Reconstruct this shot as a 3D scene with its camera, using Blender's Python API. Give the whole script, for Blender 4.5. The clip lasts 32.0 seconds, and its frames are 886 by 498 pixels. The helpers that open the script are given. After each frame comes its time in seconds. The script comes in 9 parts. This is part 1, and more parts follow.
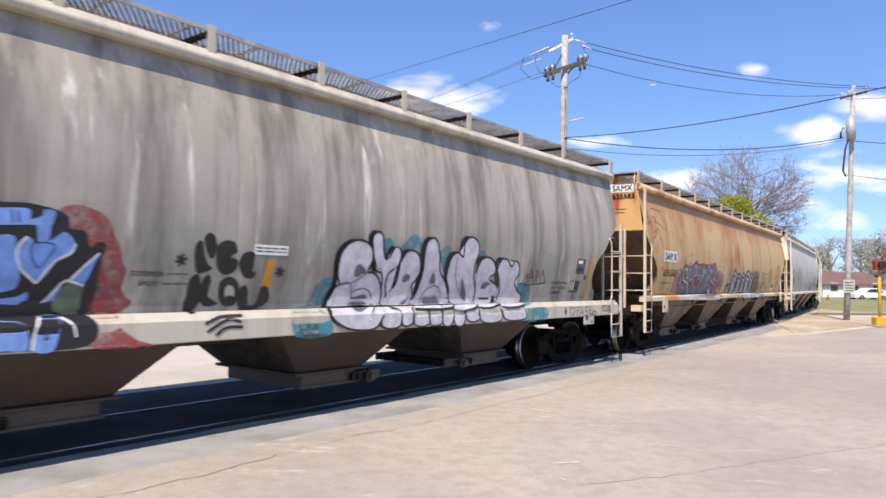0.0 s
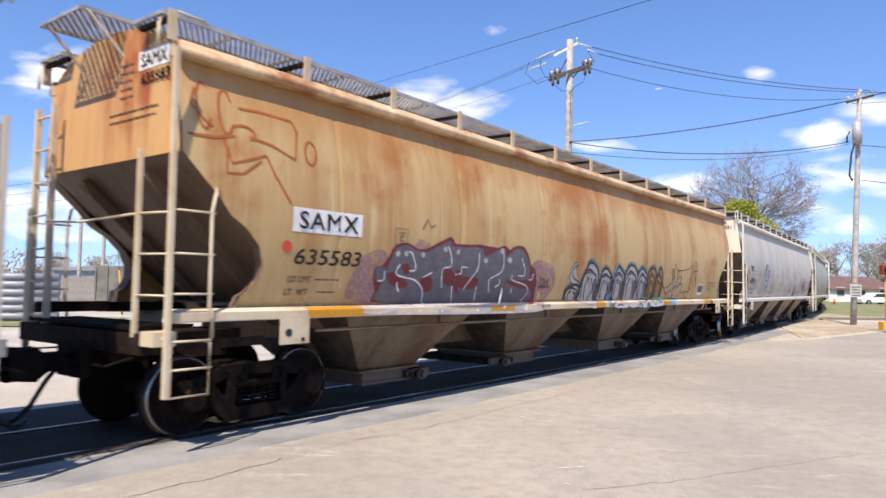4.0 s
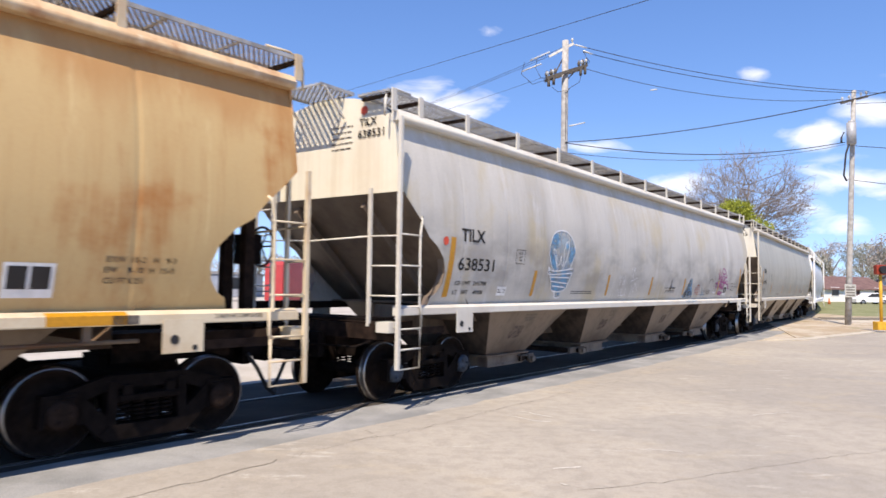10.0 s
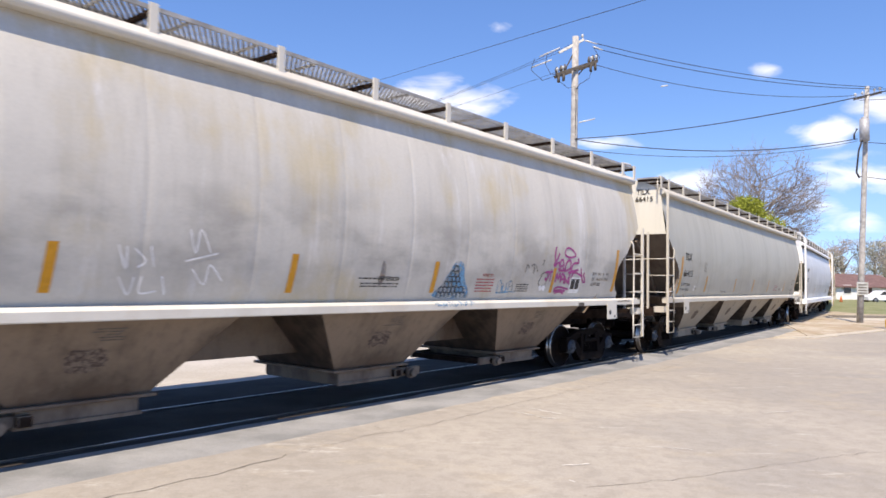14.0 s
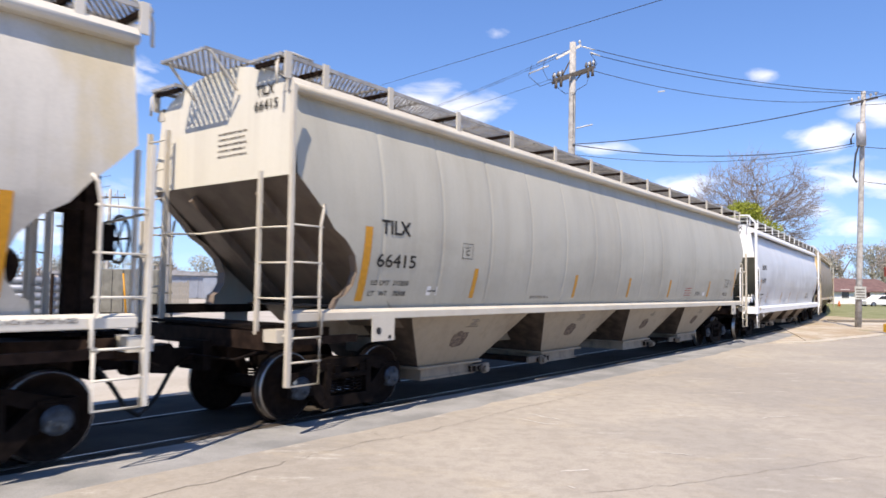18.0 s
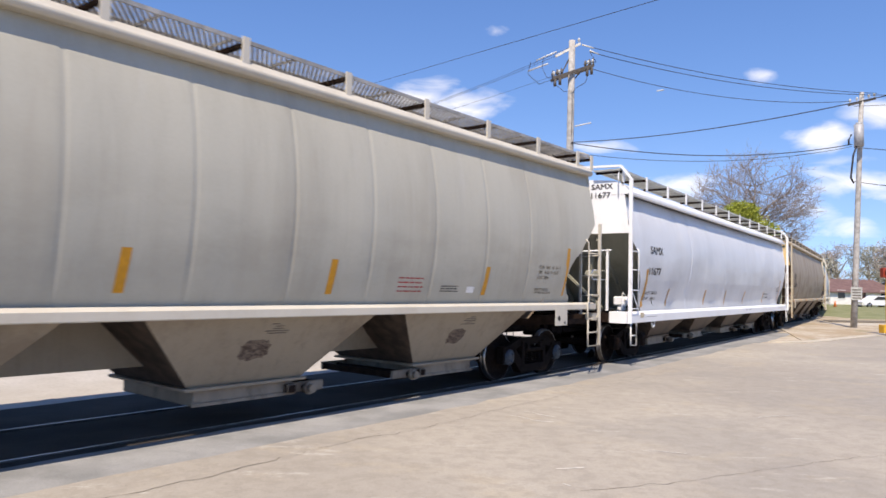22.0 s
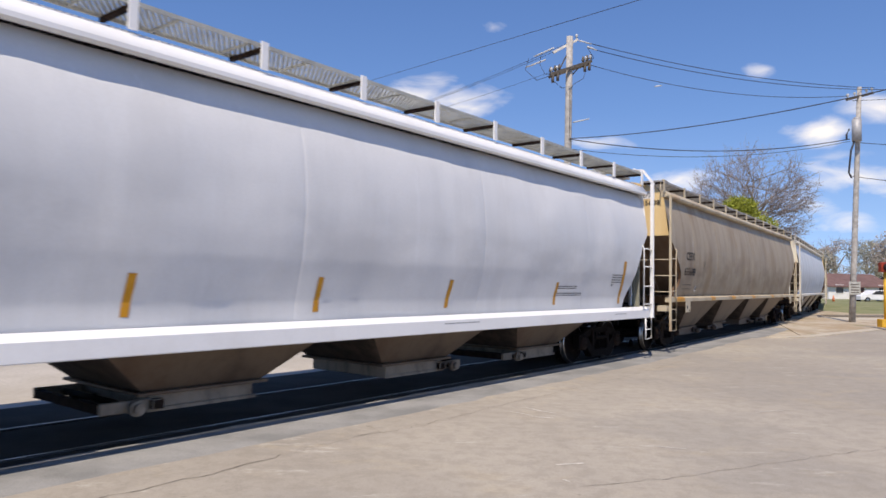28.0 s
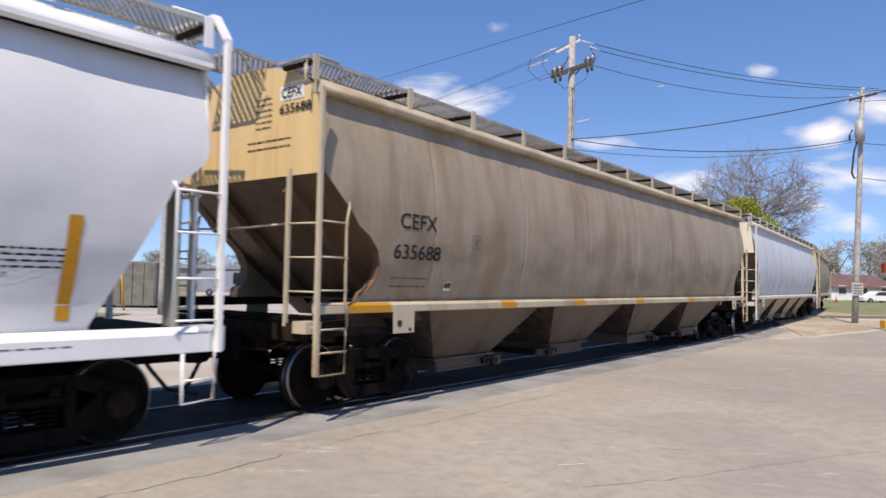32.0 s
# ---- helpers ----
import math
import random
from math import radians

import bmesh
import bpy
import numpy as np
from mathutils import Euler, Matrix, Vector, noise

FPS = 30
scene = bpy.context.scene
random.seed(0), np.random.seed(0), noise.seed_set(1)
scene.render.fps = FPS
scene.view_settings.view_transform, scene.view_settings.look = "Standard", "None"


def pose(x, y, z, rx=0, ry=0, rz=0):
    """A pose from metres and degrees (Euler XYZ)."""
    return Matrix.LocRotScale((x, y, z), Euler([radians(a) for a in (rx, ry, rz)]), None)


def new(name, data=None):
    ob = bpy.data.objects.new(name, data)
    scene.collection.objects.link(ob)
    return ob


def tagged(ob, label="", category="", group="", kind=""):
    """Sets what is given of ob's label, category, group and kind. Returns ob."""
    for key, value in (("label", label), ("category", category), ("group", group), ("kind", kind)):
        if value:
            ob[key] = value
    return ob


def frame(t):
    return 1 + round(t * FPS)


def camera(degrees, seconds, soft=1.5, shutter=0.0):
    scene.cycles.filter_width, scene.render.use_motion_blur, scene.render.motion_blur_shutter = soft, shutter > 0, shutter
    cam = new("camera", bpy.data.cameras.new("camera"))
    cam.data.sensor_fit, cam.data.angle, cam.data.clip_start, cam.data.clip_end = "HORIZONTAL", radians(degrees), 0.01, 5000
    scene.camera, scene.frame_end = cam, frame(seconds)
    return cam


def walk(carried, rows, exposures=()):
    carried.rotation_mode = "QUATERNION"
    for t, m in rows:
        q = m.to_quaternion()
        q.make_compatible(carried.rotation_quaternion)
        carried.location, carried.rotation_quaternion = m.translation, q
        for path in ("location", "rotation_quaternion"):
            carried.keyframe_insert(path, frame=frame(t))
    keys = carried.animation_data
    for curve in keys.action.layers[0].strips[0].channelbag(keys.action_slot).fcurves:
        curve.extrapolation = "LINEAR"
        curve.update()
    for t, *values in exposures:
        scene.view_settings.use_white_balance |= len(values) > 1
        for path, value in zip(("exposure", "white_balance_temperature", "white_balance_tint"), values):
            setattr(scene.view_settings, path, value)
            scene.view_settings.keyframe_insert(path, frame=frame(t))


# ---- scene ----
# Street-running freight train of covered hopper cars passing a hand-held camera.
# Units: metres. The camera stands at the origin of the plan, y points ahead, z = 0 is the top of the rail.
EYE_Z = 1.79
cam = camera(65.2, 32.0, soft=1.6, shutter=0.4)
LOOK_ROWS = (  # seconds, yaw, pitch, roll
    (0.0, 0.00, 2.70, -0.81),
    (1.0, 0.09, 2.75, -0.96),
    (2.0, 0.28, 2.86, -0.72),
    (3.0, 0.36, 2.95, -0.69),
    (4.0, 0.40, 3.02, -0.90),
    (4.5, 0.38, 3.04, -0.81),
    (6.5, 0.11, 3.00, -0.84),
    (7.0, 0.06, 3.01, -0.87),
    (8.0, 0.00, 3.00, -0.89),
    (9.0, 0.00, 3.00, -0.89),
    (10.0, 0.07, 3.08, -0.81),
    (11.0, 0.18, 3.13, -1.06),
    (12.0, 0.41, 2.98, -1.15),
    (13.0, 0.69, 2.81, -1.14),
    (13.5, 0.81, 2.77, -1.01),
    (15.5, 0.81, 2.84, -0.96),
    (16.0, 0.81, 2.93, -0.84),
    (17.0, 0.70, 3.09, -0.78),
    (18.0, 0.68, 3.25, -0.81),
    (19.0, 0.64, 3.21, -1.11),
    (20.0, 0.54, 3.08, -1.37),
    (21.0, 0.47, 3.05, -1.37),
    (22.0, 0.44, 3.01, -1.30),
    (23.0, 0.45, 2.89, -1.29),
    (24.0, 0.37, 2.88, -1.26),
    (25.0, 0.36, 2.89, -1.22),
    (26.0, 0.36, 2.89, -1.01),
    (26.5, 0.40, 2.87, -1.10),
    (28.5, 0.33, 2.74, -0.96),
    (29.0, 0.35, 2.74, -1.00),
    (30.0, 0.37, 2.76, -0.98),
    (31.0, 0.40, 2.78, -1.09),
    (32.0, 0.51, 2.76, -1.10),
)
walk(cam, [(t, pose(0, 0, EYE_Z, 90 + p, r, y)) for t, y, p, r in LOOK_ROWS],
     tuple((t, e, 7350, 13) for t, e in ((0.0, 0.46), (18.0, 0.47), (20.0, 0.44), (22.0, 0.30), (25.0, 0.28), (26.0, 0.02), (30.0, -0.04), (32.0, 0.04))))

# ---- the way of the rails: a gentle curve that bends away to the left ----
FOOT, HEADING, BEND, BEND2 = 8.323, radians(39.05), 0.002628, -4.7e-6
_step = 0.25
_us = np.arange(-140, 320, _step)
_th = HEADING - (BEND * _us + 0.5 * BEND2 * _us * _us)
_px = np.concatenate([[0], np.cumsum(np.sin((_th[1:] + _th[:-1]) / 2)) * _step])
_py = np.concatenate([[0], np.cumsum(np.cos((_th[1:] + _th[:-1]) / 2)) * _step])
_px += -FOOT * math.cos(HEADING) - np.interp(0, _us, _px)
_py += FOOT * math.sin(HEADING) - np.interp(0, _us, _py)


def rail_point(u, side=0.0):
    """A point of the track u metres along it, side metres off its middle towards the camera."""
    th = float(np.interp(u, _us, _th))
    x, y = float(np.interp(u, _us, _px)), float(np.interp(u, _us, _py))
    return x + math.cos(th) * side, y - math.sin(th) * side, th


# way of the train in metres at each full second
RUN = (-16.25, -12.99, -9.77, -6.58, -3.41, -0.24, 2.92, 6.08, 9.20, 12.29, 15.38, 18.50, 21.58, 24.58, 27.58, 30.58,
       33.65, 36.72, 39.80, 42.84, 45.88, 48.95, 52.05, 55.15, 58.23, 61.32, 64.43, 67.54, 70.61, 73.68, 76.77, 79.90, 83.06)


def run(t):
    i = min(max(int(t), 0), 31)
    p = [RUN[min(max(j, 0), 32)] for j in (i - 1, i, i + 1, i + 2)]
    if i == 0:
        p[0] = 2 * p[1] - p[2]
    if i == 31:
        p[3] = 2 * p[2] - p[1]
    f = t - i
    m0, m1 = (p[2] - p[0]) / 2, (p[3] - p[1]) / 2
    return ((2 * f ** 3 - 3 * f * f + 1) * p[1] + (f ** 3 - 2 * f * f + f) * m0
            + (3 * f * f - 2 * f ** 3) * p[2] + (f ** 3 - f * f) * m1)


# ---- light ----
SUN = Vector((-0.176, -0.694, 1.0)).normalized()  # towards the sun
sun_el = math.asin(SUN.z)
sun = new("sun", bpy.data.lights.new("sun", "SUN"))
sun.data.energy, sun.data.angle, sun.data.color = 5.0, radians(0.5), (1.0, 0.945, 0.875)
sun.rotation_euler = SUN.to_track_quat("Z", "Y").to_euler()

CLOUDS = (  # direction of each cloud bank: across, up; width, height; density
    (-0.02, 0.268, 0.085, 0.028, 1.0), (0.34, 0.142, 0.055, 0.026, 0.95), (0.535, 0.228, 0.05, 0.022, 0.85), (0.60, 0.162, 0.12, 0.036, 0.72),
    (0.446, 0.317, 0.026, 0.013, 0.6), (0.53, 0.100, 0.09, 0.028, 0.62), (0.22, 0.203, 0.05, 0.014, 0.66), (0.63, 0.262, 0.06, 0.024, 0.6), (0.06, 0.375, 0.03, 0.012, 0.27),
    (-0.54, 0.30, 0.12, 0.04, 0.9), (-0.62, 0.10, 0.2, 0.05, 0.8), (0.80, 0.30, 0.14, 0.05, 0.9), (-1.1, 0.33, 0.3, 0.07, 0.9), (1.35, 0.36, 0.3, 0.07, 0.9))
world = bpy.data.worlds.new("sky")
scene.world = world
world.use_nodes = True
nt = world.node_tree
nt.nodes.clear()
w_out = nt.nodes.new("ShaderNodeOutputWorld")
w_bg = nt.nodes.new("ShaderNodeBackground")
w_sky = nt.nodes.new("ShaderNodeTexSky")
w_sky.sky_type, w_sky.sun_disc = "NISHITA", False
w_sky.sun_elevation = sun_el
w_sky.sun_rotation = math.atan2(SUN.x, SUN.y)
w_sky.air_density, w_sky.dust_density, w_sky.ozone_density = 1.0, 0.0, 3.0
w_bg.inputs["Strength"].default_value = 0.115
w_geo = nt.nodes.new("ShaderNodeTexCoord")


def w_math(op, a, b=None, clamp=False):
    n = nt.nodes.new("ShaderNodeMath")
    n.operation, n.use_clamp = op, clamp
    for i, v in enumerate((a, b)):
        if v is None:
            continue
        if isinstance(v, (int, float)):
            n.inputs[i].default_value = v
        else:
            nt.links.new(v, n.inputs[i])
    return n.outputs[0]


w_sep = nt.nodes.new("ShaderNodeSeparateXYZ")
nt.links.new(w_geo.outputs["Generated"], w_sep.inputs[0])
w_noise = nt.nodes.new("ShaderNodeTexNoise")
w_noise.inputs["Scale"].default_value, w_noise.inputs["Detail"].default_value, w_noise.inputs["Distortion"].default_value = 13.0, 8.0, 0.4
w_map = nt.nodes.new("ShaderNodeMapping")
w_map.inputs["Scale"].default_value = (1, 1, 2.6)
nt.links.new(w_geo.outputs["Generated"], w_map.inputs["Vector"])
nt.links.new(w_map.outputs[0], w_noise.inputs["Vector"])
w_ahead = w_math("MAXIMUM", w_sep.outputs["Y"], 0.05)
w_across = w_math("DIVIDE", w_sep.outputs["X"], w_ahead)
w_up = w_math("DIVIDE", w_sep.outputs["Z"], w_ahead)
w_mask = None
for cx, cz, cw, ch, cd in CLOUDS:
    dx = w_math("DIVIDE", w_math("SUBTRACT", w_across, cx), cw)
    dz = w_math("DIVIDE", w_math("SUBTRACT", w_up, cz), ch)
    d2 = w_math("ADD", w_math("MULTIPLY", dx, dx), w_math("MULTIPLY", dz, dz))
    m = w_math("MULTIPLY", w_math("POWER", 2.718, w_math("MULTIPLY", d2, -1.0)), cd)
    w_mask = m if w_mask is None else w_math("MAXIMUM", w_mask, m)
w_rag = w_math("MULTIPLY", w_math("SUBTRACT", w_noise.outputs["Fac"], 0.52), 2.4)
w_body = w_math("SUBTRACT", w_math("ADD", w_mask, w_math("MULTIPLY", w_rag, w_math("MINIMUM", w_math("MULTIPLY", w_mask, 2.5), 1.0))), 0.22, clamp=True)
w_low = w_math("MULTIPLY", w_math("SUBTRACT", 1.0, w_math("MULTIPLY", w_up, 4.0), clamp=True), 0.16)
w_fac = w_math("MULTIPLY", w_math("MAXIMUM", w_math("MULTIPLY", w_body, 1.25), w_math("MULTIPLY", w_low, w_noise.outputs["Fac"])), 0.92, clamp=True)
w_mix = nt.nodes.new("ShaderNodeMix")
w_mix.data_type = "RGBA"
nt.links.new(w_fac, w_mix.inputs["Factor"])
w_hue = nt.nodes.new("ShaderNodeHueSaturation")
w_hue.inputs["Hue"].default_value = 0.5115
w_hue.inputs["Saturation"].default_value = 1.22
w_hue.inputs["Value"].default_value = 1.50
w_lift = nt.nodes.new("ShaderNodeVectorMath")  # clear air: the haze band lies below the horizon
w_lift.operation = "MULTIPLY_ADD"
nt.links.new(w_geo.outputs["Generated"], w_lift.inputs[0])
w_lift.inputs[1].default_value, w_lift.inputs[2].default_value = (1, 1, 0.80), (0, 0, 0.13)
w_unit = nt.nodes.new("ShaderNodeVectorMath")
w_unit.operation = "NORMALIZE"
nt.links.new(w_lift.outputs[0], w_unit.inputs[0])
nt.links.new(w_unit.outputs[0], w_sky.inputs["Vector"])
nt.links.new(w_sky.outputs[0], w_hue.inputs["Color"])
nt.links.new(w_hue.outputs[0], w_mix.inputs["A"])
w_mix.inputs["B"].default_value = (9.0, 9.2, 9.8, 1)
nt.links.new(w_mix.outputs["Result"], w_bg.inputs["Color"])
nt.links.new(w_bg.outputs[0], w_out.inputs["Surface"])


# ---- materials ----
class Mat:
    """A small builder of node materials in object space."""

    def __init__(self, name, rough=0.6, metal=0.0, spec=0.4):
        self.m = bpy.data.materials.new(name)
        self.m.use_nodes = True
        self.t = self.m.node_tree
        self.b = self.t.nodes["Principled BSDF"]
        self.b.inputs["Roughness"].default_value = rough
        self.b.inputs["Metallic"].default_value = metal
        self.b.inputs["Specular IOR Level"].default_value = spec
        self.co = self.t.nodes.new("ShaderNodeTexCoord").outputs["Object"]

    def put(self, v, sock):
        if isinstance(v, (int, float)):
            sock.default_value = v
        elif isinstance(v, tuple):
            sock.default_value = (*v, 1) if len(v) == 3 else v
        else:
            self.t.links.new(v, sock)

    def noise(self, scale, stretch=(1, 1, 1), detail=5, rough=0.6, shift=0.0):
        mp = self.t.nodes.new("ShaderNodeMapping")
        mp.inputs["Scale"].default_value = stretch
        mp.inputs["Location"].default_value = (shift, shift * 0.7, shift * 1.3)
        self.t.links.new(self.co, mp.inputs["Vector"])
        n = self.t.nodes.new("ShaderNodeTexNoise")
        n.inputs["Scale"].default_value, n.inputs["Detail"].default_value = scale, detail
        n.inputs["Roughness"].default_value = rough
        self.t.links.new(mp.outputs[0], n.inputs["Vector"])
        return n.outputs["Fac"]

    def ramp(self, v, a, b, lo=0.0, hi=1.0):
        n = self.t.nodes.new("ShaderNodeMapRange")
        n.interpolation_type = "SMOOTHSTEP"
        self.put(v, n.inputs["Value"])
        for k, q in zip(("From Min", "From Max", "To Min", "To Max"), (a, b, lo, hi)):
            n.inputs[k].default_value = q
        return n.outputs["Result"]

    def math(self, op, a, b, clamp=False):
        n = self.t.nodes.new("ShaderNodeMath")
        n.operation, n.use_clamp = op, clamp
        self.put(a, n.inputs[0])
        self.put(b, n.inputs[1])
        return n.outputs[0]

    def mix(self, f, a, b, kind="MIX"):
        n = self.t.nodes.new("ShaderNodeMix")
        n.data_type, n.blend_type = "RGBA", kind
        self.put(f, n.inputs["Factor"])
        self.put(a, n.inputs["A"])
        self.put(b, n.inputs["B"])
        return n.outputs["Result"]

    def height(self):
        n = self.t.nodes.new("ShaderNodeSeparateXYZ")
        self.t.links.new(self.co, n.inputs[0])
        return n.outputs

    def bump(self, v, strength=0.3, depth=0.01):
        n = self.t.nodes.new("ShaderNodeBump")
        n.inputs["Strength"].default_value, n.inputs["Distance"].default_value = strength, depth
        self.put(v, n.inputs["Height"])
        self.t.links.new(n.outputs[0], self.b.inputs["Normal"])

    def color(self, c):
        self.put(c, self.b.inputs["Base Color"])
        return self.m


def plain(name, c, rough=0.6, metal=0.0, vary=0.25, scale=6.0, spec=0.4):
    k = Mat(name, rough, metal, spec)
    n = k.noise(scale, detail=6)
    d = tuple(x * (1 - vary) for x in c)
    l = tuple(min(1, x * (1 + vary * 0.6)) for x in c)
    k.bump(k.noise(scale * 8), 0.15, 0.004)
    return k.color(k.mix(k.ramp(n, 0.3, 0.7), d, l))


def weathered(name, base, dark, rust, dark_amount, rust_amount, streak=(2.2, 2.2, 0.10), pale=None, pale_amount=0.0, grime_shade=0.0, shift=0.0, rough=0.55, fine=0.5, dent=0.03, eave=0.0):
    """Old car paint: runs down the sheet, stains, rust, fine grain and slow dents."""
    k = Mat(name, rough, 0.0, 0.35)
    runs = k.noise(1.0, streak, 8, 0.65, shift)
    fine_runs = k.noise(1.0, (9, 9, 0.35), 6, 0.7, shift + 3)
    blot = k.noise(0.55, (1, 1, 1.3), 6, 0.6, shift + 7)
    grain = k.noise(30, (1, 1, 1), 4)
    c = k.mix(k.math("MULTIPLY", k.ramp(runs, 0.42, 0.68), dark_amount), base, dark)
    c = k.mix(k.math("MULTIPLY", k.ramp(fine_runs, 0.5, 0.75), dark_amount * fine), c, dark)
    if pale:
        c = k.mix(k.math("MULTIPLY", k.ramp(k.noise(1.0, (3.5, 3.5, 0.16), 7, 0.7, shift + 11), 0.55, 0.72), pale_amount), c, pale)
    r = k.math("MULTIPLY", k.ramp(k.math("ADD", k.math("MULTIPLY", runs, 0.5), k.math("MULTIPLY", blot, 0.5)), 0.5, 0.62), rust_amount)
    c = k.mix(r, c, rust)
    # blotchy low band: dirt plus painted-in shade of the sheet curving under
    if grime_shade:
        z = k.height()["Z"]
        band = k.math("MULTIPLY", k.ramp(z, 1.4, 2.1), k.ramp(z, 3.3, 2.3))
        c = k.mix(k.math("MULTIPLY", k.math("MULTIPLY", band, k.ramp(k.noise(0.9, (1, 1, 1.8), 6, 0.6, shift + 17), 0.38, 0.66)), grime_shade), c, dark)
    if eave:
        top = k.ramp(k.math("ADD", k.height()["Z"], k.math("MULTIPLY", k.noise(1.0, (1.6, 1.6, 0.2), 5, 0.6, shift + 29), 1.5)), 4.15, 4.8)
        c = k.mix(k.math("MULTIPLY", top, eave), c, rust)
    c = k.mix(k.math("MULTIPLY", k.ramp(grain, 0.35, 0.7), 0.10), c, dark)
    dents = k.noise(1.1, (1.0, 1.0, 0.6), 2, 0.4, shift + 23)
    if dent > 0.05:
        dents = k.math("ADD", k.math("MULTIPLY", dents, 0.7), k.math("MULTIPLY", k.noise(1.5, (0.7, 0.7, 1.3), 1, 0.3, shift + 37), 0.5))
    k.bump(k.math("ADD", k.math("MULTIPLY", dents, 1.0), k.math("MULTIPLY", grain, 0.0009 / dent)), 0.4, dent)
    return k.color(c)


def enamel(name, c, rough=0.5):
    return plain(name, c, rough, 0.0, 0.12, 9.0)


M = {}
M["black"] = plain("black_paint", (0.018, 0.017, 0.018), 0.5)
# gear colours lie below real steel, with under-car shade worked in
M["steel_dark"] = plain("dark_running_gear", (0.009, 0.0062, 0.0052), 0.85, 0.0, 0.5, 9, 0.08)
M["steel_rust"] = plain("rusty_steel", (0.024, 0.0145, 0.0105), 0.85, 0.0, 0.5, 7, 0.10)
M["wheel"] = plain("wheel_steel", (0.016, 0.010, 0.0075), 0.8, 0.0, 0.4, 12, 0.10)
M["tread"] = plain("polished_tread", (0.42, 0.40, 0.38), 0.3, 1.0, 0.2, 8)
M["cap_blue"] = plain("blue_bearing_cap", (0.034, 0.048, 0.066), 0.6, 0.1, 0.6, 14)
M["yellow"] = plain("yellow_reflector", (0.52, 0.235, 0.012), 0.4, 0.0, 0.15, 20)
M["white"] = enamel("white_paint", (0.72, 0.71, 0.68))
M["grating"] = plain("weathered_grating", (0.34, 0.335, 0.325), 0.7, 0.2, 0.3, 4)
M["grating_pale"] = plain("pale_grating", (0.42, 0.42, 0.38), 0.6, 0.2, 0.2, 4)
M["hose"] = plain("rubber_hose", (0.02, 0.02, 0.02), 0.6)
M["ink"] = plain("dark_lettering", (0.03, 0.027, 0.025), 0.6, 0, 0.4, 15)
M["ink_faint"] = plain("worn_lettering", (0.12, 0.10, 0.08), 0.7, 0, 0.4, 15)
M["red"] = plain("red_dot", (0.62, 0.07, 0.03), 0.5)
# dirt and painted occlusion shade for the bay faces turned along the car
M["slope_shade_grime"] = plain("shaded_dirty_slope_plate", (0.070, 0.050, 0.038), 0.85, 0, 0.45, 4)


# ---- mesh helpers ----
def mesh_of(bm, mats, smooth=False):
    me = bpy.data.meshes.new("mesh")
    bmesh.ops.recalc_face_normals(bm, faces=bm.faces)
    bm.to_mesh(me)
    bm.free()
    for m in mats if isinstance(mats, (list, tuple)) else [mats]:
        me.materials.append(m)
    if smooth:
        me.shade_smooth()
    return me


def part(name, bm, material, parent, label="", smooth=False):
    me = bm if isinstance(bm, bpy.types.Mesh) else mesh_of(bm, material, smooth)
    ob = new(name, me)
    ob.parent = parent
    if label:
        tagged(ob, label=label)
    return ob


def thing(name, label, category, group="", kind=""):
    return tagged(new(name), label, category, group, kind)


def box(bm, x0, x1, y0, y1, z0, z1, mi=0, bevel=0.0):
    vs = [bm.verts.new(p) for p in ((x0, y0, z0), (x1, y0, z0), (x1, y1, z0), (x0, y1, z0), (x0, y0, z1), (x1, y0, z1), (x1, y1, z1), (x0, y1, z1))]
    fs = []
    for i in ((3, 2, 1, 0), (4, 5, 6, 7), (0, 1, 5, 4), (1, 2, 6, 5), (2, 3, 7, 6), (3, 0, 4, 7)):
        f = bm.faces.new([vs[j] for j in i])
        f.material_index = mi
        fs.append(f)
    if bevel:
        es = list({e for f in fs for e in f.edges})
        bmesh.ops.bevel(bm, geom=es, offset=bevel, segments=1, affect="EDGES")
    return bm


def beam(bm, a, b, w, h, mi=0, up=(0, 0, 1)):
    """A bar of section w by h from a to b."""
    a, b = Vector(a), Vector(b)
    d = (b - a).normalized()
    u = Vector(up)
    if abs(d.dot(u)) > 0.98:
        u = Vector((1, 0, 0))
    s = d.cross(u).normalized()
    u = s.cross(d).normalized()
    vs = []
    for p in (a, b):
        for i, j in ((-1, -1), (1, -1), (1, 1), (-1, 1)):
            vs.append(bm.verts.new(p + s * (i * w / 2) + u * (j * h / 2)))
    for i in ((0, 1, 2, 3), (7, 6, 5, 4), (0, 4, 5, 1), (1, 5, 6, 2), (2, 6, 7, 3), (3, 7, 4, 0)):
        f = bm.faces.new([vs[j] for j in i])
        f.material_index = mi
    return bm


def tube(bm, pts, r, seg=6, mi=0):
    """A round bar through points; r may be one radius or one per point."""
    pts = [Vector(p) for p in pts]
    rings = []
    for i, p in enumerate(pts):
        d = (pts[min(i + 1, len(pts) - 1)] - pts[max(i - 1, 0)]).normalized()
        u = Vector((0, 0, 1)) if abs(d.z) < 0.95 else Vector((1, 0, 0))
        s = d.cross(u).normalized()
        u = s.cross(d)
        rr = r[i] if isinstance(r, (list, tuple)) else r
        rings.append([bm.verts.new(p + (s * math.cos(k * math.tau / seg) + u * math.sin(k * math.tau / seg)) * rr) for k in range(seg)])
    for a, b in zip(rings, rings[1:]):
        for k in range(seg):
            f = bm.faces.new((a[k], a[(k + 1) % seg], b[(k + 1) % seg], b[k]))
            f.material_index, f.smooth = mi, True
    for ring in (rings[0][::-1], rings[-1]):
        bm.faces.new(ring).material_index = mi
    return bm


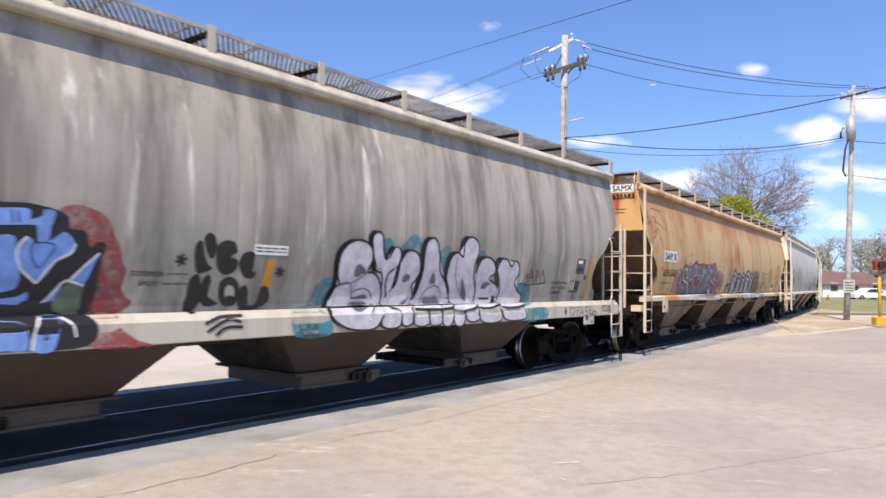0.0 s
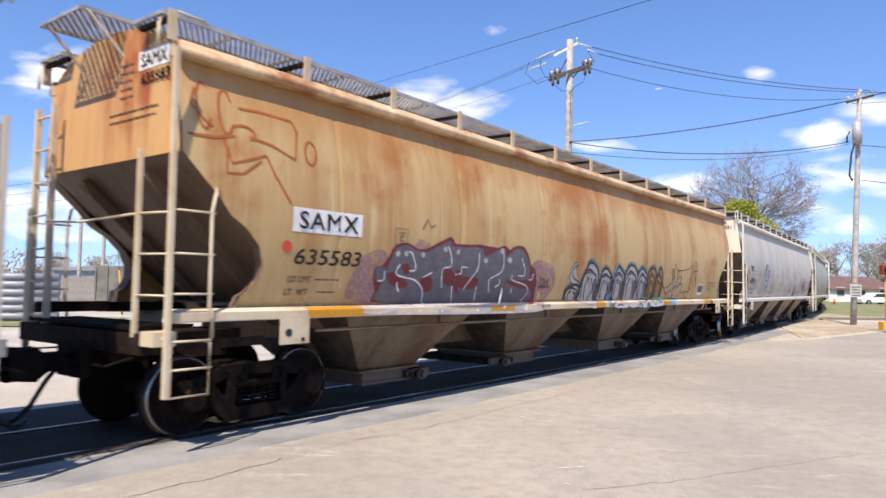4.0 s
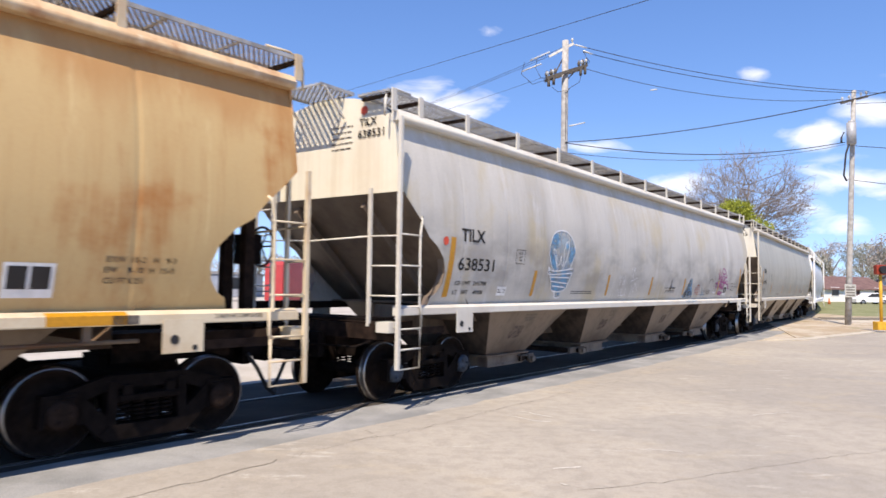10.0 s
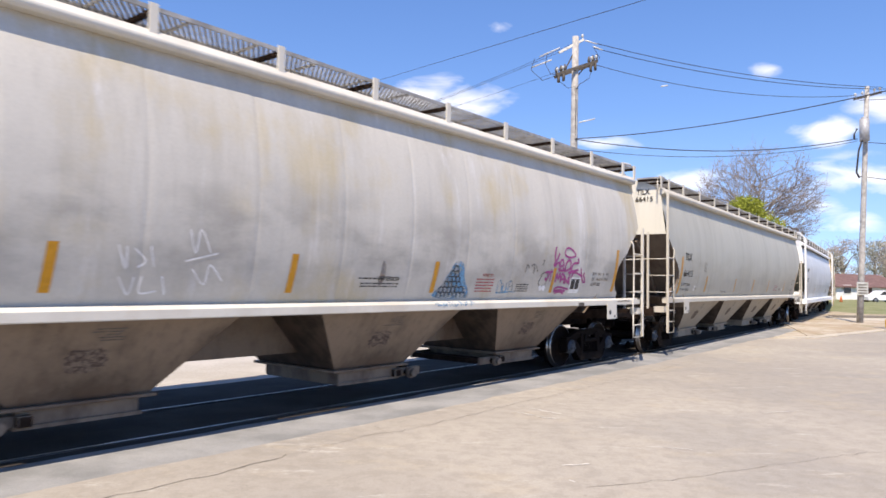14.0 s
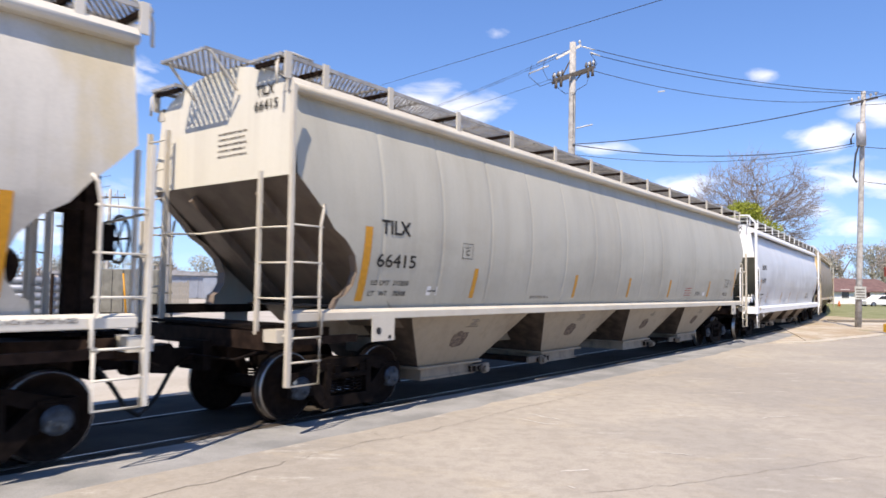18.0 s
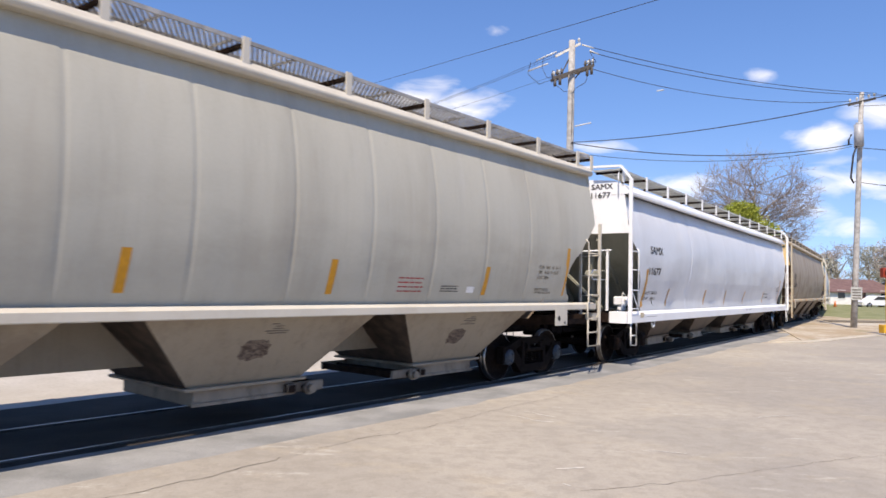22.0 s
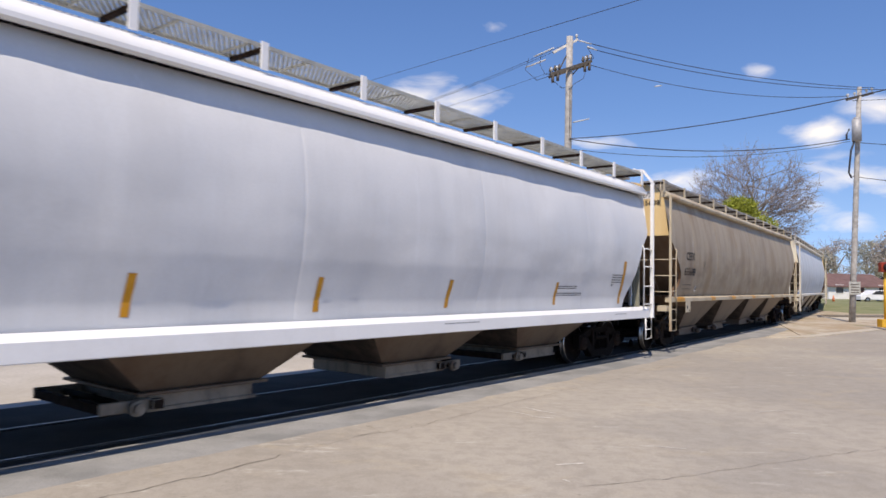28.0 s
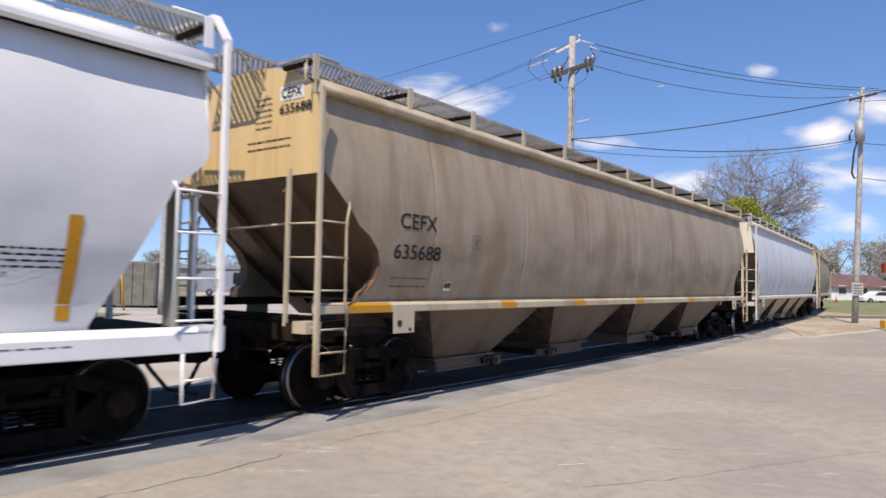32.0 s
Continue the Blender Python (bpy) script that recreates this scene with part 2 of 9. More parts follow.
def lathe(bm, prof, seg=28, cx=0.0, cz=0.0, mi=0):
    """Turns (radius, y, material) pairs about an axis along y."""
    rings = []
    for r, y, *_ in prof:
        rings.append([bm.verts.new((cx + r * math.cos(k * math.tau / seg), y, cz + r * math.sin(k * math.tau / seg))) for k in range(seg)])
    for i, (a, b) in enumerate(zip(rings, rings[1:])):
        q = prof[i][2] if len(prof[i]) > 2 else mi
        for k in range(seg):
            f = bm.faces.new((a[k], a[(k + 1) % seg], b[(k + 1) % seg], b[k]))
            f.material_index, f.smooth = q, True
    for ring in (rings[0], rings[-1]):
        bm.faces.new(ring).material_index = mi
    return bm


def plate(bm, pts, y0, y1, mi=0):
    """A flat plate of outline (x, z), from y0 to y1."""
    a = [bm.verts.new((x, y0, z)) for x, z in pts]
    b = [bm.verts.new((x, y1, z)) for x, z in pts]
    n = len(pts)
    bm.faces.new(a).material_index = mi
    bm.faces.new(b[::-1]).material_index = mi
    for i in range(n):
        bm.faces.new((a[i], b[i], b[(i + 1) % n], a[(i + 1) % n])).material_index = mi
    return bm


# ---- hopper cars: x runs from the leading end to the trailing end, -y is the side towards the street ----
LEN, END = 21.12, 0.33
SILL0, SILL1, EAVE, BOARD = 1.36, 1.50, 4.30, 4.65
BOLSTER = 1.93
GAUGE_R = 0.457
WHEELBASE = 1.78


def side(z, round_ends=0.0):
    """Half width of the body at a height."""
    return 1.64 - 0.285 * ((z - 2.7) / 1.6) ** 2 if z > 2.7 else 1.64 - 0.20 * ((2.7 - max(z, 1.5)) / 1.2) ** 2


def sheet_shift(x, z, sg, seams, depth, dents):
    """How far the side sheet lies out of its plain curve: seams, pillowing and dents."""
    dip = sum(depth * math.exp(-((x - s) / 0.022) ** 2) for s in seams)
    return 0.006 * math.sin(x * 4.6) * math.sin((z - 1.3) * 1.05) + dents * noise.noise((x * 0.9, sg * 3.0, z * 0.8)) - dip


STYLE = {}


CURL = ((1.50, 1.16), (1.63, 1.20), (1.68, 1.30), (1.82, 1.41), (1.99, 1.44), (2.21, 1.36), (2.40, 1.17), (2.53, 0.95), (2.73, 0.78), (2.95, 0.54), (3.16, END))
SLANT = ((1.30, 1.46), (1.46, 1.36), (2.0, 1.10), (2.74, 0.72), (2.86, 0.56), (3.0, 0.40), (3.13, END))


def gusset(z, table):
    zs, xs = [a for a, _ in table], [b for _, b in table]
    return float(np.interp(z, zs, xs))


def body_parts(car, mats, table, seams, z0, depth=0.012, dents=0.0, top=EAVE):
    """Both side sheets with their seams, and the sloping end sheets between them."""
    STYLE[car.name] = (seams, depth, dents)
    zs = sorted({z0, *[z for z, _ in table if z > z0], 1.55, 2.1, 2.55, 3.45, 3.75, 4.0, top})
    cols = sorted({*[s + d for s in seams for d in (-0.06, -0.025, 0.0, 0.025, 0.06) if 1.6 < s < LEN - 1.6], *np.arange(1.6, LEN - 1.5, 0.36)})
    for sg in (-1, 1):
        bm = bmesh.new()
        grid = []
        for z in zs:
            a = gusset(z, table)
            row = [a + (1.5 - a) * q for q in (0, 0.34, 0.67)] + list(cols) + [LEN - a - (1.5 - a) * q for q in (0.67, 0.34, 0)]
            line = []
            for x in row:
                inset = 0.10 * max(0.0, (z - 3.1) / 0.98) ** 2 if table is SLANT else 0.0
                line.append(bm.verts.new((x, sg * (side(z) - inset + sheet_shift(x, z, sg, seams, depth, dents)), z)))
            grid.append(line)
        for a, b in zip(grid, grid[1:]):
            for i in range(len(a) - 1):
                bm.faces.new((a[i], a[i + 1], b[i + 1], b[i])).smooth = True
        part("side_sheet", bm, mats[0], car)
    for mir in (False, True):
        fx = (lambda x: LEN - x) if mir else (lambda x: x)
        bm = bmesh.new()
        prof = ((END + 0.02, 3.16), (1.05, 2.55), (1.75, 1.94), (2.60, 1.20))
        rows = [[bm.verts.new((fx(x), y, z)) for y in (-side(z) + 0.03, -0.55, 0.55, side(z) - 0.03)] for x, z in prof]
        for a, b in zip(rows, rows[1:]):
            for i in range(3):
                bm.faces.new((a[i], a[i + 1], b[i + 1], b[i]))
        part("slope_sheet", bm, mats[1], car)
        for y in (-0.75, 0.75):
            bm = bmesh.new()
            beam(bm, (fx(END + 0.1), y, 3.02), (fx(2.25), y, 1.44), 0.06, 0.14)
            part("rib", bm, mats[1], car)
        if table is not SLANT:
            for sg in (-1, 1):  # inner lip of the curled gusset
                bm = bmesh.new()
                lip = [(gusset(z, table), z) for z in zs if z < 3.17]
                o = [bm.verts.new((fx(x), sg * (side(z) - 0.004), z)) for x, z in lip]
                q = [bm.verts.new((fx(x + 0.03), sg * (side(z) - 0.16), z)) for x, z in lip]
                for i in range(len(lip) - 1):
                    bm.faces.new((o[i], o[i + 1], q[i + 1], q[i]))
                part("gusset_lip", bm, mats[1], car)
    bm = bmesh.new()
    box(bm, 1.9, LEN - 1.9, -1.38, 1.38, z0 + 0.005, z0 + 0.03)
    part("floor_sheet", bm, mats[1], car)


def roof_mesh(mat, crown=4.72):
    bm = bmesh.new()
    ys = [math.sin(a) for a in np.linspace(-1.5, 1.5, 15)]
    w = 1.45
    rows = [[bm.verts.new((x, w * y / ys[-1], EAVE - 0.02 + (crown - EAVE + 0.02) * (1 - (y / ys[-1]) ** 2) ** 0.75)) for y in ys] for x in (END, LEN / 2, LEN - END)]
    for a, b in zip(rows, rows[1:]):
        for i in range(len(a) - 1):
            bm.faces.new((a[i], a[i + 1], b[i + 1], b[i])).smooth = True
    box(bm, 1.2, LEN - 1.2, -0.33, 0.33, crown - 0.03, crown + 0.06)
    return mesh_of(bm, mat)


def end_sheet_mesh(mats, x, sgn, crown=4.72):
    """The upright end sheet under the roof's arc."""
    bm = bmesh.new()
    w = 1.44
    top = [(w * y, EAVE - 0.02 + (crown - EAVE + 0.02) * (1 - y * y) ** 0.75) for y in np.linspace(-1, 1, 15)]
    low = [(-side(3.6) + 0.03, 3.6), (-side(3.16) + 0.03, 3.16), (side(3.16) - 0.03, 3.16), (side(3.6) - 0.03, 3.6)]
    pts = [(y, z) for y, z in top[::-1]] + low
    a = [bm.verts.new((x, y, z)) for y, z in pts]
    b = [bm.verts.new((x + sgn * 0.012, y, z)) for y, z in pts]
    bm.faces.new(a)
    bm.faces.new(b[::-1])
    for i in range(len(pts)):
        bm.faces.new((a[i], b[i], b[(i + 1) % len(pts)], a[(i + 1) % len(pts)]))
    return mesh_of(bm, mats)


def chord_mesh(mat, sg):
    """The rounded top chord along the eave."""
    bm = bmesh.new()
    w = 1.46
    prof = [(w - 0.06, EAVE + 0.09), (w + 0.005, EAVE + 0.085), (w + 0.08, EAVE - 0.005), (w + 0.085, EAVE - 0.045), (w + 0.05, EAVE - 0.09), (w - 0.11, EAVE - 0.09)]
    rings = [[bm.verts.new((x, sg * y, z)) for y, z in prof] for x in np.linspace(END - 0.02, LEN - END + 0.02, 14)]
    for a, b in zip(rings, rings[1:]):
        for i in range(len(prof) - 1):
            bm.faces.new((a[i], a[i + 1], b[i + 1], b[i])).smooth = i in (2, 3)
    for r in (rings[0], rings[-1]):
        bm.faces.new(r)
    return mesh_of(bm, mat)


def sill_slope(z0, z1):
    return z1 - 0.28 * (z1 - z0)


def sill_mesh(mat, sg, z0, z1):
    """A side sill: upright web with a rounded shoulder that slopes back to the sheet."""
    bm = bmesh.new()
    zc = sill_slope(z0, z1)
    prof = [(1.50, z0), (1.632, z0), (1.64, z0 + 0.012), (1.64, zc), (1.56, z1), (1.50, z1)]
    rings = [[bm.verts.new((x, sg * y, z)) for y, z in prof] for x in np.linspace(0.28, LEN - 0.28, 12)]
    for a, b in zip(rings, rings[1:]):
        for i in range(len(prof)):
            bm.faces.new((a[i], a[(i + 1) % 6], b[(i + 1) % 6], b[i]))
    for r in (rings[0], rings[-1]):
        bm.faces.new(r)
    return mesh_of(bm, mat)


def grating_mesh(mat, x0, x1, y0, y1, z, pitch=0.075, bar=0.012, tall=0.028):
    """Expanded metal: stout slanting bars crossed by thin ones, edge angles and cross straps."""
    verts, faces = [], []

    def strip(ax, ay, bx, by, bar, tall):
        d = Vector((bx - ax, by - ay, 0)).normalized()
        s = Vector((-d.y, d.x, 0)) * (bar / 2)
        k = len(verts)
        for px, py in ((ax, ay), (bx, by)):
            for q, zz in ((1, z), (-1, z), (-1, z - tall), (1, z - tall)):
                verts.append((px + q * s.x, py + q * s.y, zz))
        for f in ((0, 1, 2, 3), (7, 6, 5, 4), (0, 4, 5, 1), (1, 5, 6, 2), (2, 6, 7, 3), (3, 7, 4, 0)):
            faces.append(tuple(k + i for i in f))
    w = (y1 - y0) * 0.72
    x = x0 - w
    while x < x1:
        for ya, yb, thick, deep in ((y0, y1, bar, tall), (y1, y0, bar * 0.3, tall * 0.4)):
            xa, xb, pa, pb = x, x + w, ya, yb
            if xa < x0:
                pa += (pb - pa) * (x0 - xa) / (xb - xa)
                xa = x0
            if xb > x1:
                pb = pa + (pb - pa) * (x1 - xa) / (xb - xa)
                xb = x1
            if xb - xa > 0.02:
                strip(xa, pa, xb, pb, thick, deep)
        x += pitch
    me = bpy.data.meshes.new("grating")
    me.from_pydata(verts, [], faces)
    bm = bmesh.new()
    bm.from_mesh(me)
    for y in (y0, y1):
        box(bm, x0, x1, y - 0.012, y + 0.012, z - 0.045, z + 0.003)
    for q in np.linspace(x0, x1, max(2, int((x1 - x0) / 0.85))):
        box(bm, q - 0.012, q + 0.012, y0, y1, z - 0.045, z - 0.015)
    bm.to_mesh(me)
    bm.free()
    me.materials.append(mat)
    return me


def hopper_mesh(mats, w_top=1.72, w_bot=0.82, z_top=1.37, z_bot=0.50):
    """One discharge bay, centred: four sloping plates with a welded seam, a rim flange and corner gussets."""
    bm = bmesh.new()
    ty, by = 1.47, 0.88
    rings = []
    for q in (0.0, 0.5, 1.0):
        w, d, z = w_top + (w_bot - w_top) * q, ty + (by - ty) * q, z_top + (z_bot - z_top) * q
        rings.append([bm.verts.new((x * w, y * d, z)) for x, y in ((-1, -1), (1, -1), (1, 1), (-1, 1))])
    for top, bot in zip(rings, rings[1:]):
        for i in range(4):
            # faces turned along the car take the dirtier colour with shade painted in
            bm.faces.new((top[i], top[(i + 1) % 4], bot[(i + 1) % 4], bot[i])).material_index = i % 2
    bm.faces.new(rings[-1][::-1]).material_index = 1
    box(bm, -w_bot - 0.07, w_bot + 0.07, -by - 0.07, by + 0.07, z_bot - 0.035, z_bot + 0.004, 0, 0.008)
    return mesh_of(bm, mats)


def outlet_mesh(mat, dark, way, w=0.72):
    """Sliding outlet gate under a bay: frame, rails that run out to one side, cross bar and capstan sockets."""
    bm = bmesh.new()
    box(bm, -w, w, -0.86, 0.86, 0.27, 0.464, 0, 0.012)
    box(bm, -w - 0.03, w + 0.03, -0.885, -0.861, 0.27, 0.31, 0)
    lo, hi = sorted((way * w, way * (w + 0.55)))
    for y in (-0.86, 0.80):
        box(bm, lo, hi, y, y + 0.06, 0.29, 0.42, 0, 0.008)
    q = way * (w + 0.55)
    box(bm, min(q, q - way * 0.08), max(q, q - way * 0.08), -0.80, 0.80, 0.30, 0.40, 1)
    tube(bm, [(way * (w + 0.20), -0.93, 0.345), (way * (w + 0.20), 0.9, 0.345)], 0.045, 8, 1)
    for y0, y1, r in ((-0.93, -1.0, 0.085), (-1.0, -1.06, 0.06)):
        tube(bm, [(way * (w + 0.20), y0, 0.345), (way * (w + 0.20), y1, 0.345)], r, 10, 0)
    for y in (-0.4, 0.4):
        box(bm, lo, hi, y - 0.03, y + 0.03, 0.30, 0.34, 1)
    box(bm, way * w * 0.9 - 0.07, way * w * 0.9 + 0.07, -0.95, -0.87, 0.30, 0.42, 1, 0.01)
    return mesh_of(bm, [mat, dark])


def wheelset_mesh():
    bm = bmesh.new()
    for sg in (-1, 1):
        prof = [(0.09, 0.62), (0.14, 0.64), (0.16, 0.665), (0.36, 0.69), (0.39, 0.68), (0.485, 0.68), (0.487, 0.70), (0.46, 0.72, 1), (0.455, 0.795, 1), (0.450, 0.812, 1), (0.436, 0.816), (0.39, 0.815), (0.37, 0.775), (0.26, 0.755), (0.17, 0.79), (0.15, 0.84), (0.09, 0.84)]
        lathe(bm, [(p[0], sg * p[1], *(p[2:] or (0,))) for p in prof], 36)
        lathe(bm, [(0.14, sg * 0.93, 2), (0.15, sg * 0.95, 2), (0.15, sg * 1.09, 2), (0.11, sg * 1.11, 2), (0.05, sg * 1.115, 2)], 20, mi=2)
        for k in range(3):
            a = k * math.tau / 3
            lathe(bm, [(0.025, sg * 1.11, 2), (0.025, sg * 1.135, 2)], 6, 0.08 * math.cos(a), 0.08 * math.sin(a), 2)
    lathe(bm, [(0.085, -1.0), (0.085, 1.0)], 14)
    return bm


def frame_mesh(mat, sg):
    """A cast truck side frame: arched top chord, V-shaped tension members, columns, spring nest and journal jaws."""
    bm = bmesh.new()
    y0, y1 = sorted((sg * 0.93, sg * 1.05))
    ym, h = (y0 + y1) / 2, WHEELBASE / 2
    plate(bm, [(-h - 0.20, 0.62), (-h + 0.02, 0.68), (-0.44, 0.80), (0.44, 0.80), (h - 0.02, 0.68), (h + 0.20, 0.62), (h + 0.20, 0.50), (h - 0.10, 0.53), (0.42, 0.66), (-0.42, 0.66), (-h + 0.10, 0.53), (-h - 0.20, 0.50)], y0, y1)
    plate(bm, [(-0.46, 0.13), (0.46, 0.13), (0.52, 0.20), (0.42, 0.29), (-0.42, 0.29), (-0.52, 0.20)], y0 - 0.03, y1 + 0.03)
    for q in (-1, 1):
        plate(bm, [(q * x, z) for x, z in ((0.40, 0.16), (0.53, 0.19), (h - 0.02, 0.56), (h - 0.20, 0.62), (0.36, 0.31))][::q], y0 - 0.02, y1 + 0.02)
        beam(bm, (q * 0.40, ym, 0.22), (q * 0.38, ym, 0.74), 0.17, 0.10)
        plate(bm, [(q * (h + x), z) for x, z in ((-0.19, 0.66), (0.19, 0.66), (0.21, 0.34), (0.15, 0.34), (0.13, 0.54), (-0.13, 0.54), (-0.15, 0.34), (-0.21, 0.34))], y0 - 0.02, y1 + 0.012)
        box(bm, q * h - 0.13, q * h + 0.13, y0 - 0.03, y1 + 0.03, 0.56, 0.63, 0, 0.01)
        box(bm, q * 0.24 - 0.05, q * 0.24 + 0.05, y1 - 0.01 if sg > 0 else y0 - 0.05, y1 + 0.05 if sg > 0 else y0 + 0.01, 0.60, 0.70)
    for x in (-0.24, -0.08, 0.08, 0.24):  # coil springs, turn by turn
        for k in range(5):
            z = 0.30 + 0.045 * k
            tube(bm, [(x + 0.066 * math.cos(a), ym + 0.066 * math.sin(a), z + 0.045 * a / math.tau) for a in np.linspace(0, math.tau, 9)], 0.014, 4)
    box(bm, -0.33, 0.33, y0 - 0.06, y1 + 0.06, 0.53, 0.60, 0, 0.012)
    return mesh_of(bm, mat)


SHARED = {}


def truck(parent, x, caps=False):
    if "wheelset" not in SHARED:
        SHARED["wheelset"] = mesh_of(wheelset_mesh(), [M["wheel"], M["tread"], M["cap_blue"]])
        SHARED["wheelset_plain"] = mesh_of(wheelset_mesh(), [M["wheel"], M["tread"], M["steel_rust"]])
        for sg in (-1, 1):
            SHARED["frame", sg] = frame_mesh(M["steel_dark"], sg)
        bm = bmesh.new()
        box(bm, -0.21, 0.21, -0.95, 0.95, 0.54, 0.78, 0, 0.02)
        lathe(bm, [(0.2, 0.0), (0.2, 0.01)], 12)
        for sg in (-1, 1):  # brake beams
            tube(bm, [(sg * 0.43, -0.7, 0.38), (sg * 0.40, 0, 0.30), (sg * 0.43, 0.7, 0.38)], 0.04, 6)
        box(bm, -0.18, 0.18, -0.2, 0.2, 0.78, 0.95)
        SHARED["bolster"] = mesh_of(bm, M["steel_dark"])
    tr = part("truck", SHARED["bolster"], None, parent)
    tr.location = (x, 0, 0)
    for sg in (-1, 1):
        part("side_frame", SHARED["frame", sg], None, tr)
    sets = []
    for q in (-WHEELBASE / 2, WHEELBASE / 2):
        ws = part("wheelset", SHARED["wheelset" if caps else "wheelset_plain"], None, tr)
        ws.location = (q, 0, GAUGE_R)
        sets.append(ws)
    return tr, sets


def corner_ladder(car, mat, trail, sg, tall):
    """Ladder at a corner: two stiles, rungs, a bent stirrup step below."""
    fx = (lambda x: LEN - x) if trail else (lambda x: x)
    y = sg * 1.67
    bm = bmesh.new()
    beam(bm, (fx(0.20), y, 0.60), (fx(0.20), y, (3.18 if trail else 4.22) if tall else 2.72), 0.058, 0.05)
    lad = part("ladder", bm, mat, car)
    bm = bmesh.new()
    tube(bm, [(fx(0.66), y, 1.15), (fx(0.72), y, 1.2), (fx(0.72), y, 1.46), (fx(0.68), y, 1.52), (fx(0.68), y, 2.55), (fx(0.72), y, 2.75), (fx(0.76), y + sg * -0.03, 2.82)], 0.02, 6)
    part("stile", bm, mat, lad)
    bm = bmesh.new()
    tube(bm, [(fx(0.24), y, 1.15), (fx(0.24), y, 0.60), (fx(0.70), y, 0.60), (fx(0.70), y, 1.15)], 0.017, 6)
    part("stirrup", bm, mat, lad)
    for z in (2.53, 2.08, 1.66, 1.17, 0.88):
        bm = bmesh.new()
        tube(bm, [(fx(0.18), y, z), (fx(0.72), y, z)], 0.014, 6)
        part("rung", bm, mat, lad)
    return lad


def end_fittings(car, mat, dark, trail, brake):
    """End sill, platform, stanchions, end ladder, rails, coupler and hose of one end."""
    fx = (lambda x: LEN - x) if trail else (lambda x: x)

    def bx(bm, a, b, *r, **k):
        return box(bm, min(fx(a), fx(b)), max(fx(a), fx(b)), *r, **k)
    bm = bmesh.new()
    bx(bm, 0.10, 0.34, -1.36, 1.58, 1.02, 1.24)
    part("end_sill", bm, dark, car)
    bm = bmesh.new()
    bx(bm, 0.09, 0.345, -1.60, -1.355, 1.12, 1.27)
    part("corner_block", bm, mat, car)
    bm = bmesh.new()
    bx(bm, 0.345, 1.895, -0.30, 0.30, 0.84, 1.18)
    part("draft_sill", bm, dark, car)
    for sg in (-1, 1):
        bm = bmesh.new()
        beam(bm, (fx(0.36), sg * 1.4, 1.15), (fx(1.9), sg * 0.5, 1.1), 0.1, 0.2)
        part("diagonal", bm, dark, car)
    for q in np.linspace(0.12, 0.62, 4):
        bm = bmesh.new()
        bx(bm, q, q + 0.13, -1.2, 1.35, 1.27, 1.31)
        part("platform_board", bm, M["steel_dark"], car)
    for y in (-0.72, -0.25) if trail else ():
        bm = bmesh.new()
        beam(bm, (fx(0.40), y, 1.2), (fx(0.40), y, 3.12), 0.13, 0.14)
        beam(bm, (fx(0.40), y, 2.6), (fx(0.9), y, 2.62), 0.10, 0.08)
        part("stanchion", bm, dark, car)
    for sg in (-1, 1):
        bm = bmesh.new()
        bx(bm, 0.42, 1.56, min(sg * 1.42, sg * 1.48), max(sg * 1.42, sg * 1.48), 1.06, 1.16)
        part("step_bar", bm, M["steel_rust"], car)
    # inner post with rails across the end
    bm = bmesh.new()
    beam(bm, (fx(0.12), -1.18, 1.2), (fx(0.12), -1.18, 3.2), 0.05, 0.045)
    part("end_post", bm, mat, car)
    for z in (2.50, 2.07, 1.64, 1.2):
        bm = bmesh.new()
        tube(bm, [(fx(0.12), -1.2, z), (fx(0.2), -1.67, z)], 0.014, 6)
        part("rung", bm, mat, car)
    bm = bmesh.new()
    tube(bm, [(fx(0.12), -1.18, 2.5), (fx(0.08), 0.0, 2.46), (fx(0.1), 0.95, 2.5)], 0.016, 6)
    part("handrail", bm, mat, car)
    # tall ladder on the far half of the end
    bm = bmesh.new()
    for y in (1.03, 1.50):
        beam(bm, (fx(0.18), y, 1.1), (fx(0.18), y, 4.0), 0.055, 0.07)
    lad = part("end_ladder", bm, mat, car)
    for z in np.arange(1.35, 4.0, 0.42):
        bm = bmesh.new()
        tube(bm, [(fx(0.17), 1.03, z), (fx(0.15), 1.26, z - 0.02), (fx(0.17), 1.50, z)], 0.014, 6)
        part("rung", bm, mat, lad)
    # coupler
    bm = bmesh.new()
    bx(bm, -0.42, 0.4, -0.09, 0.09, 0.78, 0.98)
    s = -1 if trail else 1
    plate(bm, [(fx(q), z) for q, z in ((-0.66, 0.72), (-0.66, 1.03), (-0.40, 1.06), (-0.34, 0.98), (-0.34, 0.77), (-0.40, 0.69))], -0.20 * s, 0.06 * s)
    plate(bm, [(fx(q), z) for q, z in ((-0.58, 0.75), (-0.58, 1.0), (-0.38, 1.0), (-0.38, 0.75))], 0.05 * s, 0.19 * s)
    bx(bm, 0.0, 0.12, -0.28, 0.28, 0.70, 1.08)
    tube(bm, [(fx(0.05), -1.3, 1.0), (fx(-0.18), -1.2, 0.92), (fx(-0.2), -0.3, 0.92), (fx(-0.35), -0.1, 0.72)], 0.016, 6)
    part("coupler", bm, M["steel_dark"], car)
    bm = bmesh.new()
    hy = 0.35 * s
    tube(bm, [(fx(0.1), hy, 0.85), (fx(-0.08), hy, 0.62), (fx(-0.25), hy * 0.9, 0.36), (fx(-0.45), hy * 0.6, 0.24), (fx(-0.62), 0.0, 0.26)], 0.028, 8)
    part("air_hose", bm, M["hose"], car)
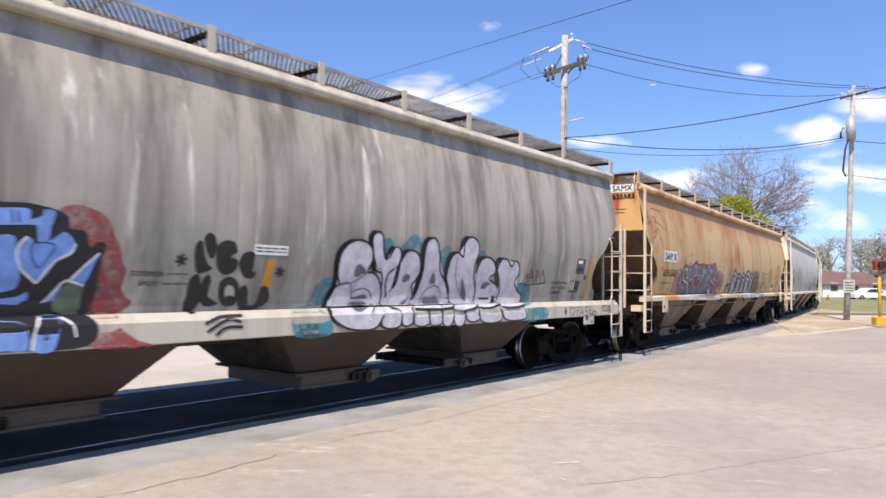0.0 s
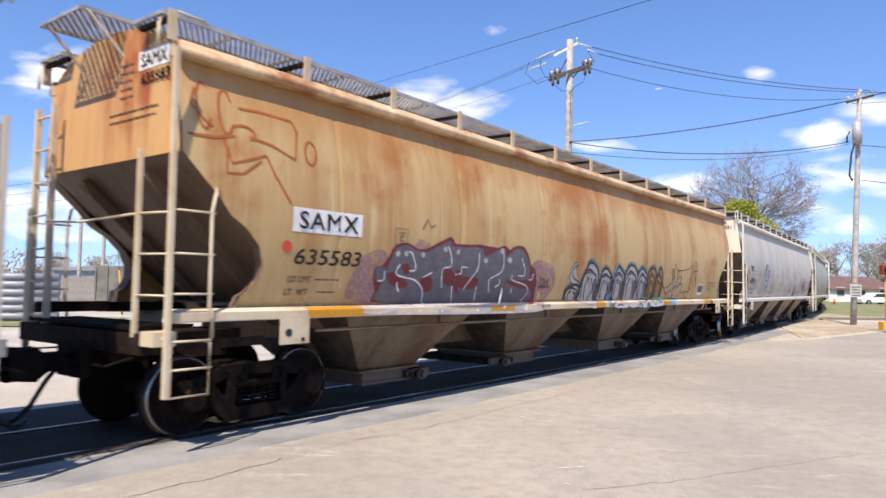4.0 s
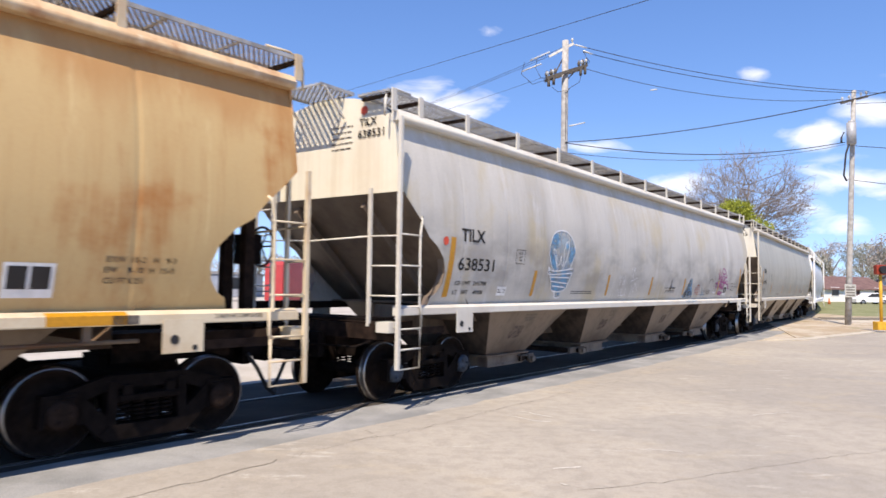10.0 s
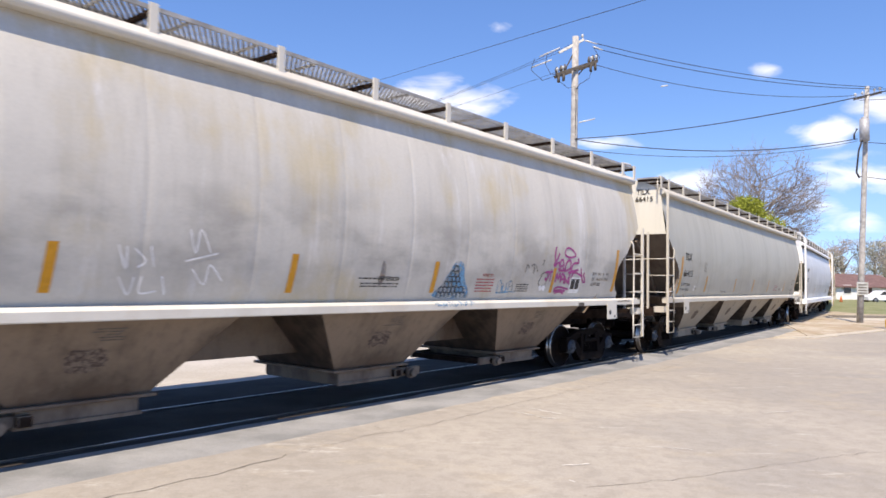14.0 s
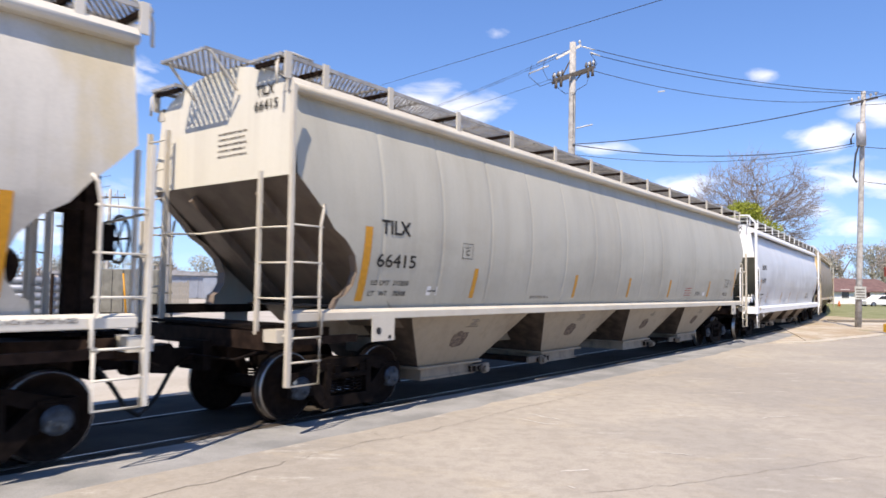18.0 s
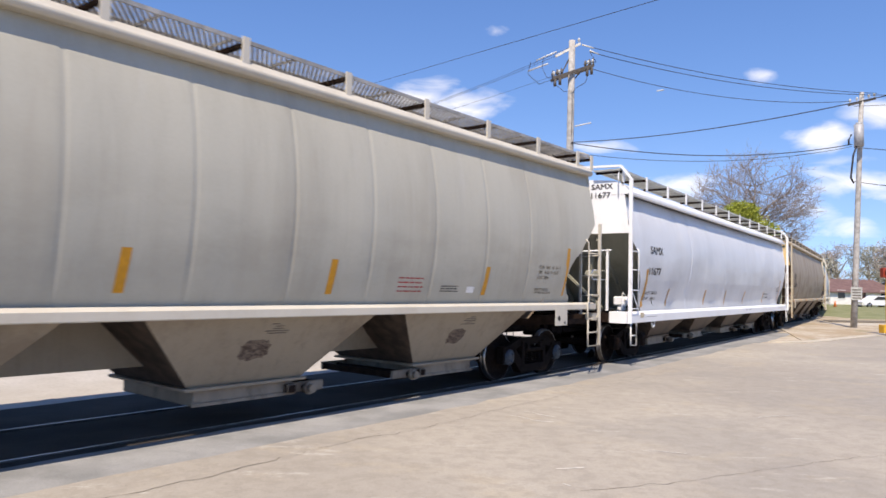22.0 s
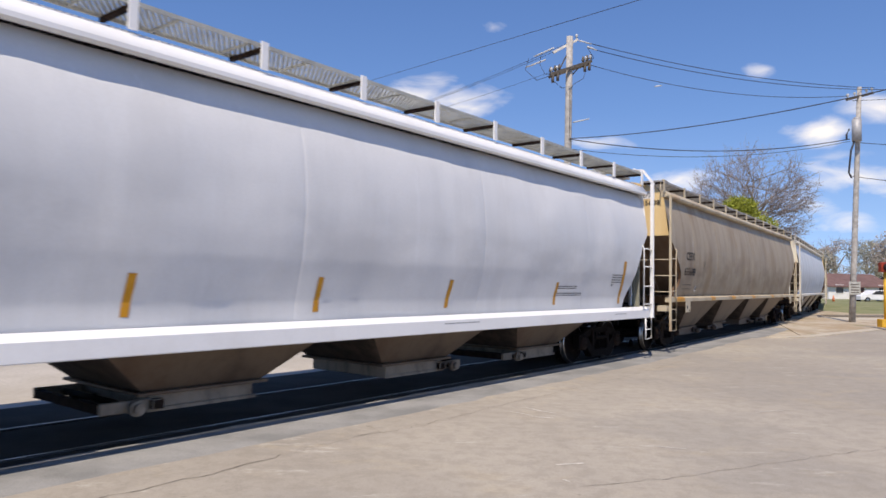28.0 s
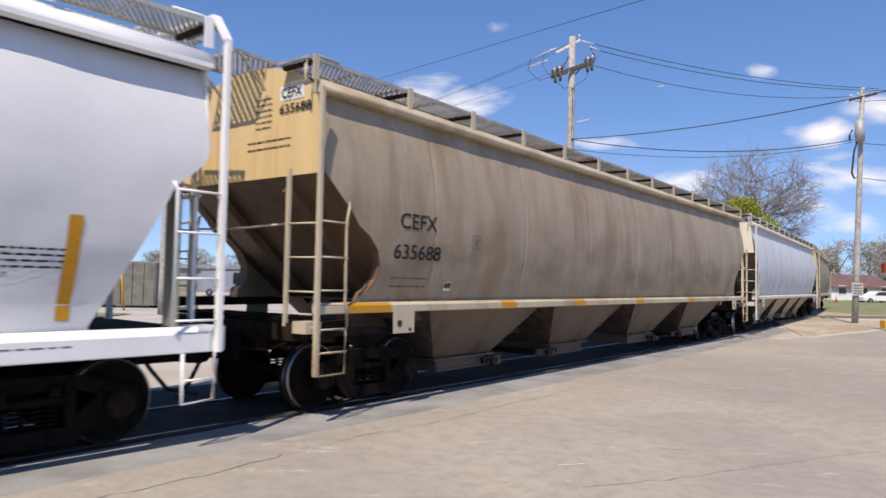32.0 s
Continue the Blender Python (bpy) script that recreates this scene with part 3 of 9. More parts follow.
    if brake:
        bm = bmesh.new()
        n = 20
        ring = [(fx(-0.08), -0.35 + 0.27 * math.cos(k * math.tau / n), 2.30 + 0.27 * math.sin(k * math.tau / n)) for k in range(n + 1)]
        tube(bm, ring, 0.018, 6)
        for k in range(6):
            a = k * math.tau / 6
            tube(bm, [(fx(-0.08), -0.35, 2.30), (fx(-0.08), -0.35 + 0.27 * math.cos(a), 2.30 + 0.27 * math.sin(a))], 0.012, 5)
        part("brake_wheel", bm, M["black"], car)
        bm = bmesh.new()
        bx(bm, 0.04, 0.24, -0.52, -0.18, 2.05, 2.45)
        tube(bm, [(fx(-0.08), -0.35, 2.3), (fx(0.1), -0.35, 2.3)], 0.03, 6)
        tube(bm, [(fx(0.14), -0.35, 2.05), (fx(0.14), -0.35, 1.25)], 0.025, 6)
        part("brake_gear", bm, M["steel_dark"], car)
        bm = bmesh.new()
        tube(bm, [(fx(1.25), -0.7, 1.95), (fx(1.25), 0.8, 1.95)], 0.22, 14)
        part("air_reservoir", bm, dark, car)


def roof_walk(car, mat, bracket_mat, posts, pale=False, outer=1.44, inner=0.86, z=BOARD):
    key = ("walk", pale, LEN)
    gm = M["grating_pale"] if pale else M["grating"]
    if key not in SHARED:
        SHARED[key] = {sg: grating_mesh(gm, 0.15, LEN - 0.15, min(sg * inner, sg * outer), max(sg * inner, sg * outer), z, 0.074, 0.030 if pale else 0.024, 0.018) for sg in (-1, 1)}
        SHARED["platform", pale] = grating_mesh(gm, -0.36, 0.36, -0.42, 0.58, 4.82, 0.085, 0.026)
    for sg in (-1, 1):
        tagged(part("running_board", SHARED[key][sg], None, car), kind="stuff")
    for x in (0.14, LEN - 0.14):
        ob = tagged(part("crossover_platform", SHARED["platform", pale], None, car), kind="stuff")
        ob.location = (x, 0, 0)
        q = -1 if x < 5 else 1
        for y in () if pale else (-0.45, 0.5):
            bm = bmesh.new()
            beam(bm, (x + q * 0.30, y, 4.78), (x + q * -0.13, y, 4.36), 0.03, 0.03)
            part("brace", bm, bracket_mat, car)
    for x, q in ((0.30, -1), (LEN - 0.30, 1)):  # bent grab irons at the ends of the boards
        for sg in (-1, 1):
            bm = bmesh.new()
            y = sg * (outer - 0.02)
            tube(bm, [(x - q * 0.40, y, z + 0.03), (x - q * 0.05, y, z + 0.04), (x + q * 0.12, y, z - 0.02), (x + q * 0.17, y, z - 0.14), (x + q * 0.17, y, EAVE - 0.05)], 0.017, 6)
            part("grab_iron", bm, bracket_mat, car)
    for sg in (-1, 1):
        mk = ("br", sg, bracket_mat.name)
        if mk not in SHARED:
            bm = bmesh.new()
            box(bm, -0.05, 0.05, min(sg * (outer + 0.03), sg * (outer + 0.055)), max(sg * (outer + 0.03), sg * (outer + 0.055)), EAVE + 0.04, z + 0.02)
            SHARED[mk] = mesh_of(bm, bracket_mat)
            bm = bmesh.new()
            box(bm, -0.03, 0.03, min(sg * inner, sg * (outer + 0.03)), max(sg * inner, sg * (outer + 0.03)), z - 0.09, z - 0.04)
            SHARED[mk, 1] = mesh_of(bm, M["steel_rust"])
        for x in posts:
            ob = part("bracket", SHARED[mk], None, car)
            ob.location = (x, 0, 0)
            part("bracket_arm", SHARED[mk, 1], None, ob)


# ---- paint on the sheets ----
def text_mesh(body, fat=0.0, spacing=1.0):
    """Flat letters; fat widens their strokes."""
    cu = bpy.data.curves.new("t", "FONT")
    cu.body, cu.size, cu.resolution_u, cu.space_character = body, 1.0, 3, spacing
    cu.bevel_depth, cu.bevel_resolution = fat, 0
    ob = bpy.data.objects.new("t", cu)
    scene.collection.objects.link(ob)
    bpy.context.view_layer.update()
    me = bpy.data.meshes.new_from_object(ob.evaluated_get(bpy.context.evaluated_depsgraph_get()))
    bpy.data.objects.remove(ob)
    me.materials.clear()
    return me


def lettering(car, name, body, x0, x1, z0, z1, mat, fat=0.012, lift=0.007, end=False, spacing=1.0, slant=0.0, wave=0.0, sill=False, label=""):
    """Painted letters that fill x0..x1 and z0..z1 of the street side, or of the leading end sheet (then x is measured across)."""
    ON[0] = car
    me = text_mesh(body, fat, spacing)
    co = np.array([v.co[:] for v in me.vertices])
    if not len(co):
        return None
    lo, hi = co.min(0), co.max(0)
    for v in me.vertices:
        a = (v.co.x - lo[0]) / (hi[0] - lo[0])
        b = (v.co.y - lo[1]) / (hi[1] - lo[1])
        x, z = x0 + a * (x1 - x0), z0 + b * (z1 - z0)
        x += slant * (z - z0)
        z += wave * math.sin(a * 17.0)
        if end:
            v.co = (END - 0.014 - lift, -x, z)
        else:
            v.co = (x, -(skin(x, z, sill) + lift), z)
    me.materials.append(mat)
    return part(name, me, None, car, label)


ON = [None]


def skin(x, z, sill=False):
    """Half width of the painted surface at a place of the car that is being lettered."""
    if sill and z < SILL1 + 0.01:
        zc = sill_slope(SILL0, SILL1)
        return 1.641 - 0.08 * min(1.0, max(0.0, (z - zc) / (SILL1 - zc)))
    return side(z) + sheet_shift(x, z, -1, *STYLE[ON[0].name]) + 0.001


def patch(car, name, pts, mat, lift=0.003, sill=False, label=""):
    """A painted area of outline (x, z), cut into rows so that it follows the sheet."""
    ON[0] = car
    bm = bmesh.new()
    f = bm.faces.new([bm.verts.new((x, 0, z)) for x, z in pts])
    zs = [z for _, z in pts]
    for z in [*np.arange(min(zs) + 0.15, max(zs), 0.15), *([sill_slope(SILL0, SILL1)] if sill else [])]:
        bmesh.ops.bisect_plane(bm, geom=bm.verts[:] + bm.edges[:] + bm.faces[:], plane_co=(0, 0, z), plane_no=(0, 0, 1))
    xs_ = [x for x, _ in pts]
    for x in np.arange(min(xs_) + 0.36, max(xs_), 0.36):
        bmesh.ops.bisect_plane(bm, geom=bm.verts[:] + bm.edges[:] + bm.faces[:], plane_co=(x, 0, 0), plane_no=(1, 0, 0))
    bmesh.ops.triangulate(bm, faces=bm.faces)
    for v in bm.verts:
        v.co.y = -(skin(v.co.x, v.co.z, sill) + lift)
    return part(name, bm, mat, car, label)


def stroke(bm, pts, w, lift=0.004, sill=False):
    """A painted line through (x, z) points."""
    pts = [Vector((x, 0, z)) for x, z in pts]
    prev = None
    for i, p in enumerate(pts):
        d = (pts[min(i + 1, len(pts) - 1)] - pts[max(i - 1, 0)])
        d = d.normalized() if d.length else Vector((1, 0, 0))
        s = Vector((-d.z, 0, d.x)) * (w / 2)
        pair = []
        for q in (p + s, p - s):
            pair.append(bm.verts.new((q.x, -(skin(q.x, q.z, sill) + lift), q.z)))
        if prev:
            bm.faces.new((prev[0], prev[1], pair[1], pair[0]))
        prev = pair
    return bm


def loop(cx, cz, rx, rz, a0=0.0, a1=360.0, n=18, wob=0.0, seed=0):
    r = random.Random(seed)
    ph = r.random() * 6
    out = []
    for k in range(n + 1):
        a = radians(a0 + (a1 - a0) * k / n)
        q = 1 + wob * math.sin(3 * a + ph) + wob * 0.6 * math.sin(5 * a + 2 * ph)
        out.append((cx + rx * q * math.cos(a), cz + rz * q * math.sin(a)))
    return out


def ragged(cx, cz, rx, rz, n=40, amp=0.12, seed=1):
    r = random.Random(seed)
    return [(cx + rx * (1 + r.uniform(-amp, amp)) * math.cos(k * math.tau / n), cz + rz * (1 + r.uniform(-amp, amp)) * math.sin(k * math.tau / n)) for k in range(n)]


def bars(car, name, x0, x1, z0, z1, rows, mat, seed=0, end=False):
    """Small stencilled writing too fine to read, as short bars."""
    ON[0] = car
    r = random.Random(seed)
    bm = bmesh.new()
    h = min(0.020, (z1 - z0) / (rows * 2.3))
    for i in range(rows):
        z = z1 - (i + 0.5) * (z1 - z0) / rows
        x = x0
        while x < x1 - 0.03:
            w = min(r.uniform(0.03, 0.12), x1 - x)
            q = []
            for a, b in ((x, z - h / 2), (x + w, z - h / 2), (x + w, z + h / 2), (x, z + h / 2)):
                q.append(bm.verts.new((END - 0.02, -a, b) if end else (a, -(skin(a, b) + 0.003), b)))
            bm.faces.new(q)
            x += w + 0.02
    return tagged(part(name, bm, mat, car), kind="stuff")


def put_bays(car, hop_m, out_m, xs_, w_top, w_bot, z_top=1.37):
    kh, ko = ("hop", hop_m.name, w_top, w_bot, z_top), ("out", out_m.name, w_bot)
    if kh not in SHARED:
        SHARED[kh] = hopper_mesh([hop_m, M["slope_shade_grime"]], w_top, w_bot, z_top)
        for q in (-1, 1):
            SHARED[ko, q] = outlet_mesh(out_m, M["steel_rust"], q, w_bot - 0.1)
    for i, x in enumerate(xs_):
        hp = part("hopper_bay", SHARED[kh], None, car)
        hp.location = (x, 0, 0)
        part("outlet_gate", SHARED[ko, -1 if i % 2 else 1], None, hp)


def hopper_car(label, u0, body_m, under_m, end_m, chord_m, sill_m, fit_m, hop_m, out_m, posts, seams, crown=4.72, dents=0.0, pale=False, dark=None, caps=False, depth=0.012, sill0=None, bays=None, bay_size=(1.72, 0.84), pivots=(1.83, 1.83)):
    """A curved-side covered hopper with four discharge bays."""
    car = thing("covered_hopper_car", label, "freight car", "cars of the train")
    dark, sill0 = dark or M["steel_rust"], sill0 or SILL0
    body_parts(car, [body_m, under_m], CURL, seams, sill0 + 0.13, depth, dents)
    part("roof", roof_mesh(chord_m, crown), None, car)
    part("end_sheet", end_sheet_mesh(end_m, END, -1, crown), None, car)
    part("end_sheet", end_sheet_mesh(end_m, LEN - END, 1, crown), None, car)
    for sg in (-1, 1):
        part("top_chord", chord_mesh(chord_m, sg), None, car)
        # the far sill's dark material paints the shade on its inner face
        part("side_sill", sill_mesh(sill_m if sg < 0 else dark, sg, sill0, SILL1), None, car)
        for trail in (False, True):
            corner_ladder(car, fit_m, trail, sg, sg < 0)
            bm = bmesh.new()
            x = (1.66, 2.11) if not trail else (LEN - 2.01, LEN - 1.55)
            yy, low, high = sg * 1.645, *((1.06, SILL0 + 0.05) if SILL0 > 1.2 else (0.93, SILL0 - 0.004))
            plate(bm, [(x[0], low), (x[1], low), (x[1], high), (x[0], high)], min(yy, yy + sg * 0.012), max(yy, yy + sg * 0.012))
            jp = part("jacking_plate", bm, sill_m, car)
            bm = bmesh.new()
            lathe(bm, [(0.05, yy + sg * 0.005), (0.05, yy + sg * 0.018)], 12, (x[0] + x[1]) / 2 - 0.10, low + 0.14)
            part("hole", bm, M["black"], jp)
            bm = bmesh.new()
            lathe(bm, [(0.03, yy + sg * 0.005), (0.03, yy + sg * 0.018)], 10, x[1] - 0.10, low + 0.05)
            part("hole", bm, M["black"], jp)
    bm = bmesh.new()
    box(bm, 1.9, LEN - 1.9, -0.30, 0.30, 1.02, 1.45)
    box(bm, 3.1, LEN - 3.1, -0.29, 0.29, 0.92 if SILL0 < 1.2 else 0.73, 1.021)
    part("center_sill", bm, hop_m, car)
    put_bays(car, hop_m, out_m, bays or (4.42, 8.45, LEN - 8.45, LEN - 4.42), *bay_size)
    end_fittings(car, fit_m, dark, False, False)
    end_fittings(car, fit_m, dark, True, True)
    roof_walk(car, None, fit_m if not pale else fit_m, posts, pale)
    TRAIN.append((car, u0, LEN, [truck(car, pivots[0], caps), truck(car, LEN - pivots[1], caps)]))
    return car


TRAIN = []


# ---- the train ----
def every(a, b, n):
    return [a + (b - a) * i / (n - 1) for i in range(n)]


POSTS_A = [0.25, *every(2.12, LEN - 2.48, 11), LEN - 0.25]
POSTS_B = [0.25, 0.88, *every(2.14, LEN - 2.46, 11), LEN - 0.88, LEN - 0.25]
SEAMS = [10.715 + 1.36 * (i - 6.5) for i in range(14)]
SEAMS_WIDE = [10.715 + 2.7 * (i - 3) for i in range(7)]
spray = {k: plain("spray_" + k, c, 0.55, 0, 0.2, 7) for k, c in dict(
    silver=(0.52, 0.50, 0.52), cyan=(0.03, 0.27, 0.34), blue=(0.16, 0.30, 0.62), deep=(0.03, 0.06, 0.16), red=(0.36, 0.045, 0.05), maroon=(0.16, 0.02, 0.025),
    grey=(0.12, 0.11, 0.125), pink=(0.42, 0.22, 0.24), orange=(0.38, 0.10, 0.02), magenta=(0.34, 0.05, 0.20), sky=(0.13, 0.34, 0.52), tan=(0.34, 0.19, 0.07), white=(0.72, 0.71, 0.70), olive=(0.12, 0.14, 0.09), ash=(0.42, 0.39, 0.38), rust=(0.20, 0.085, 0.03)).items()}

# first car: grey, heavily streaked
grey_body = weathered("streaked_grey_paint", (0.37, 0.335, 0.275), (0.13, 0.115, 0.095), (0.24, 0.19, 0.14), 0.8, 0.15, (2.6, 2.6, 0.13), (0.70, 0.665, 0.59), 1.0, shift=2.0, grime_shade=0.35)
grey_chord = weathered("grey_chord_paint", (0.50, 0.46, 0.375), (0.26, 0.225, 0.17), (0.3, 0.22, 0.14), 0.6, 0.25, shift=5)
# brown grime, also used to paint shade on parts under the body
brown_shade_grime = weathered("shaded_brown_road_grime", (0.11, 0.075, 0.053), (0.045, 0.03, 0.023), (0.14, 0.065, 0.035), 0.7, 0.4, (1.6, 1.6, 0.5), shift=1)
# hopper grime, its colour lowered further for the shade under the car
black_shade_grime = weathered("shaded_black_road_grime", (0.072, 0.046, 0.033), (0.04, 0.028, 0.022), (0.12, 0.055, 0.03), 0.8, 0.5, (1.6, 1.6, 0.5), shift=11)
LEN, SILL0, SILL1 = 21.26, 1.10, 1.42
car = hopper_car("weathered grey covered hopper with silver bubble graffiti", -22.30, grey_body, brown_shade_grime, grey_body, grey_chord, grey_chord, grey_chord, black_shade_grime, brown_shade_grime, POSTS_A, SEAMS_WIDE, dents=0.006, depth=0.006, bays=(5.25, 9.05, 12.85, 16.65), bay_size=(1.55, 0.62))
CAR1 = car
LEN, SILL0, SILL1 = 21.12, 1.36, 1.50

# second car: tan and rust orange
tan_body = weathered("rust_stained_tan_paint", (0.52, 0.36, 0.165), (0.39, 0.205, 0.07), (0.36, 0.138, 0.033), 0.85, 1.0, (0.9, 0.9, 0.05), (0.66, 0.51, 0.27), 0.8, eave=0.55, shift=4.0)
tan_end = weathered("rust_stained_end_paint", (0.58, 0.34, 0.14), (0.40, 0.15, 0.045), (0.34, 0.085, 0.025), 0.7, 1.0, (1.8, 1.8, 0.3), shift=9)
tan_chord = weathered("tan_chord_paint", (0.62, 0.45, 0.27), (0.34, 0.16, 0.06), (0.30, 0.105, 0.035), 0.7, 0.9, (1.3, 1.3, 1), (0.80, 0.68, 0.50), 0.6, shift=3)
tan_sill = weathered("cream_sill_paint", (0.62, 0.53, 0.38), (0.40, 0.28, 0.15), (0.36, 0.15, 0.06), 0.4, 0.35, (1, 1, 1), shift=6)
# dusty, rusty hopper paint with under-car shade worked into the colour
tan_hop = weathered("shaded_dusty_tan_hopper_paint", (0.17, 0.118, 0.074), (0.045, 0.028, 0.019), (0.15, 0.062, 0.024), 0.95, 0.8, (1.2, 1.2, 0.5), shift=8)
# slope sheet colour with the shade of the end cavity painted in
tan_under = weathered("shaded_brown_slope_sheet", (0.18, 0.115, 0.072), (0.09, 0.06, 0.04), (0.13, 0.055, 0.028), 0.5, 0.5, shift=2)
car = hopper_car("tan covered hopper streaked with orange rust", 0.0, tan_body, tan_under, tan_end, tan_chord, tan_sill, tan_sill, tan_hop, brown_shade_grime, POSTS_A, SEAMS_WIDE, dents=0.004, bay_size=(1.5, 0.63))
CAR2 = car
bm = bmesh.new()
tube(bm, [(2.3, -1.56, 1.20), (9.0, -1.56, 1.19), (18.9, -1.56, 1.20)], 0.022, 8)
pipe_ = part("brake_pipe", bm, tan_hop, car, "dull pipe under the sill")
for x in (4.9, 8.3, 11.9, 15.6, 18.4):
    bm = bmesh.new()
    box(bm, x - 0.04, x + 0.04, -1.57, -1.52, 1.18, 1.37)
    part("hanger", bm, tan_hop, pipe_)

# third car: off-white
pale_body = weathered("grimy_white_paint", (0.53, 0.50, 0.44), (0.20, 0.185, 0.165), (0.50, 0.385, 0.17), 0.30, 0.45, (1.0, 1.0, 0.12), (0.68, 0.67, 0.66), 0.5, grime_shade=0.55, shift=12)
pale_end = weathered("cream_end_paint", (0.70, 0.65, 0.52), (0.5, 0.45, 0.33), (0.5, 0.3, 0.14), 0.3, 0.2, shift=13)
pale_trim = weathered("white_trim_paint", (0.60, 0.57, 0.50), (0.38, 0.34, 0.28), (0.4, 0.25, 0.14), 0.3, 0.12, (1, 1, 1), shift=14)
# both hopper paints: dirt, plus underside shade put into the base colour
beige_hop = weathered("shaded_dusty_beige_hopper_paint", (0.30, 0.25, 0.185), (0.13, 0.10, 0.072), (0.20, 0.13, 0.08), 0.7, 0.4, (0.9, 0.9, 0.7), shift=15)
soiled_shade_hop = weathered("shaded_soiled_hopper_paint", (0.21, 0.155, 0.11), (0.055, 0.038, 0.028), (0.14, 0.08, 0.047), 0.9, 0.45, (0.9, 0.9, 0.5), shift=18)
soiled_gate = weathered("soiled_gate_paint", (0.20, 0.15, 0.11), (0.06, 0.045, 0.035), (0.12, 0.07, 0.045), 0.8, 0.5, (2.5, 2.5, 1.2), shift=19)
beige_gate = weathered("grimy_beige_gate_paint", (0.27, 0.22, 0.165), (0.09, 0.07, 0.055), (0.14, 0.08, 0.05), 0.8, 0.5, (2.5, 2.5, 1.2), shift=17)
# beige sheet darkened in colour for the shaded hollow below the car end
beige_under = weathered("shaded_beige_slope_sheet", (0.18, 0.138, 0.105), (0.09, 0.068, 0.052), (0.09, 0.055, 0.035), 0.5, 0.3, shift=16)
car = hopper_car("grimy off-white covered hopper with a blue bulb drawing", 22.32, pale_body, beige_under, pale_end, pale_trim, pale_trim, pale_trim, soiled_shade_hop, soiled_gate, POSTS_B, SEAMS, caps=True, dents=0.004, depth=0.005, bay_size=(1.50, 0.72), pivots=(1.78, 1.65))
CAR3 = car

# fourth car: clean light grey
stone_body = weathered("light_grey_paint", (0.425, 0.405, 0.335), (0.27, 0.245, 0.195), (0.36, 0.28, 0.18), 0.35, 0.06, (1.2, 1.2, 0.10), (0.45, 0.44, 0.41), 0.3, shift=21, rough=0.5, grime_shade=0.4)
stone_end = weathered("light_grey_end_paint", (0.64, 0.61, 0.52), (0.46, 0.43, 0.36), (0.4, 0.3, 0.2), 0.25, 0.08, shift=22)
stone_trim = weathered("light_grey_trim_paint", (0.54, 0.50, 0.42), (0.36, 0.32, 0.25), (0.36, 0.25, 0.16), 0.3, 0.12, (1, 1, 1), shift=23)
car = hopper_car("clean light grey covered hopper with yellow reflectors", 44.68, stone_body, beige_under, stone_end, stone_trim, stone_trim, stone_trim, beige_hop, beige_gate, POSTS_B, SEAMS, caps=True, depth=0.010)
CAR4 = car

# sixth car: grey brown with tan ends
drab_body = weathered("drab_grey_brown_paint", (0.35, 0.285, 0.20), (0.15, 0.095, 0.058), (0.28, 0.18, 0.075), 0.55, 0.36, (1.1, 1.1, 0.16), (0.46, 0.42, 0.36), 0.5, shift=31, dent=0.06, grime_shade=0.55)
drab_end = weathered("tan_end_paint", (0.66, 0.49, 0.25), (0.46, 0.30, 0.12), (0.34, 0.13, 0.05), 0.4, 0.25, shift=32)
drab_sill = weathered("drab_sill_paint", (0.50, 0.43, 0.31), (0.28, 0.21, 0.13), (0.3, 0.15, 0.07), 0.5, 0.4, (1, 1, 1), shift=33)
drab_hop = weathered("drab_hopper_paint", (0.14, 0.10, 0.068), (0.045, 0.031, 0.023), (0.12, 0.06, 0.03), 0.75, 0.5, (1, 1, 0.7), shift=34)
car = hopper_car("drab grey-brown covered hopper with tan ends", 88.41, drab_body, tan_under, drab_end, drab_sill, drab_sill, drab_sill, drab_hop, brown_shade_grime, POSTS_A, SEAMS_WIDE, dents=0.02)
CAR6 = car
blue_body = weathered("pale_blue_white_paint", (0.60, 0.63, 0.66), (0.36, 0.38, 0.40), (0.4, 0.3, 0.2), 0.4, 0.1, shift=41, grime_shade=0.5)
CAR7 = hopper_car("pale blue-white covered hopper", 110.67, blue_body, beige_under, pale_end, pale_trim, pale_trim, pale_trim, beige_hop, beige_gate, POSTS_A, SEAMS)
CAR8 = hopper_car("dull brown covered hopper", 132.97, drab_body, tan_under, drab_end, drab_sill, drab_sill, drab_sill, drab_hop, brown_shade_grime, POSTS_A, SEAMS_WIDE)

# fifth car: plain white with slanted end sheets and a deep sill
white_body = weathered("fresh_white_paint", (0.63, 0.635, 0.635), (0.42, 0.42, 0.42), (0.5, 0.47, 0.40), 0.22, 0.05, (0.9, 0.9, 0.14), (0.70, 0.71, 0.72), 0.4, shift=51, rough=0.40, fine=0.15, grime_shade=0.35, dent=0.09)
white_trim = weathered("white_sill_paint", (0.78, 0.78, 0.77), (0.58, 0.57, 0.55), (0.4, 0.3, 0.2), 0.2, 0.05, (1, 1, 1), shift=52, rough=0.45)
# shaded copy of the white paint, for parts in the end hollows
white_shade = weathered("shaded_white_end_paint", (0.26, 0.255, 0.20), (0.16, 0.15, 0.115), (0.2, 0.15, 0.1), 0.4, 0.2, shift=53)


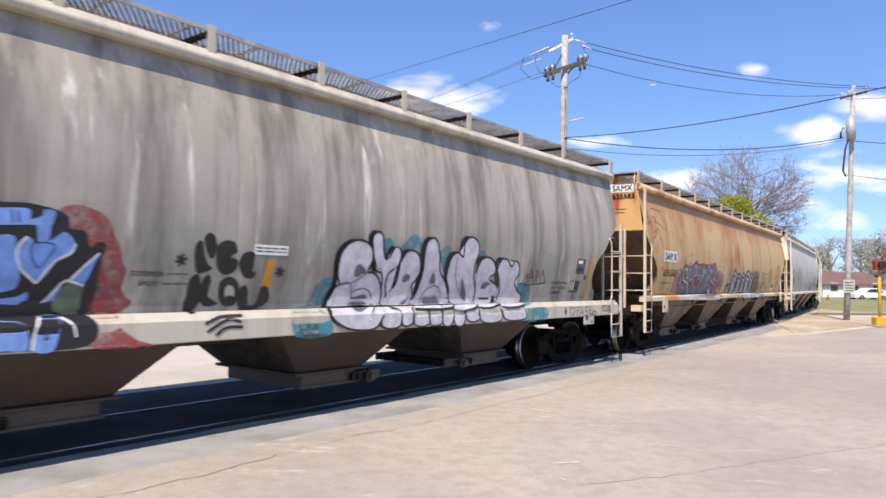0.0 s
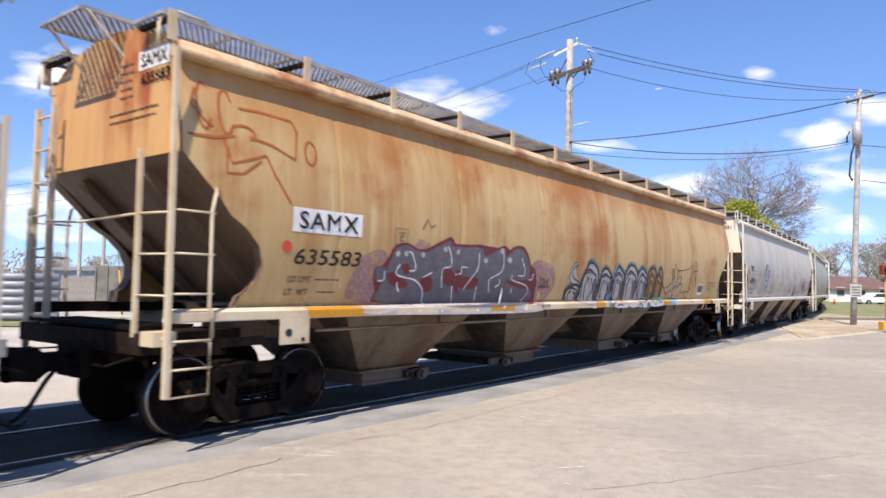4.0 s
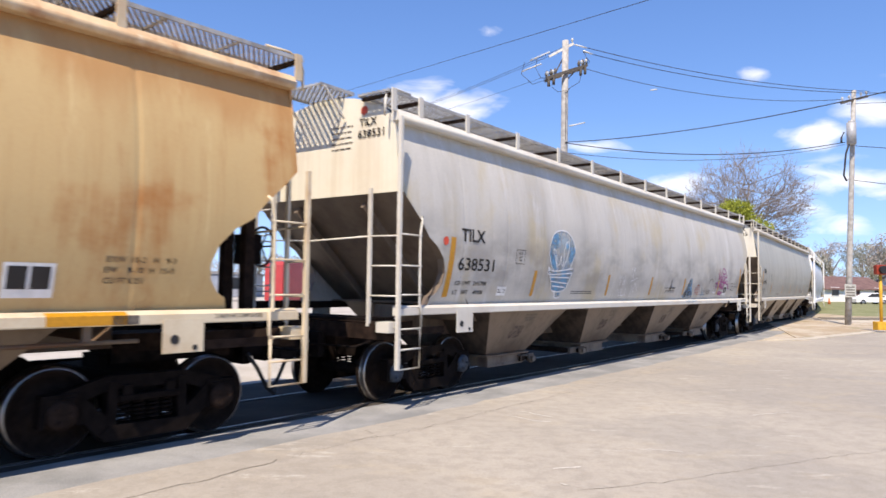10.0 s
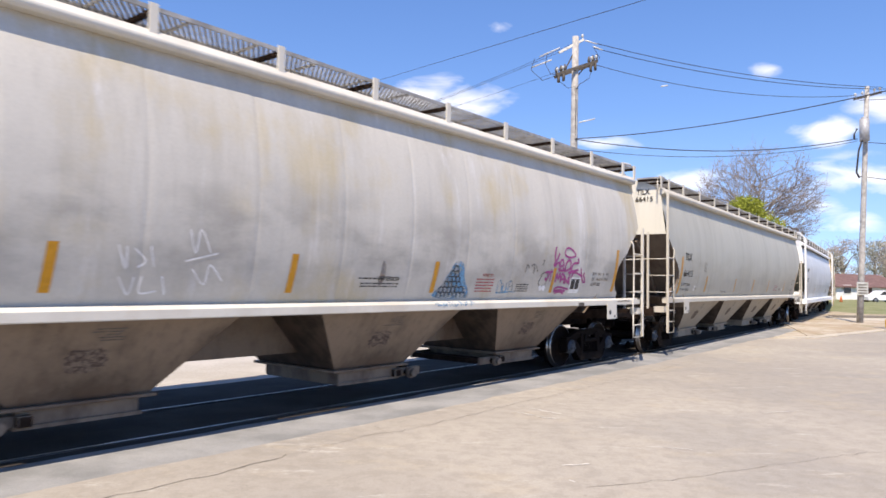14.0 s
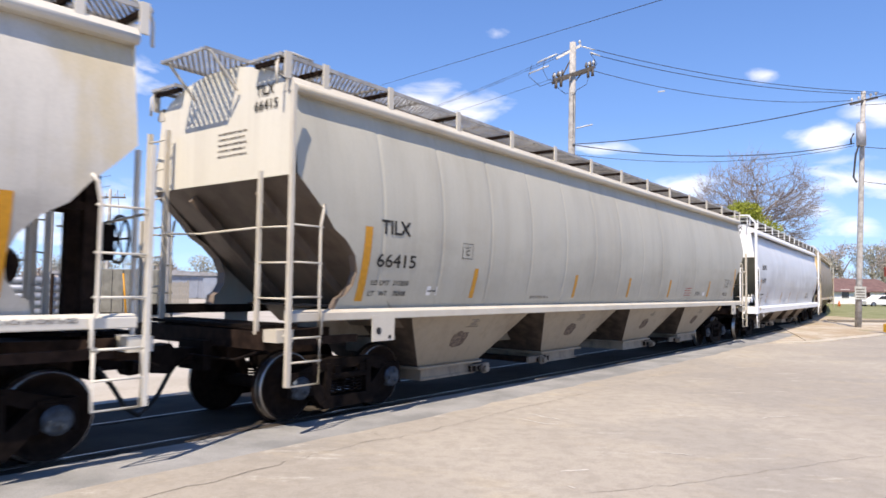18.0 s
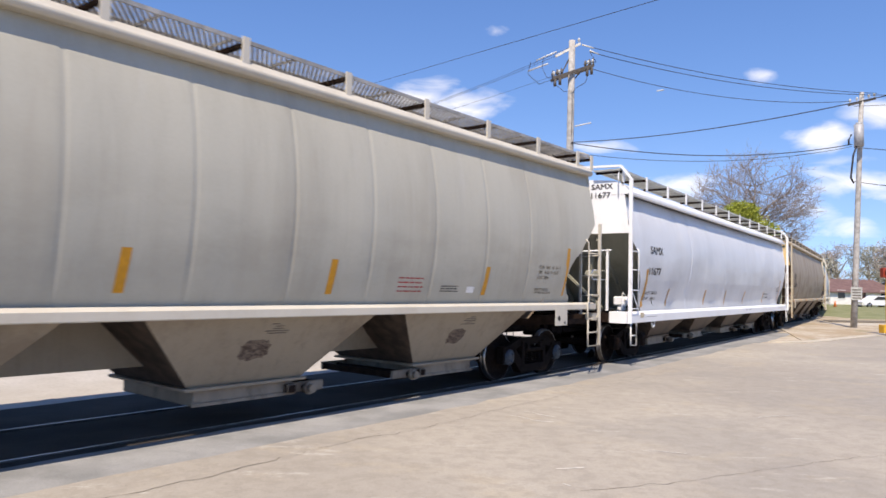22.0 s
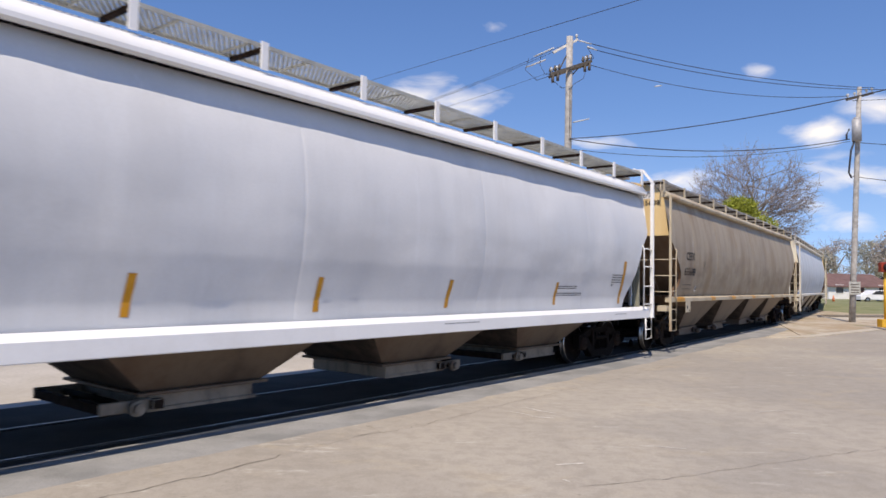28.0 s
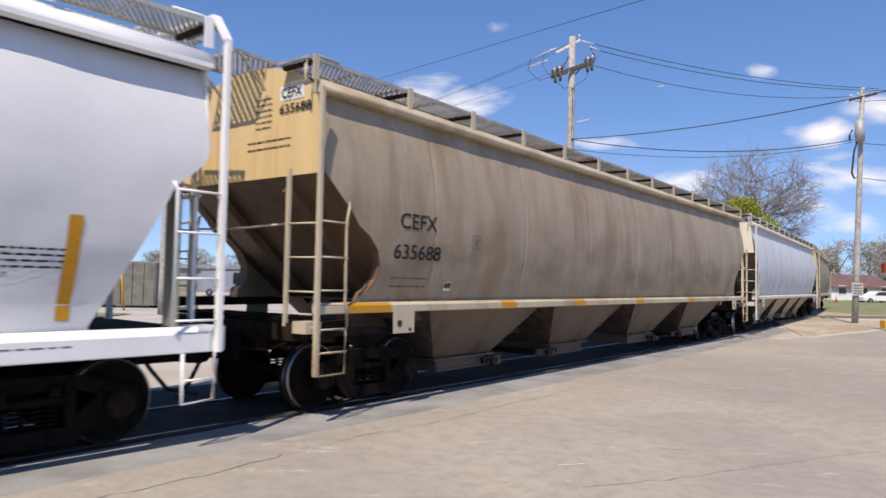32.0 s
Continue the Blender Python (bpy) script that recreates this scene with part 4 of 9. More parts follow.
def white_car(u0):
    """Flat-ended hopper, a little shorter than the others."""
    car = thing("covered_hopper_car", "clean white covered hopper with dented sides", "freight car", "cars of the train")
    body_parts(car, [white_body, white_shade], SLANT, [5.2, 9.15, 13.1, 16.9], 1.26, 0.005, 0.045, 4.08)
    bm = bmesh.new()
    prof = [(1.49, 4.06), (1.58, 4.08), (1.58, 4.13), (1.48, 4.26), (1.20, 4.40), (0.5, 4.46)]
    prof = prof + [(-y, z) for y, z in prof[::-1]]
    rings = [[bm.verts.new((x, y, z)) for y, z in prof] for x in every(END - 0.02, LEN - END + 0.02, 16)]
    for a, b in zip(rings, rings[1:]):
        for i in range(len(prof) - 1):
            bm.faces.new((a[i], a[i + 1], b[i + 1], b[i])).smooth = i not in (1, 9)
    for r in (rings[0], rings[-1]):
        bm.faces.new(r)
    part("roof", bm, white_trim, car)
    for x, q in ((END, -1), (LEN - END, 1)):
        bm = bmesh.new()
        w = side(3.9) - 0.02
        pts = [(-w, 4.09), (-1.2, 4.38), (-0.5, 4.45), (0.5, 4.45), (1.2, 4.38), (w, 4.09), (side(3.13) - 0.03, 3.13), (-side(3.13) + 0.03, 3.13)]
        a = [bm.verts.new((x, y, z)) for y, z in pts]
        b = [bm.verts.new((x + q * 0.012, y, z)) for y, z in pts]
        bm.faces.new(a)
        bm.faces.new(b)
        for i in range(8):
            bm.faces.new((a[i], b[i], b[(i + 1) % 8], a[(i + 1) % 8]))
        part("end_sheet", bm, white_trim, car)
    for sg in (-1, 1):
        # far sill coloured dark in place of the shade on its inner face
        part("side_sill", sill_mesh(white_trim if sg < 0 else brown_shade_grime, sg, 1.00, 1.27), None, car)
        for trail in (False, True):
            fx = (lambda x: LEN - x) if trail else (lambda x: x)
            y = sg * 1.67
            bm = bmesh.new()
            beam(bm, (fx(0.20), y, 1.0), (fx(0.20), y, 4.40), 0.085, 0.05)
            beam(bm, (fx(0.20), y, 4.40), (fx(0.20), sg * 1.42, 4.72), 0.085, 0.05)
            beam(bm, (fx(0.20), sg * 1.42, 4.72), (fx(0.24), 0, 4.78), 0.085, 0.05)
            lad = part("ladder", bm, white_trim, car)
            bm = bmesh.new()
            tube(bm, [(fx(0.72), y, 1.28), (fx(0.72), y, 2.70), (fx(0.74), y - sg * 0.03, 2.78)], 0.02, 6)
            part("stile", bm, white_trim, lad)
            bm = bmesh.new()
            tube(bm, [(fx(0.24), y, 1.0), (fx(0.24), y, 0.50), (fx(0.60), y, 0.48), (fx(0.60), y, 1.0)], 0.018, 6)
            tube(bm, [(fx(0.24), y, 0.72), (fx(0.60), y, 0.72)], 0.014, 6)
            part("stirrup", bm, white_trim, lad)
            for z in (2.70, 2.26, 1.78, 1.34):
                bm = bmesh.new()
                tube(bm, [(fx(0.18), y, z), (fx(0.72), y, z)], 0.015, 6)
                part("rung", bm, white_trim, lad)
    for trail in (False, True):
        fx = (lambda x: LEN - x) if trail else (lambda x: x)
        if trail:
            bm = bmesh.new()
            beam(bm, (fx(0.60), -1.42, 1.27), (fx(0.60), -1.42, 2.78), 0.16, 0.05)
            beam(bm, (fx(0.60), -1.36, 1.27), (fx(0.60), -1.36, 2.74), 0.05, 0.12)
            part("corner_stanchion", bm, white_shade, car)
        else:
            bm = bmesh.new()
            beam(bm, (fx(0.52), 0.85, 2.80), (fx(0.47), -0.86, 1.33), 0.10, 0.05)
            part("strut", bm, white_shade, car)
            bm = bmesh.new()
            box(bm, min(fx(0.80), fx(1.02)), max(fx(0.80), fx(1.02)), -0.44, -0.40, 1.22, 2.62)
            part("gusset_plate", bm, white_shade, car)
        for y in (1.05, 1.5):
            bm = bmesh.new()
            beam(bm, (fx(0.16), y, 1.1), (fx(0.16), y, 4.2), 0.08, 0.06)
            part("end_post", bm, white_trim, car)
        for z in np.arange(1.5, 4.3, 0.42):
            bm = bmesh.new()
            tube(bm, [(fx(0.16), 1.05, z), (fx(0.16), 1.5, z)], 0.015, 6)
            part("rung", bm, white_trim, car)
        bm = bmesh.new()
        tube(bm, [(fx(0.2), -1.2, 2.72), (fx(0.2), 1.0, 2.66)], 0.018, 6)
        part("handrail", bm, white_trim, car)
        bm = bmesh.new()
        beam(bm, (fx(0.2), -1.1, 1.28), (fx(0.2), -1.1, 2.75), 0.05, 0.045)
        part("end_post", bm, white_trim, car)
        bm = bmesh.new()
        box(bm, min(fx(0.1), fx(0.4)), max(fx(0.1), fx(0.4)), -1.19, 1.6, 1.02, 1.22)
        part("end_sill", bm, M["steel_rust"], car)
        bm = bmesh.new()
        box(bm, min(fx(0.09), fx(0.41)), max(fx(0.09), fx(0.41)), -1.62, -1.2, 1.0, 1.27)
        part("corner_block", bm, white_trim, car)
        bm = bmesh.new()
        box(bm, min(fx(0.5), fx(1.4)), max(fx(0.5), fx(1.4)), -1.5, 1.5, 1.2, 1.25)
        part("deck", bm, M["steel_dark"], car)
        bm = bmesh.new()
        box(bm, min(fx(-0.3), fx(1.9)), max(fx(-0.3), fx(1.9)), -0.22, 0.22, 0.74, 1.05)
        box(bm, min(fx(-0.62), fx(-0.3)), max(fx(-0.62), fx(-0.3)), -0.2, 0.2, 0.70, 1.06, 0, 0.04)
        part("coupler", bm, M["steel_dark"], car)
        bm = bmesh.new()
        tube(bm, [(fx(0.1), 0.35, 0.85), (fx(-0.08), 0.35, 0.6), (fx(-0.3), 0.3, 0.32), (fx(-0.6), 0.05, 0.26)], 0.028, 8)
        part("air_hose", bm, M["hose"], car)
        if trail:
            continue
        bm = bmesh.new()
        tube(bm, [(fx(0.30), -0.55, 2.14), (fx(0.36), -0.55, 2.14), (fx(0.90), -0.55, 2.14), (fx(0.96), -0.55, 2.14)], [0.05, 0.11, 0.11, 0.05], 14)
        part("air_reservoir", bm, white_shade, car)
        bm = bmesh.new()
        for z in (2.02, 2.24):
            tube(bm, [(fx(0.90), -0.75, z), (fx(0.15), -0.75, z), (fx(0.05), -0.75, 2.14)], 0.016, 6)
        part("hanger", bm, white_trim, car)
        bm = bmesh.new()
        box(bm, min(fx(0.66), fx(0.94)), max(fx(0.66), fx(0.94)), -1.34, -1.06, 1.40, 1.62, 0, 0.03)
        for q, z in ((0.70, 1.56), (0.80, 1.46), (0.90, 1.57)):
            tube(bm, [(fx(q), -1.34, z), (fx(q), -1.41, z)], 0.055, 8)
        tube(bm, [(fx(0.78), -1.2, 1.25), (fx(0.78), -1.2, 1.40)], 0.08, 10)
        tube(bm, [(fx(0.64), -1.3, 1.26), (fx(0.62), -1.3, 1.50), (fx(0.70), -1.3, 1.72), (fx(0.82), -1.3, 1.66)], 0.018, 6)
        tube(bm, [(fx(0.86), -1.35, 1.60), (fx(0.92), -1.38, 1.74), (fx(1.1), -1.4, 1.68), (fx(1.3), -1.42, 1.42), (fx(1.32), -1.42, 1.28)], 0.018, 6)
        tube(bm, [(fx(0.94), -1.2, 1.45), (fx(1.05), -1.2, 1.40), (fx(1.05), -1.2, 1.25)], 0.03, 6)
        part("brake_valve", bm, white_trim, car)
    bm = bmesh.new()
    box(bm, 1.9, LEN - 1.9, -0.30, 0.30, 1.0, 1.25)
    part("center_sill", bm, brown_shade_grime, car)
    put_bays(car, drab_hop, beige_gate, (4.4, 8.3, 12.2, 16.1), 1.72, 0.80, 1.22)
    bm = bmesh.new()
    n = 16
    tube(bm, [(1.98 + 0.1 * math.cos(k * math.tau / n), -1.60, 0.96 + 0.1 * math.sin(k * math.tau / n)) for k in range(n + 1)], 0.022, 6)
    part("ring", bm, white_trim, car)
    roof_walk(car, None, white_trim, [0.3, 1.9, 3.58, 5.26, 6.95, 8.6, *every(10.3, LEN - 0.3, 7)], True, 1.40, 0.75, 4.66)
    TRAIN.append((car, u0, LEN, [truck(car, 1.83), truck(car, LEN - 1.83)]))
    return car


LONG, LEN = LEN, 20.52
CAR5 = white_car(67.01)
LEN = LONG


# ---- lettering, reflectors and graffiti on the street sides ----
def yellow(car, x0, x1, z0, z1, sill=False):
    patch(car, "reflector", [(x0, z0), (x1, z0), (x1 + (0.03 if not sill else 0), z1), (x0 + (0.03 if not sill else 0), z1)], M["yellow"], 0.004, sill, "yellow reflective stripe")


def placard(car, x0, x1, z0, z1, inner=True):
    patch(car, "placard", [(x0, z0), (x1, z0), (x1, z1), (x0, z1)], M["white"], 0.003)
    if inner:
        w, h = x1 - x0, z1 - z0
        for i in range(2):
            a = x0 + w * (0.08 + 0.45 * i)
            patch(car, "panel", [(a, z0 + h * 0.25), (a + w * 0.38, z0 + h * 0.25), (a + w * 0.38, z1 - h * 0.1), (a, z1 - h * 0.1)], M["black"], 0.005)


def boxed(car, x0, x1, z0, z1, letter, mat):
    bm = bmesh.new()
    stroke(bm, [(x0, z0), (x1, z0), (x1, z1), (x0, z1), (x0, z0)], 0.013)
    part("stencil_frame", bm, mat, car)
    m = (x0 + x1) / 2
    lettering(car, "stencil_letter", letter, m - 0.05, m + 0.05, z0 + 0.05, z0 + 0.14, mat)
    lettering(car, "stencil_letter", "PLATE", m - 0.08, m + 0.08, z1 - 0.08, z1 - 0.045, mat, 0.006)


def smudge_mat():
    k = Mat("smudged_stencil", 0.8, 0, 0.2)
    return k.color(k.mix(k.ramp(k.noise(22, (1, 1, 1), 6, 0.7), 0.40, 0.60), (0.07, 0.05, 0.042), (0.20, 0.155, 0.12)))


SMUDGE = smudge_mat()


def bay_marks(car, seed):
    r = random.Random(seed)
    for x in (4.42, 8.45, LEN - 8.45, LEN - 4.42):
        bm = bmesh.new()
        edge = [(x - 0.12 + 0.21 * math.copysign(abs(math.cos(a)) ** 0.6, math.cos(a)) * r.uniform(0.85, 1.15), 0.94 + 0.13 * math.copysign(abs(math.sin(a)) ** 0.6, math.sin(a)) * r.uniform(0.85, 1.15)) for a in np.linspace(0, 6.1, 26)]
        bm.faces.new([bm.verts.new((px, -(0.88 + (pz - 0.50) * (0.59 / 0.87) + 0.006), pz)) for px, pz in edge])
        part("smudge", bm, SMUDGE, car, "smudged dark stencil")
        bm = bmesh.new()
        for i in range(5):
            cx, cz = x + 0.05 + r.uniform(-0.05, 0.05), 1.27 - 0.03 * i
            y = -(0.88 + (cz - 0.50) * (0.59 / 0.87) + 0.008)
            w = r.uniform(0.06, 0.22)
            f = [bm.verts.new((cx + a, y - 0.002 * (b > 0), cz + b)) for a, b in ((-w, -0.005), (w, -0.005), (w, 0.005), (-w, 0.005))]
            bm.faces.new(f)
        tagged(part("stencil_line", bm, M["ink_faint"], car), kind="stuff")


def block(car, lines, x0s, x1s, top, pitch, h, mat=None, fat=0.010):
    """Rows of readable stencilled figures."""
    for i, (body, a, b) in enumerate(zip(lines, x0s, x1s)):
        lettering(car, "mark", body, a, b, top - i * pitch - h, top - i * pitch, mat or M["ink_faint"], fat)


def curve_through(pts, closed, n=4):
    """A smooth curve through a few control points."""
    m = len(pts)
    if m < 3:
        return list(pts)
    out_ = []
    for i in range(m if closed else m - 1):
        p = [pts[(i + j) % m] if closed else pts[min(max(i + j, 0), m - 1)] for j in (-1, 0, 1, 2)]
        for k in range(n):
            f = k / n
            out_.append(tuple(0.5 * (2 * p[1][a] + (p[2][a] - p[0][a]) * f + (2 * p[0][a] - 5 * p[1][a] + 4 * p[2][a] - p[3][a]) * f * f
                                     + (3 * p[1][a] - p[0][a] - 3 * p[2][a] + p[3][a]) * f ** 3) for a in (0, 1)))
    if not closed:
        out_.append(pts[-1])
    return out_


def paint(car, name, pts, mat, lift, label=""):
    """A sprayed area with a rounded outline; it runs over the ledge of the sill where it reaches so low."""
    ON[0] = car
    bm = bmesh.new()
    bm.faces.new([bm.verts.new((x, 0, z)) for x, z in curve_through(pts, True)])
    bmesh.ops.triangulate(bm, faces=bm.faces)
    zs, xs_ = [z for _, z in pts], [x for x, _ in pts]
    cuts = [((0, 0, z), (0, 0, 1)) for z in np.arange(min(zs) + 0.15, max(zs), 0.15)] + [((x, 0, 0), (1, 0, 0)) for x in np.arange(min(xs_) + 0.36, max(xs_), 0.36)]
    if min(zs) < SILL1 < max(zs):
        cuts += [((0, 0, SILL1), (0, 0, 1)), ((0, 0, sill_slope(SILL0, SILL1)), (0, 0, 1))]
    for co, no in cuts:
        bmesh.ops.bisect_plane(bm, geom=bm.verts[:] + bm.edges[:] + bm.faces[:], plane_co=co, plane_no=no)
    bmesh.ops.triangulate(bm, faces=bm.faces)
    flat = [[v.co.copy() for v in f.verts] for f in bm.faces]
    bm.free()
    bm = bmesh.new()
    for tri in flat:
        low = sum(v.z for v in tri) / 3 < SILL1
        bm.faces.new([bm.verts.new((v.x, -(skin(v.x, v.z, True) + lift) if low else -(skin(v.x, max(v.z, SILL1 + 0.002)) + lift), v.z + (0.0 if low else 0.002))) for v in tri])
        edge_ = [v for v in tri if abs(v.z - SILL1) < 1e-4]
        if low and len(edge_) == 2:  # the ledge itself
            a, b = edge_
            bm.faces.new([bm.verts.new(q) for q in ((a.x, -(1.561 + lift), SILL1 + lift), (b.x, -(1.561 + lift), SILL1 + lift), (b.x, -(skin(b.x, SILL1 + 0.02) + lift), SILL1 + lift), (a.x, -(skin(a.x, SILL1 + 0.02) + lift), SILL1 + lift))])
    return part(name, bm, mat, car, label)


def lines(car, name, paths, w, mat, lift, label=""):
    """Sprayed or brushed lines, each a smooth curve."""
    ON[0] = car
    bm = bmesh.new()
    for path in paths:
        stroke(bm, curve_through(path, False), w, lift, True)
    return part(name, bm, mat, car, label)


def soft_spray(name, c):
    """Thin spray paint through which the sheet shows here and there."""
    k = Mat("thin_spray_" + name, 0.6, 0, 0.3)
    n = k.noise(5, detail=7, rough=0.7)
    k.put(k.ramp(k.math("ADD", k.math("MULTIPLY", n, 0.7), k.math("MULTIPLY", k.noise(60, detail=3), 0.3)), 0.34, 0.66), k.b.inputs["Alpha"])
    return k.color(k.mix(k.ramp(n, 0.35, 0.65), tuple(x * 0.8 for x in c), c))


SOFT = {k: soft_spray(k, c) for k, c in dict(red=(0.36, 0.05, 0.055), cyan=(0.035, 0.26, 0.33), pink=(0.42, 0.24, 0.26), silver=(0.50, 0.45, 0.40), sky=(0.13, 0.33, 0.52), haze=(0.34, 0.42, 0.48), smear=(0.20, 0.17, 0.165)).items()}


# first car
SILL0, SILL1 = 1.10, 1.42
c = CAR1
ON[0] = c
paint(c, "spray_cloud", [(8.75, 2.39), (8.85, 2.46), (8.98, 2.46), (9.14, 2.41), (9.24, 2.32), (9.3, 2.18), (9.36, 2.08), (9.39, 1.94), (9.45, 1.87), (9.41, 1.79), (9.45, 1.62), (9.56, 1.53), (9.47, 1.45), (9.37, 1.42), (9.1, 1.43), (9.02, 2.06), (8.84, 2.26)], SOFT["red"], 0.003, "red sprayed cloud")
paint(c, "sill_spray", [(9.04, 1.42), (9.35, 1.42), (9.37, 1.29), (9.52, 1.17), (9.7, 1.09), (9.05, 1.12)], SOFT["red"], 0.003)
paint(c, "piece", [(8.01, 2.43), (8.26, 2.43), (8.49, 2.44), (8.73, 2.4), (8.84, 2.34), (8.85, 2.24), (9, 2.22), (9.04, 2.11), (9.02, 2.01), (9.13, 2.12), (9.22, 2.1), (9.18, 1.96), (9.16, 1.62), (9.07, 1.42), (8.1, 1.43)], M["black"], 0.005, "blue graffiti piece with black outline")
paint(c, "sill_piece", [(8.04, 1.42), (8.37, 1.43), (9.07, 1.42), (9.05, 1.13), (8.31, 1.12), (8.06, 1.11)], M["black"], 0.005)
paint(c, "piece_fill", [(8.01, 2.38), (8.26, 2.38), (8.49, 2.39), (8.51, 2.3), (8.61, 2.34), (8.62, 2.39), (8.72, 2.38), (8.69, 2.23), (8.68, 2.12), (8.59, 2.1), (8.6, 2.22), (8.57, 2.25), (8.28, 2.23), (8.02, 2.22)], spray["blue"], 0.008)
paint(c, "piece_fill", [(8.11, 2.11), (8.28, 2.14), (8.36, 2.15), (8.41, 2.11), (8.42, 1.98), (8.47, 1.83), (8.47, 1.7), (8.39, 1.65), (8.17, 1.65)], spray["blue"], 0.008)
paint(c, "piece_fill", [(8.43, 1.98), (8.44, 2.07), (8.5, 2.14), (8.55, 2.11), (8.57, 2.08), (8.68, 2.11), (8.74, 2.15), (8.81, 2.2), (8.87, 2.17), (8.92, 2.1), (8.89, 2.01), (8.77, 1.94), (8.71, 1.86), (8.66, 1.78), (8.62, 1.72), (8.55, 1.78), (8.47, 1.86)], spray["blue"], 0.008)
paint(c, "piece_fill", [(8.9, 1.74), (9.04, 1.9), (9.16, 2.02), (9.12, 1.9), (9.06, 1.73), (9.01, 1.71)], spray["blue"], 0.008)
paint(c, "piece_fill", [(8.6, 1.47), (8.73, 1.57), (8.84, 1.72), (8.82, 1.55), (8.75, 1.49), (8.67, 1.44)], spray["blue"], 0.008)
paint(c, "piece_fill", [(8.18, 1.55), (8.35, 1.58), (8.48, 1.6), (8.56, 1.64), (8.56, 1.55), (8.48, 1.46), (8.19, 1.48)], spray["blue"], 0.008)
paint(c, "piece_fill", [(8.13, 1.38), (8.34, 1.39), (8.5, 1.35), (8.52, 1.13), (8.35, 1.13), (8.14, 1.13)], spray["blue"], 0.008)
paint(c, "piece_fill", [(8.64, 1.42), (8.81, 1.42), (8.79, 1.27), (8.73, 1.1), (8.56, 1.12), (8.58, 1.28)], spray["blue"], 0.008)
paint(c, "piece_fill", [(8.77, 1.46), (8.82, 1.63), (8.93, 1.74), (9.04, 1.71), (9.04, 1.57), (9.02, 1.43), (8.82, 1.43)], spray["olive"], 0.0095)
lines(c, "piece_line", [[(8.62, 1.72), (8.55, 1.78), (8.47, 1.86), (8.43, 1.98), (8.44, 2.07), (8.5, 2.14)],
          [(8.92, 2.1), (8.89, 2.01), (8.77, 1.94), (8.71, 1.86), (8.62, 1.72)],
          [(8.9, 1.74), (9.04, 1.9), (9.16, 2.02)],
          [(8.6, 1.46), (8.73, 1.57), (8.85, 1.73), (8.93, 1.74), (9.05, 1.7)],
          [(8.82, 1.41), (8.91, 1.34), (8.94, 1.22)],
          [(8.64, 1.42), (8.58, 1.28), (8.56, 1.12)]], 0.022, spray["white"], 0.011)
lines(c, "piece_line", [[(8.55, 1.96), (8.54, 2.05), (8.57, 2.09), (8.71, 2.09), (8.74, 2.05), (8.68, 1.94), (8.62, 1.86), (8.55, 1.96)],
          [(8.35, 2.37), (8.37, 2.25)],
          [(8.4, 2.37), (8.42, 2.26)],
          [(8.66, 1.27), (8.69, 1.26), (8.69, 1.22), (8.66, 1.22), (8.66, 1.27)]], 0.016, spray["deep"], 0.011)
paint(c, "tag", [(10.23, 1.86), (10.18, 2.07), (10.2, 2.18), (10.26, 2.19), (10.3, 2.07), (10.36, 1.95), (10.43, 1.9), (10.33, 1.85)], M["black"], 0.006)
paint(c, "tag", [(10.28, 2.21), (10.33, 2.29), (10.41, 2.26), (10.45, 2.14), (10.42, 2.01), (10.35, 2.05)], M["black"], 0.006)
paint(c, "tag", [(10.46, 2.02), (10.47, 2.17), (10.57, 2.22), (10.68, 2.2), (10.73, 2.09), (10.63, 2.06), (10.58, 2.03), (10.62, 1.96), (10.74, 2.01), (10.74, 1.89), (10.62, 1.83), (10.51, 1.88)], M["black"], 0.006)
paint(c, "tag", [(10.77, 1.95), (10.8, 2.07), (10.91, 2.11), (10.98, 2.07), (10.91, 2.01), (10.88, 1.92), (10.93, 1.85), (11.01, 1.88), (10.99, 1.8), (10.86, 1.81)], M["black"], 0.006)
paint(c, "tag", [(10.2, 1.48), (10.16, 1.68), (10.19, 1.8), (10.27, 1.83), (10.32, 1.71), (10.34, 1.51), (10.21, 1.41), (10.13, 1.42)], M["black"], 0.006)
paint(c, "tag", [(10.32, 1.67), (10.34, 1.79), (10.4, 1.83), (10.44, 1.74), (10.4, 1.62), (10.49, 1.55), (10.58, 1.5), (10.45, 1.47), (10.36, 1.51)], M["black"], 0.006)
paint(c, "tag", [(10.56, 1.62), (10.56, 1.75), (10.67, 1.81), (10.79, 1.75), (10.84, 1.61), (10.81, 1.49), (10.69, 1.47), (10.6, 1.52)], M["black"], 0.006)
paint(c, "tag", [(10.84, 1.5), (10.84, 1.67), (10.91, 1.71), (10.96, 1.62), (10.97, 1.5), (11.05, 1.47), (11.11, 1.53), (11.13, 1.69), (11.23, 1.68), (11.27, 1.52), (11.05, 1.42), (10.86, 1.42), (10.88, 1.44)], M["black"], 0.006)
paint(c, "tag_hole", [(10.64, 1.62), (10.66, 1.71), (10.74, 1.69), (10.77, 1.59), (10.71, 1.54)], grey_chord, 0.008)
lines(c, "tag", [[(10.33, 1.2), (10.47, 1.28), (10.61, 1.33), (10.77, 1.3)],
          [(10.44, 1.16), (10.57, 1.24), (10.79, 1.24)],
          [(10.3, 1.29), (10.5, 1.36), (10.8, 1.37)]], 0.035, M["ink"], 0.006)
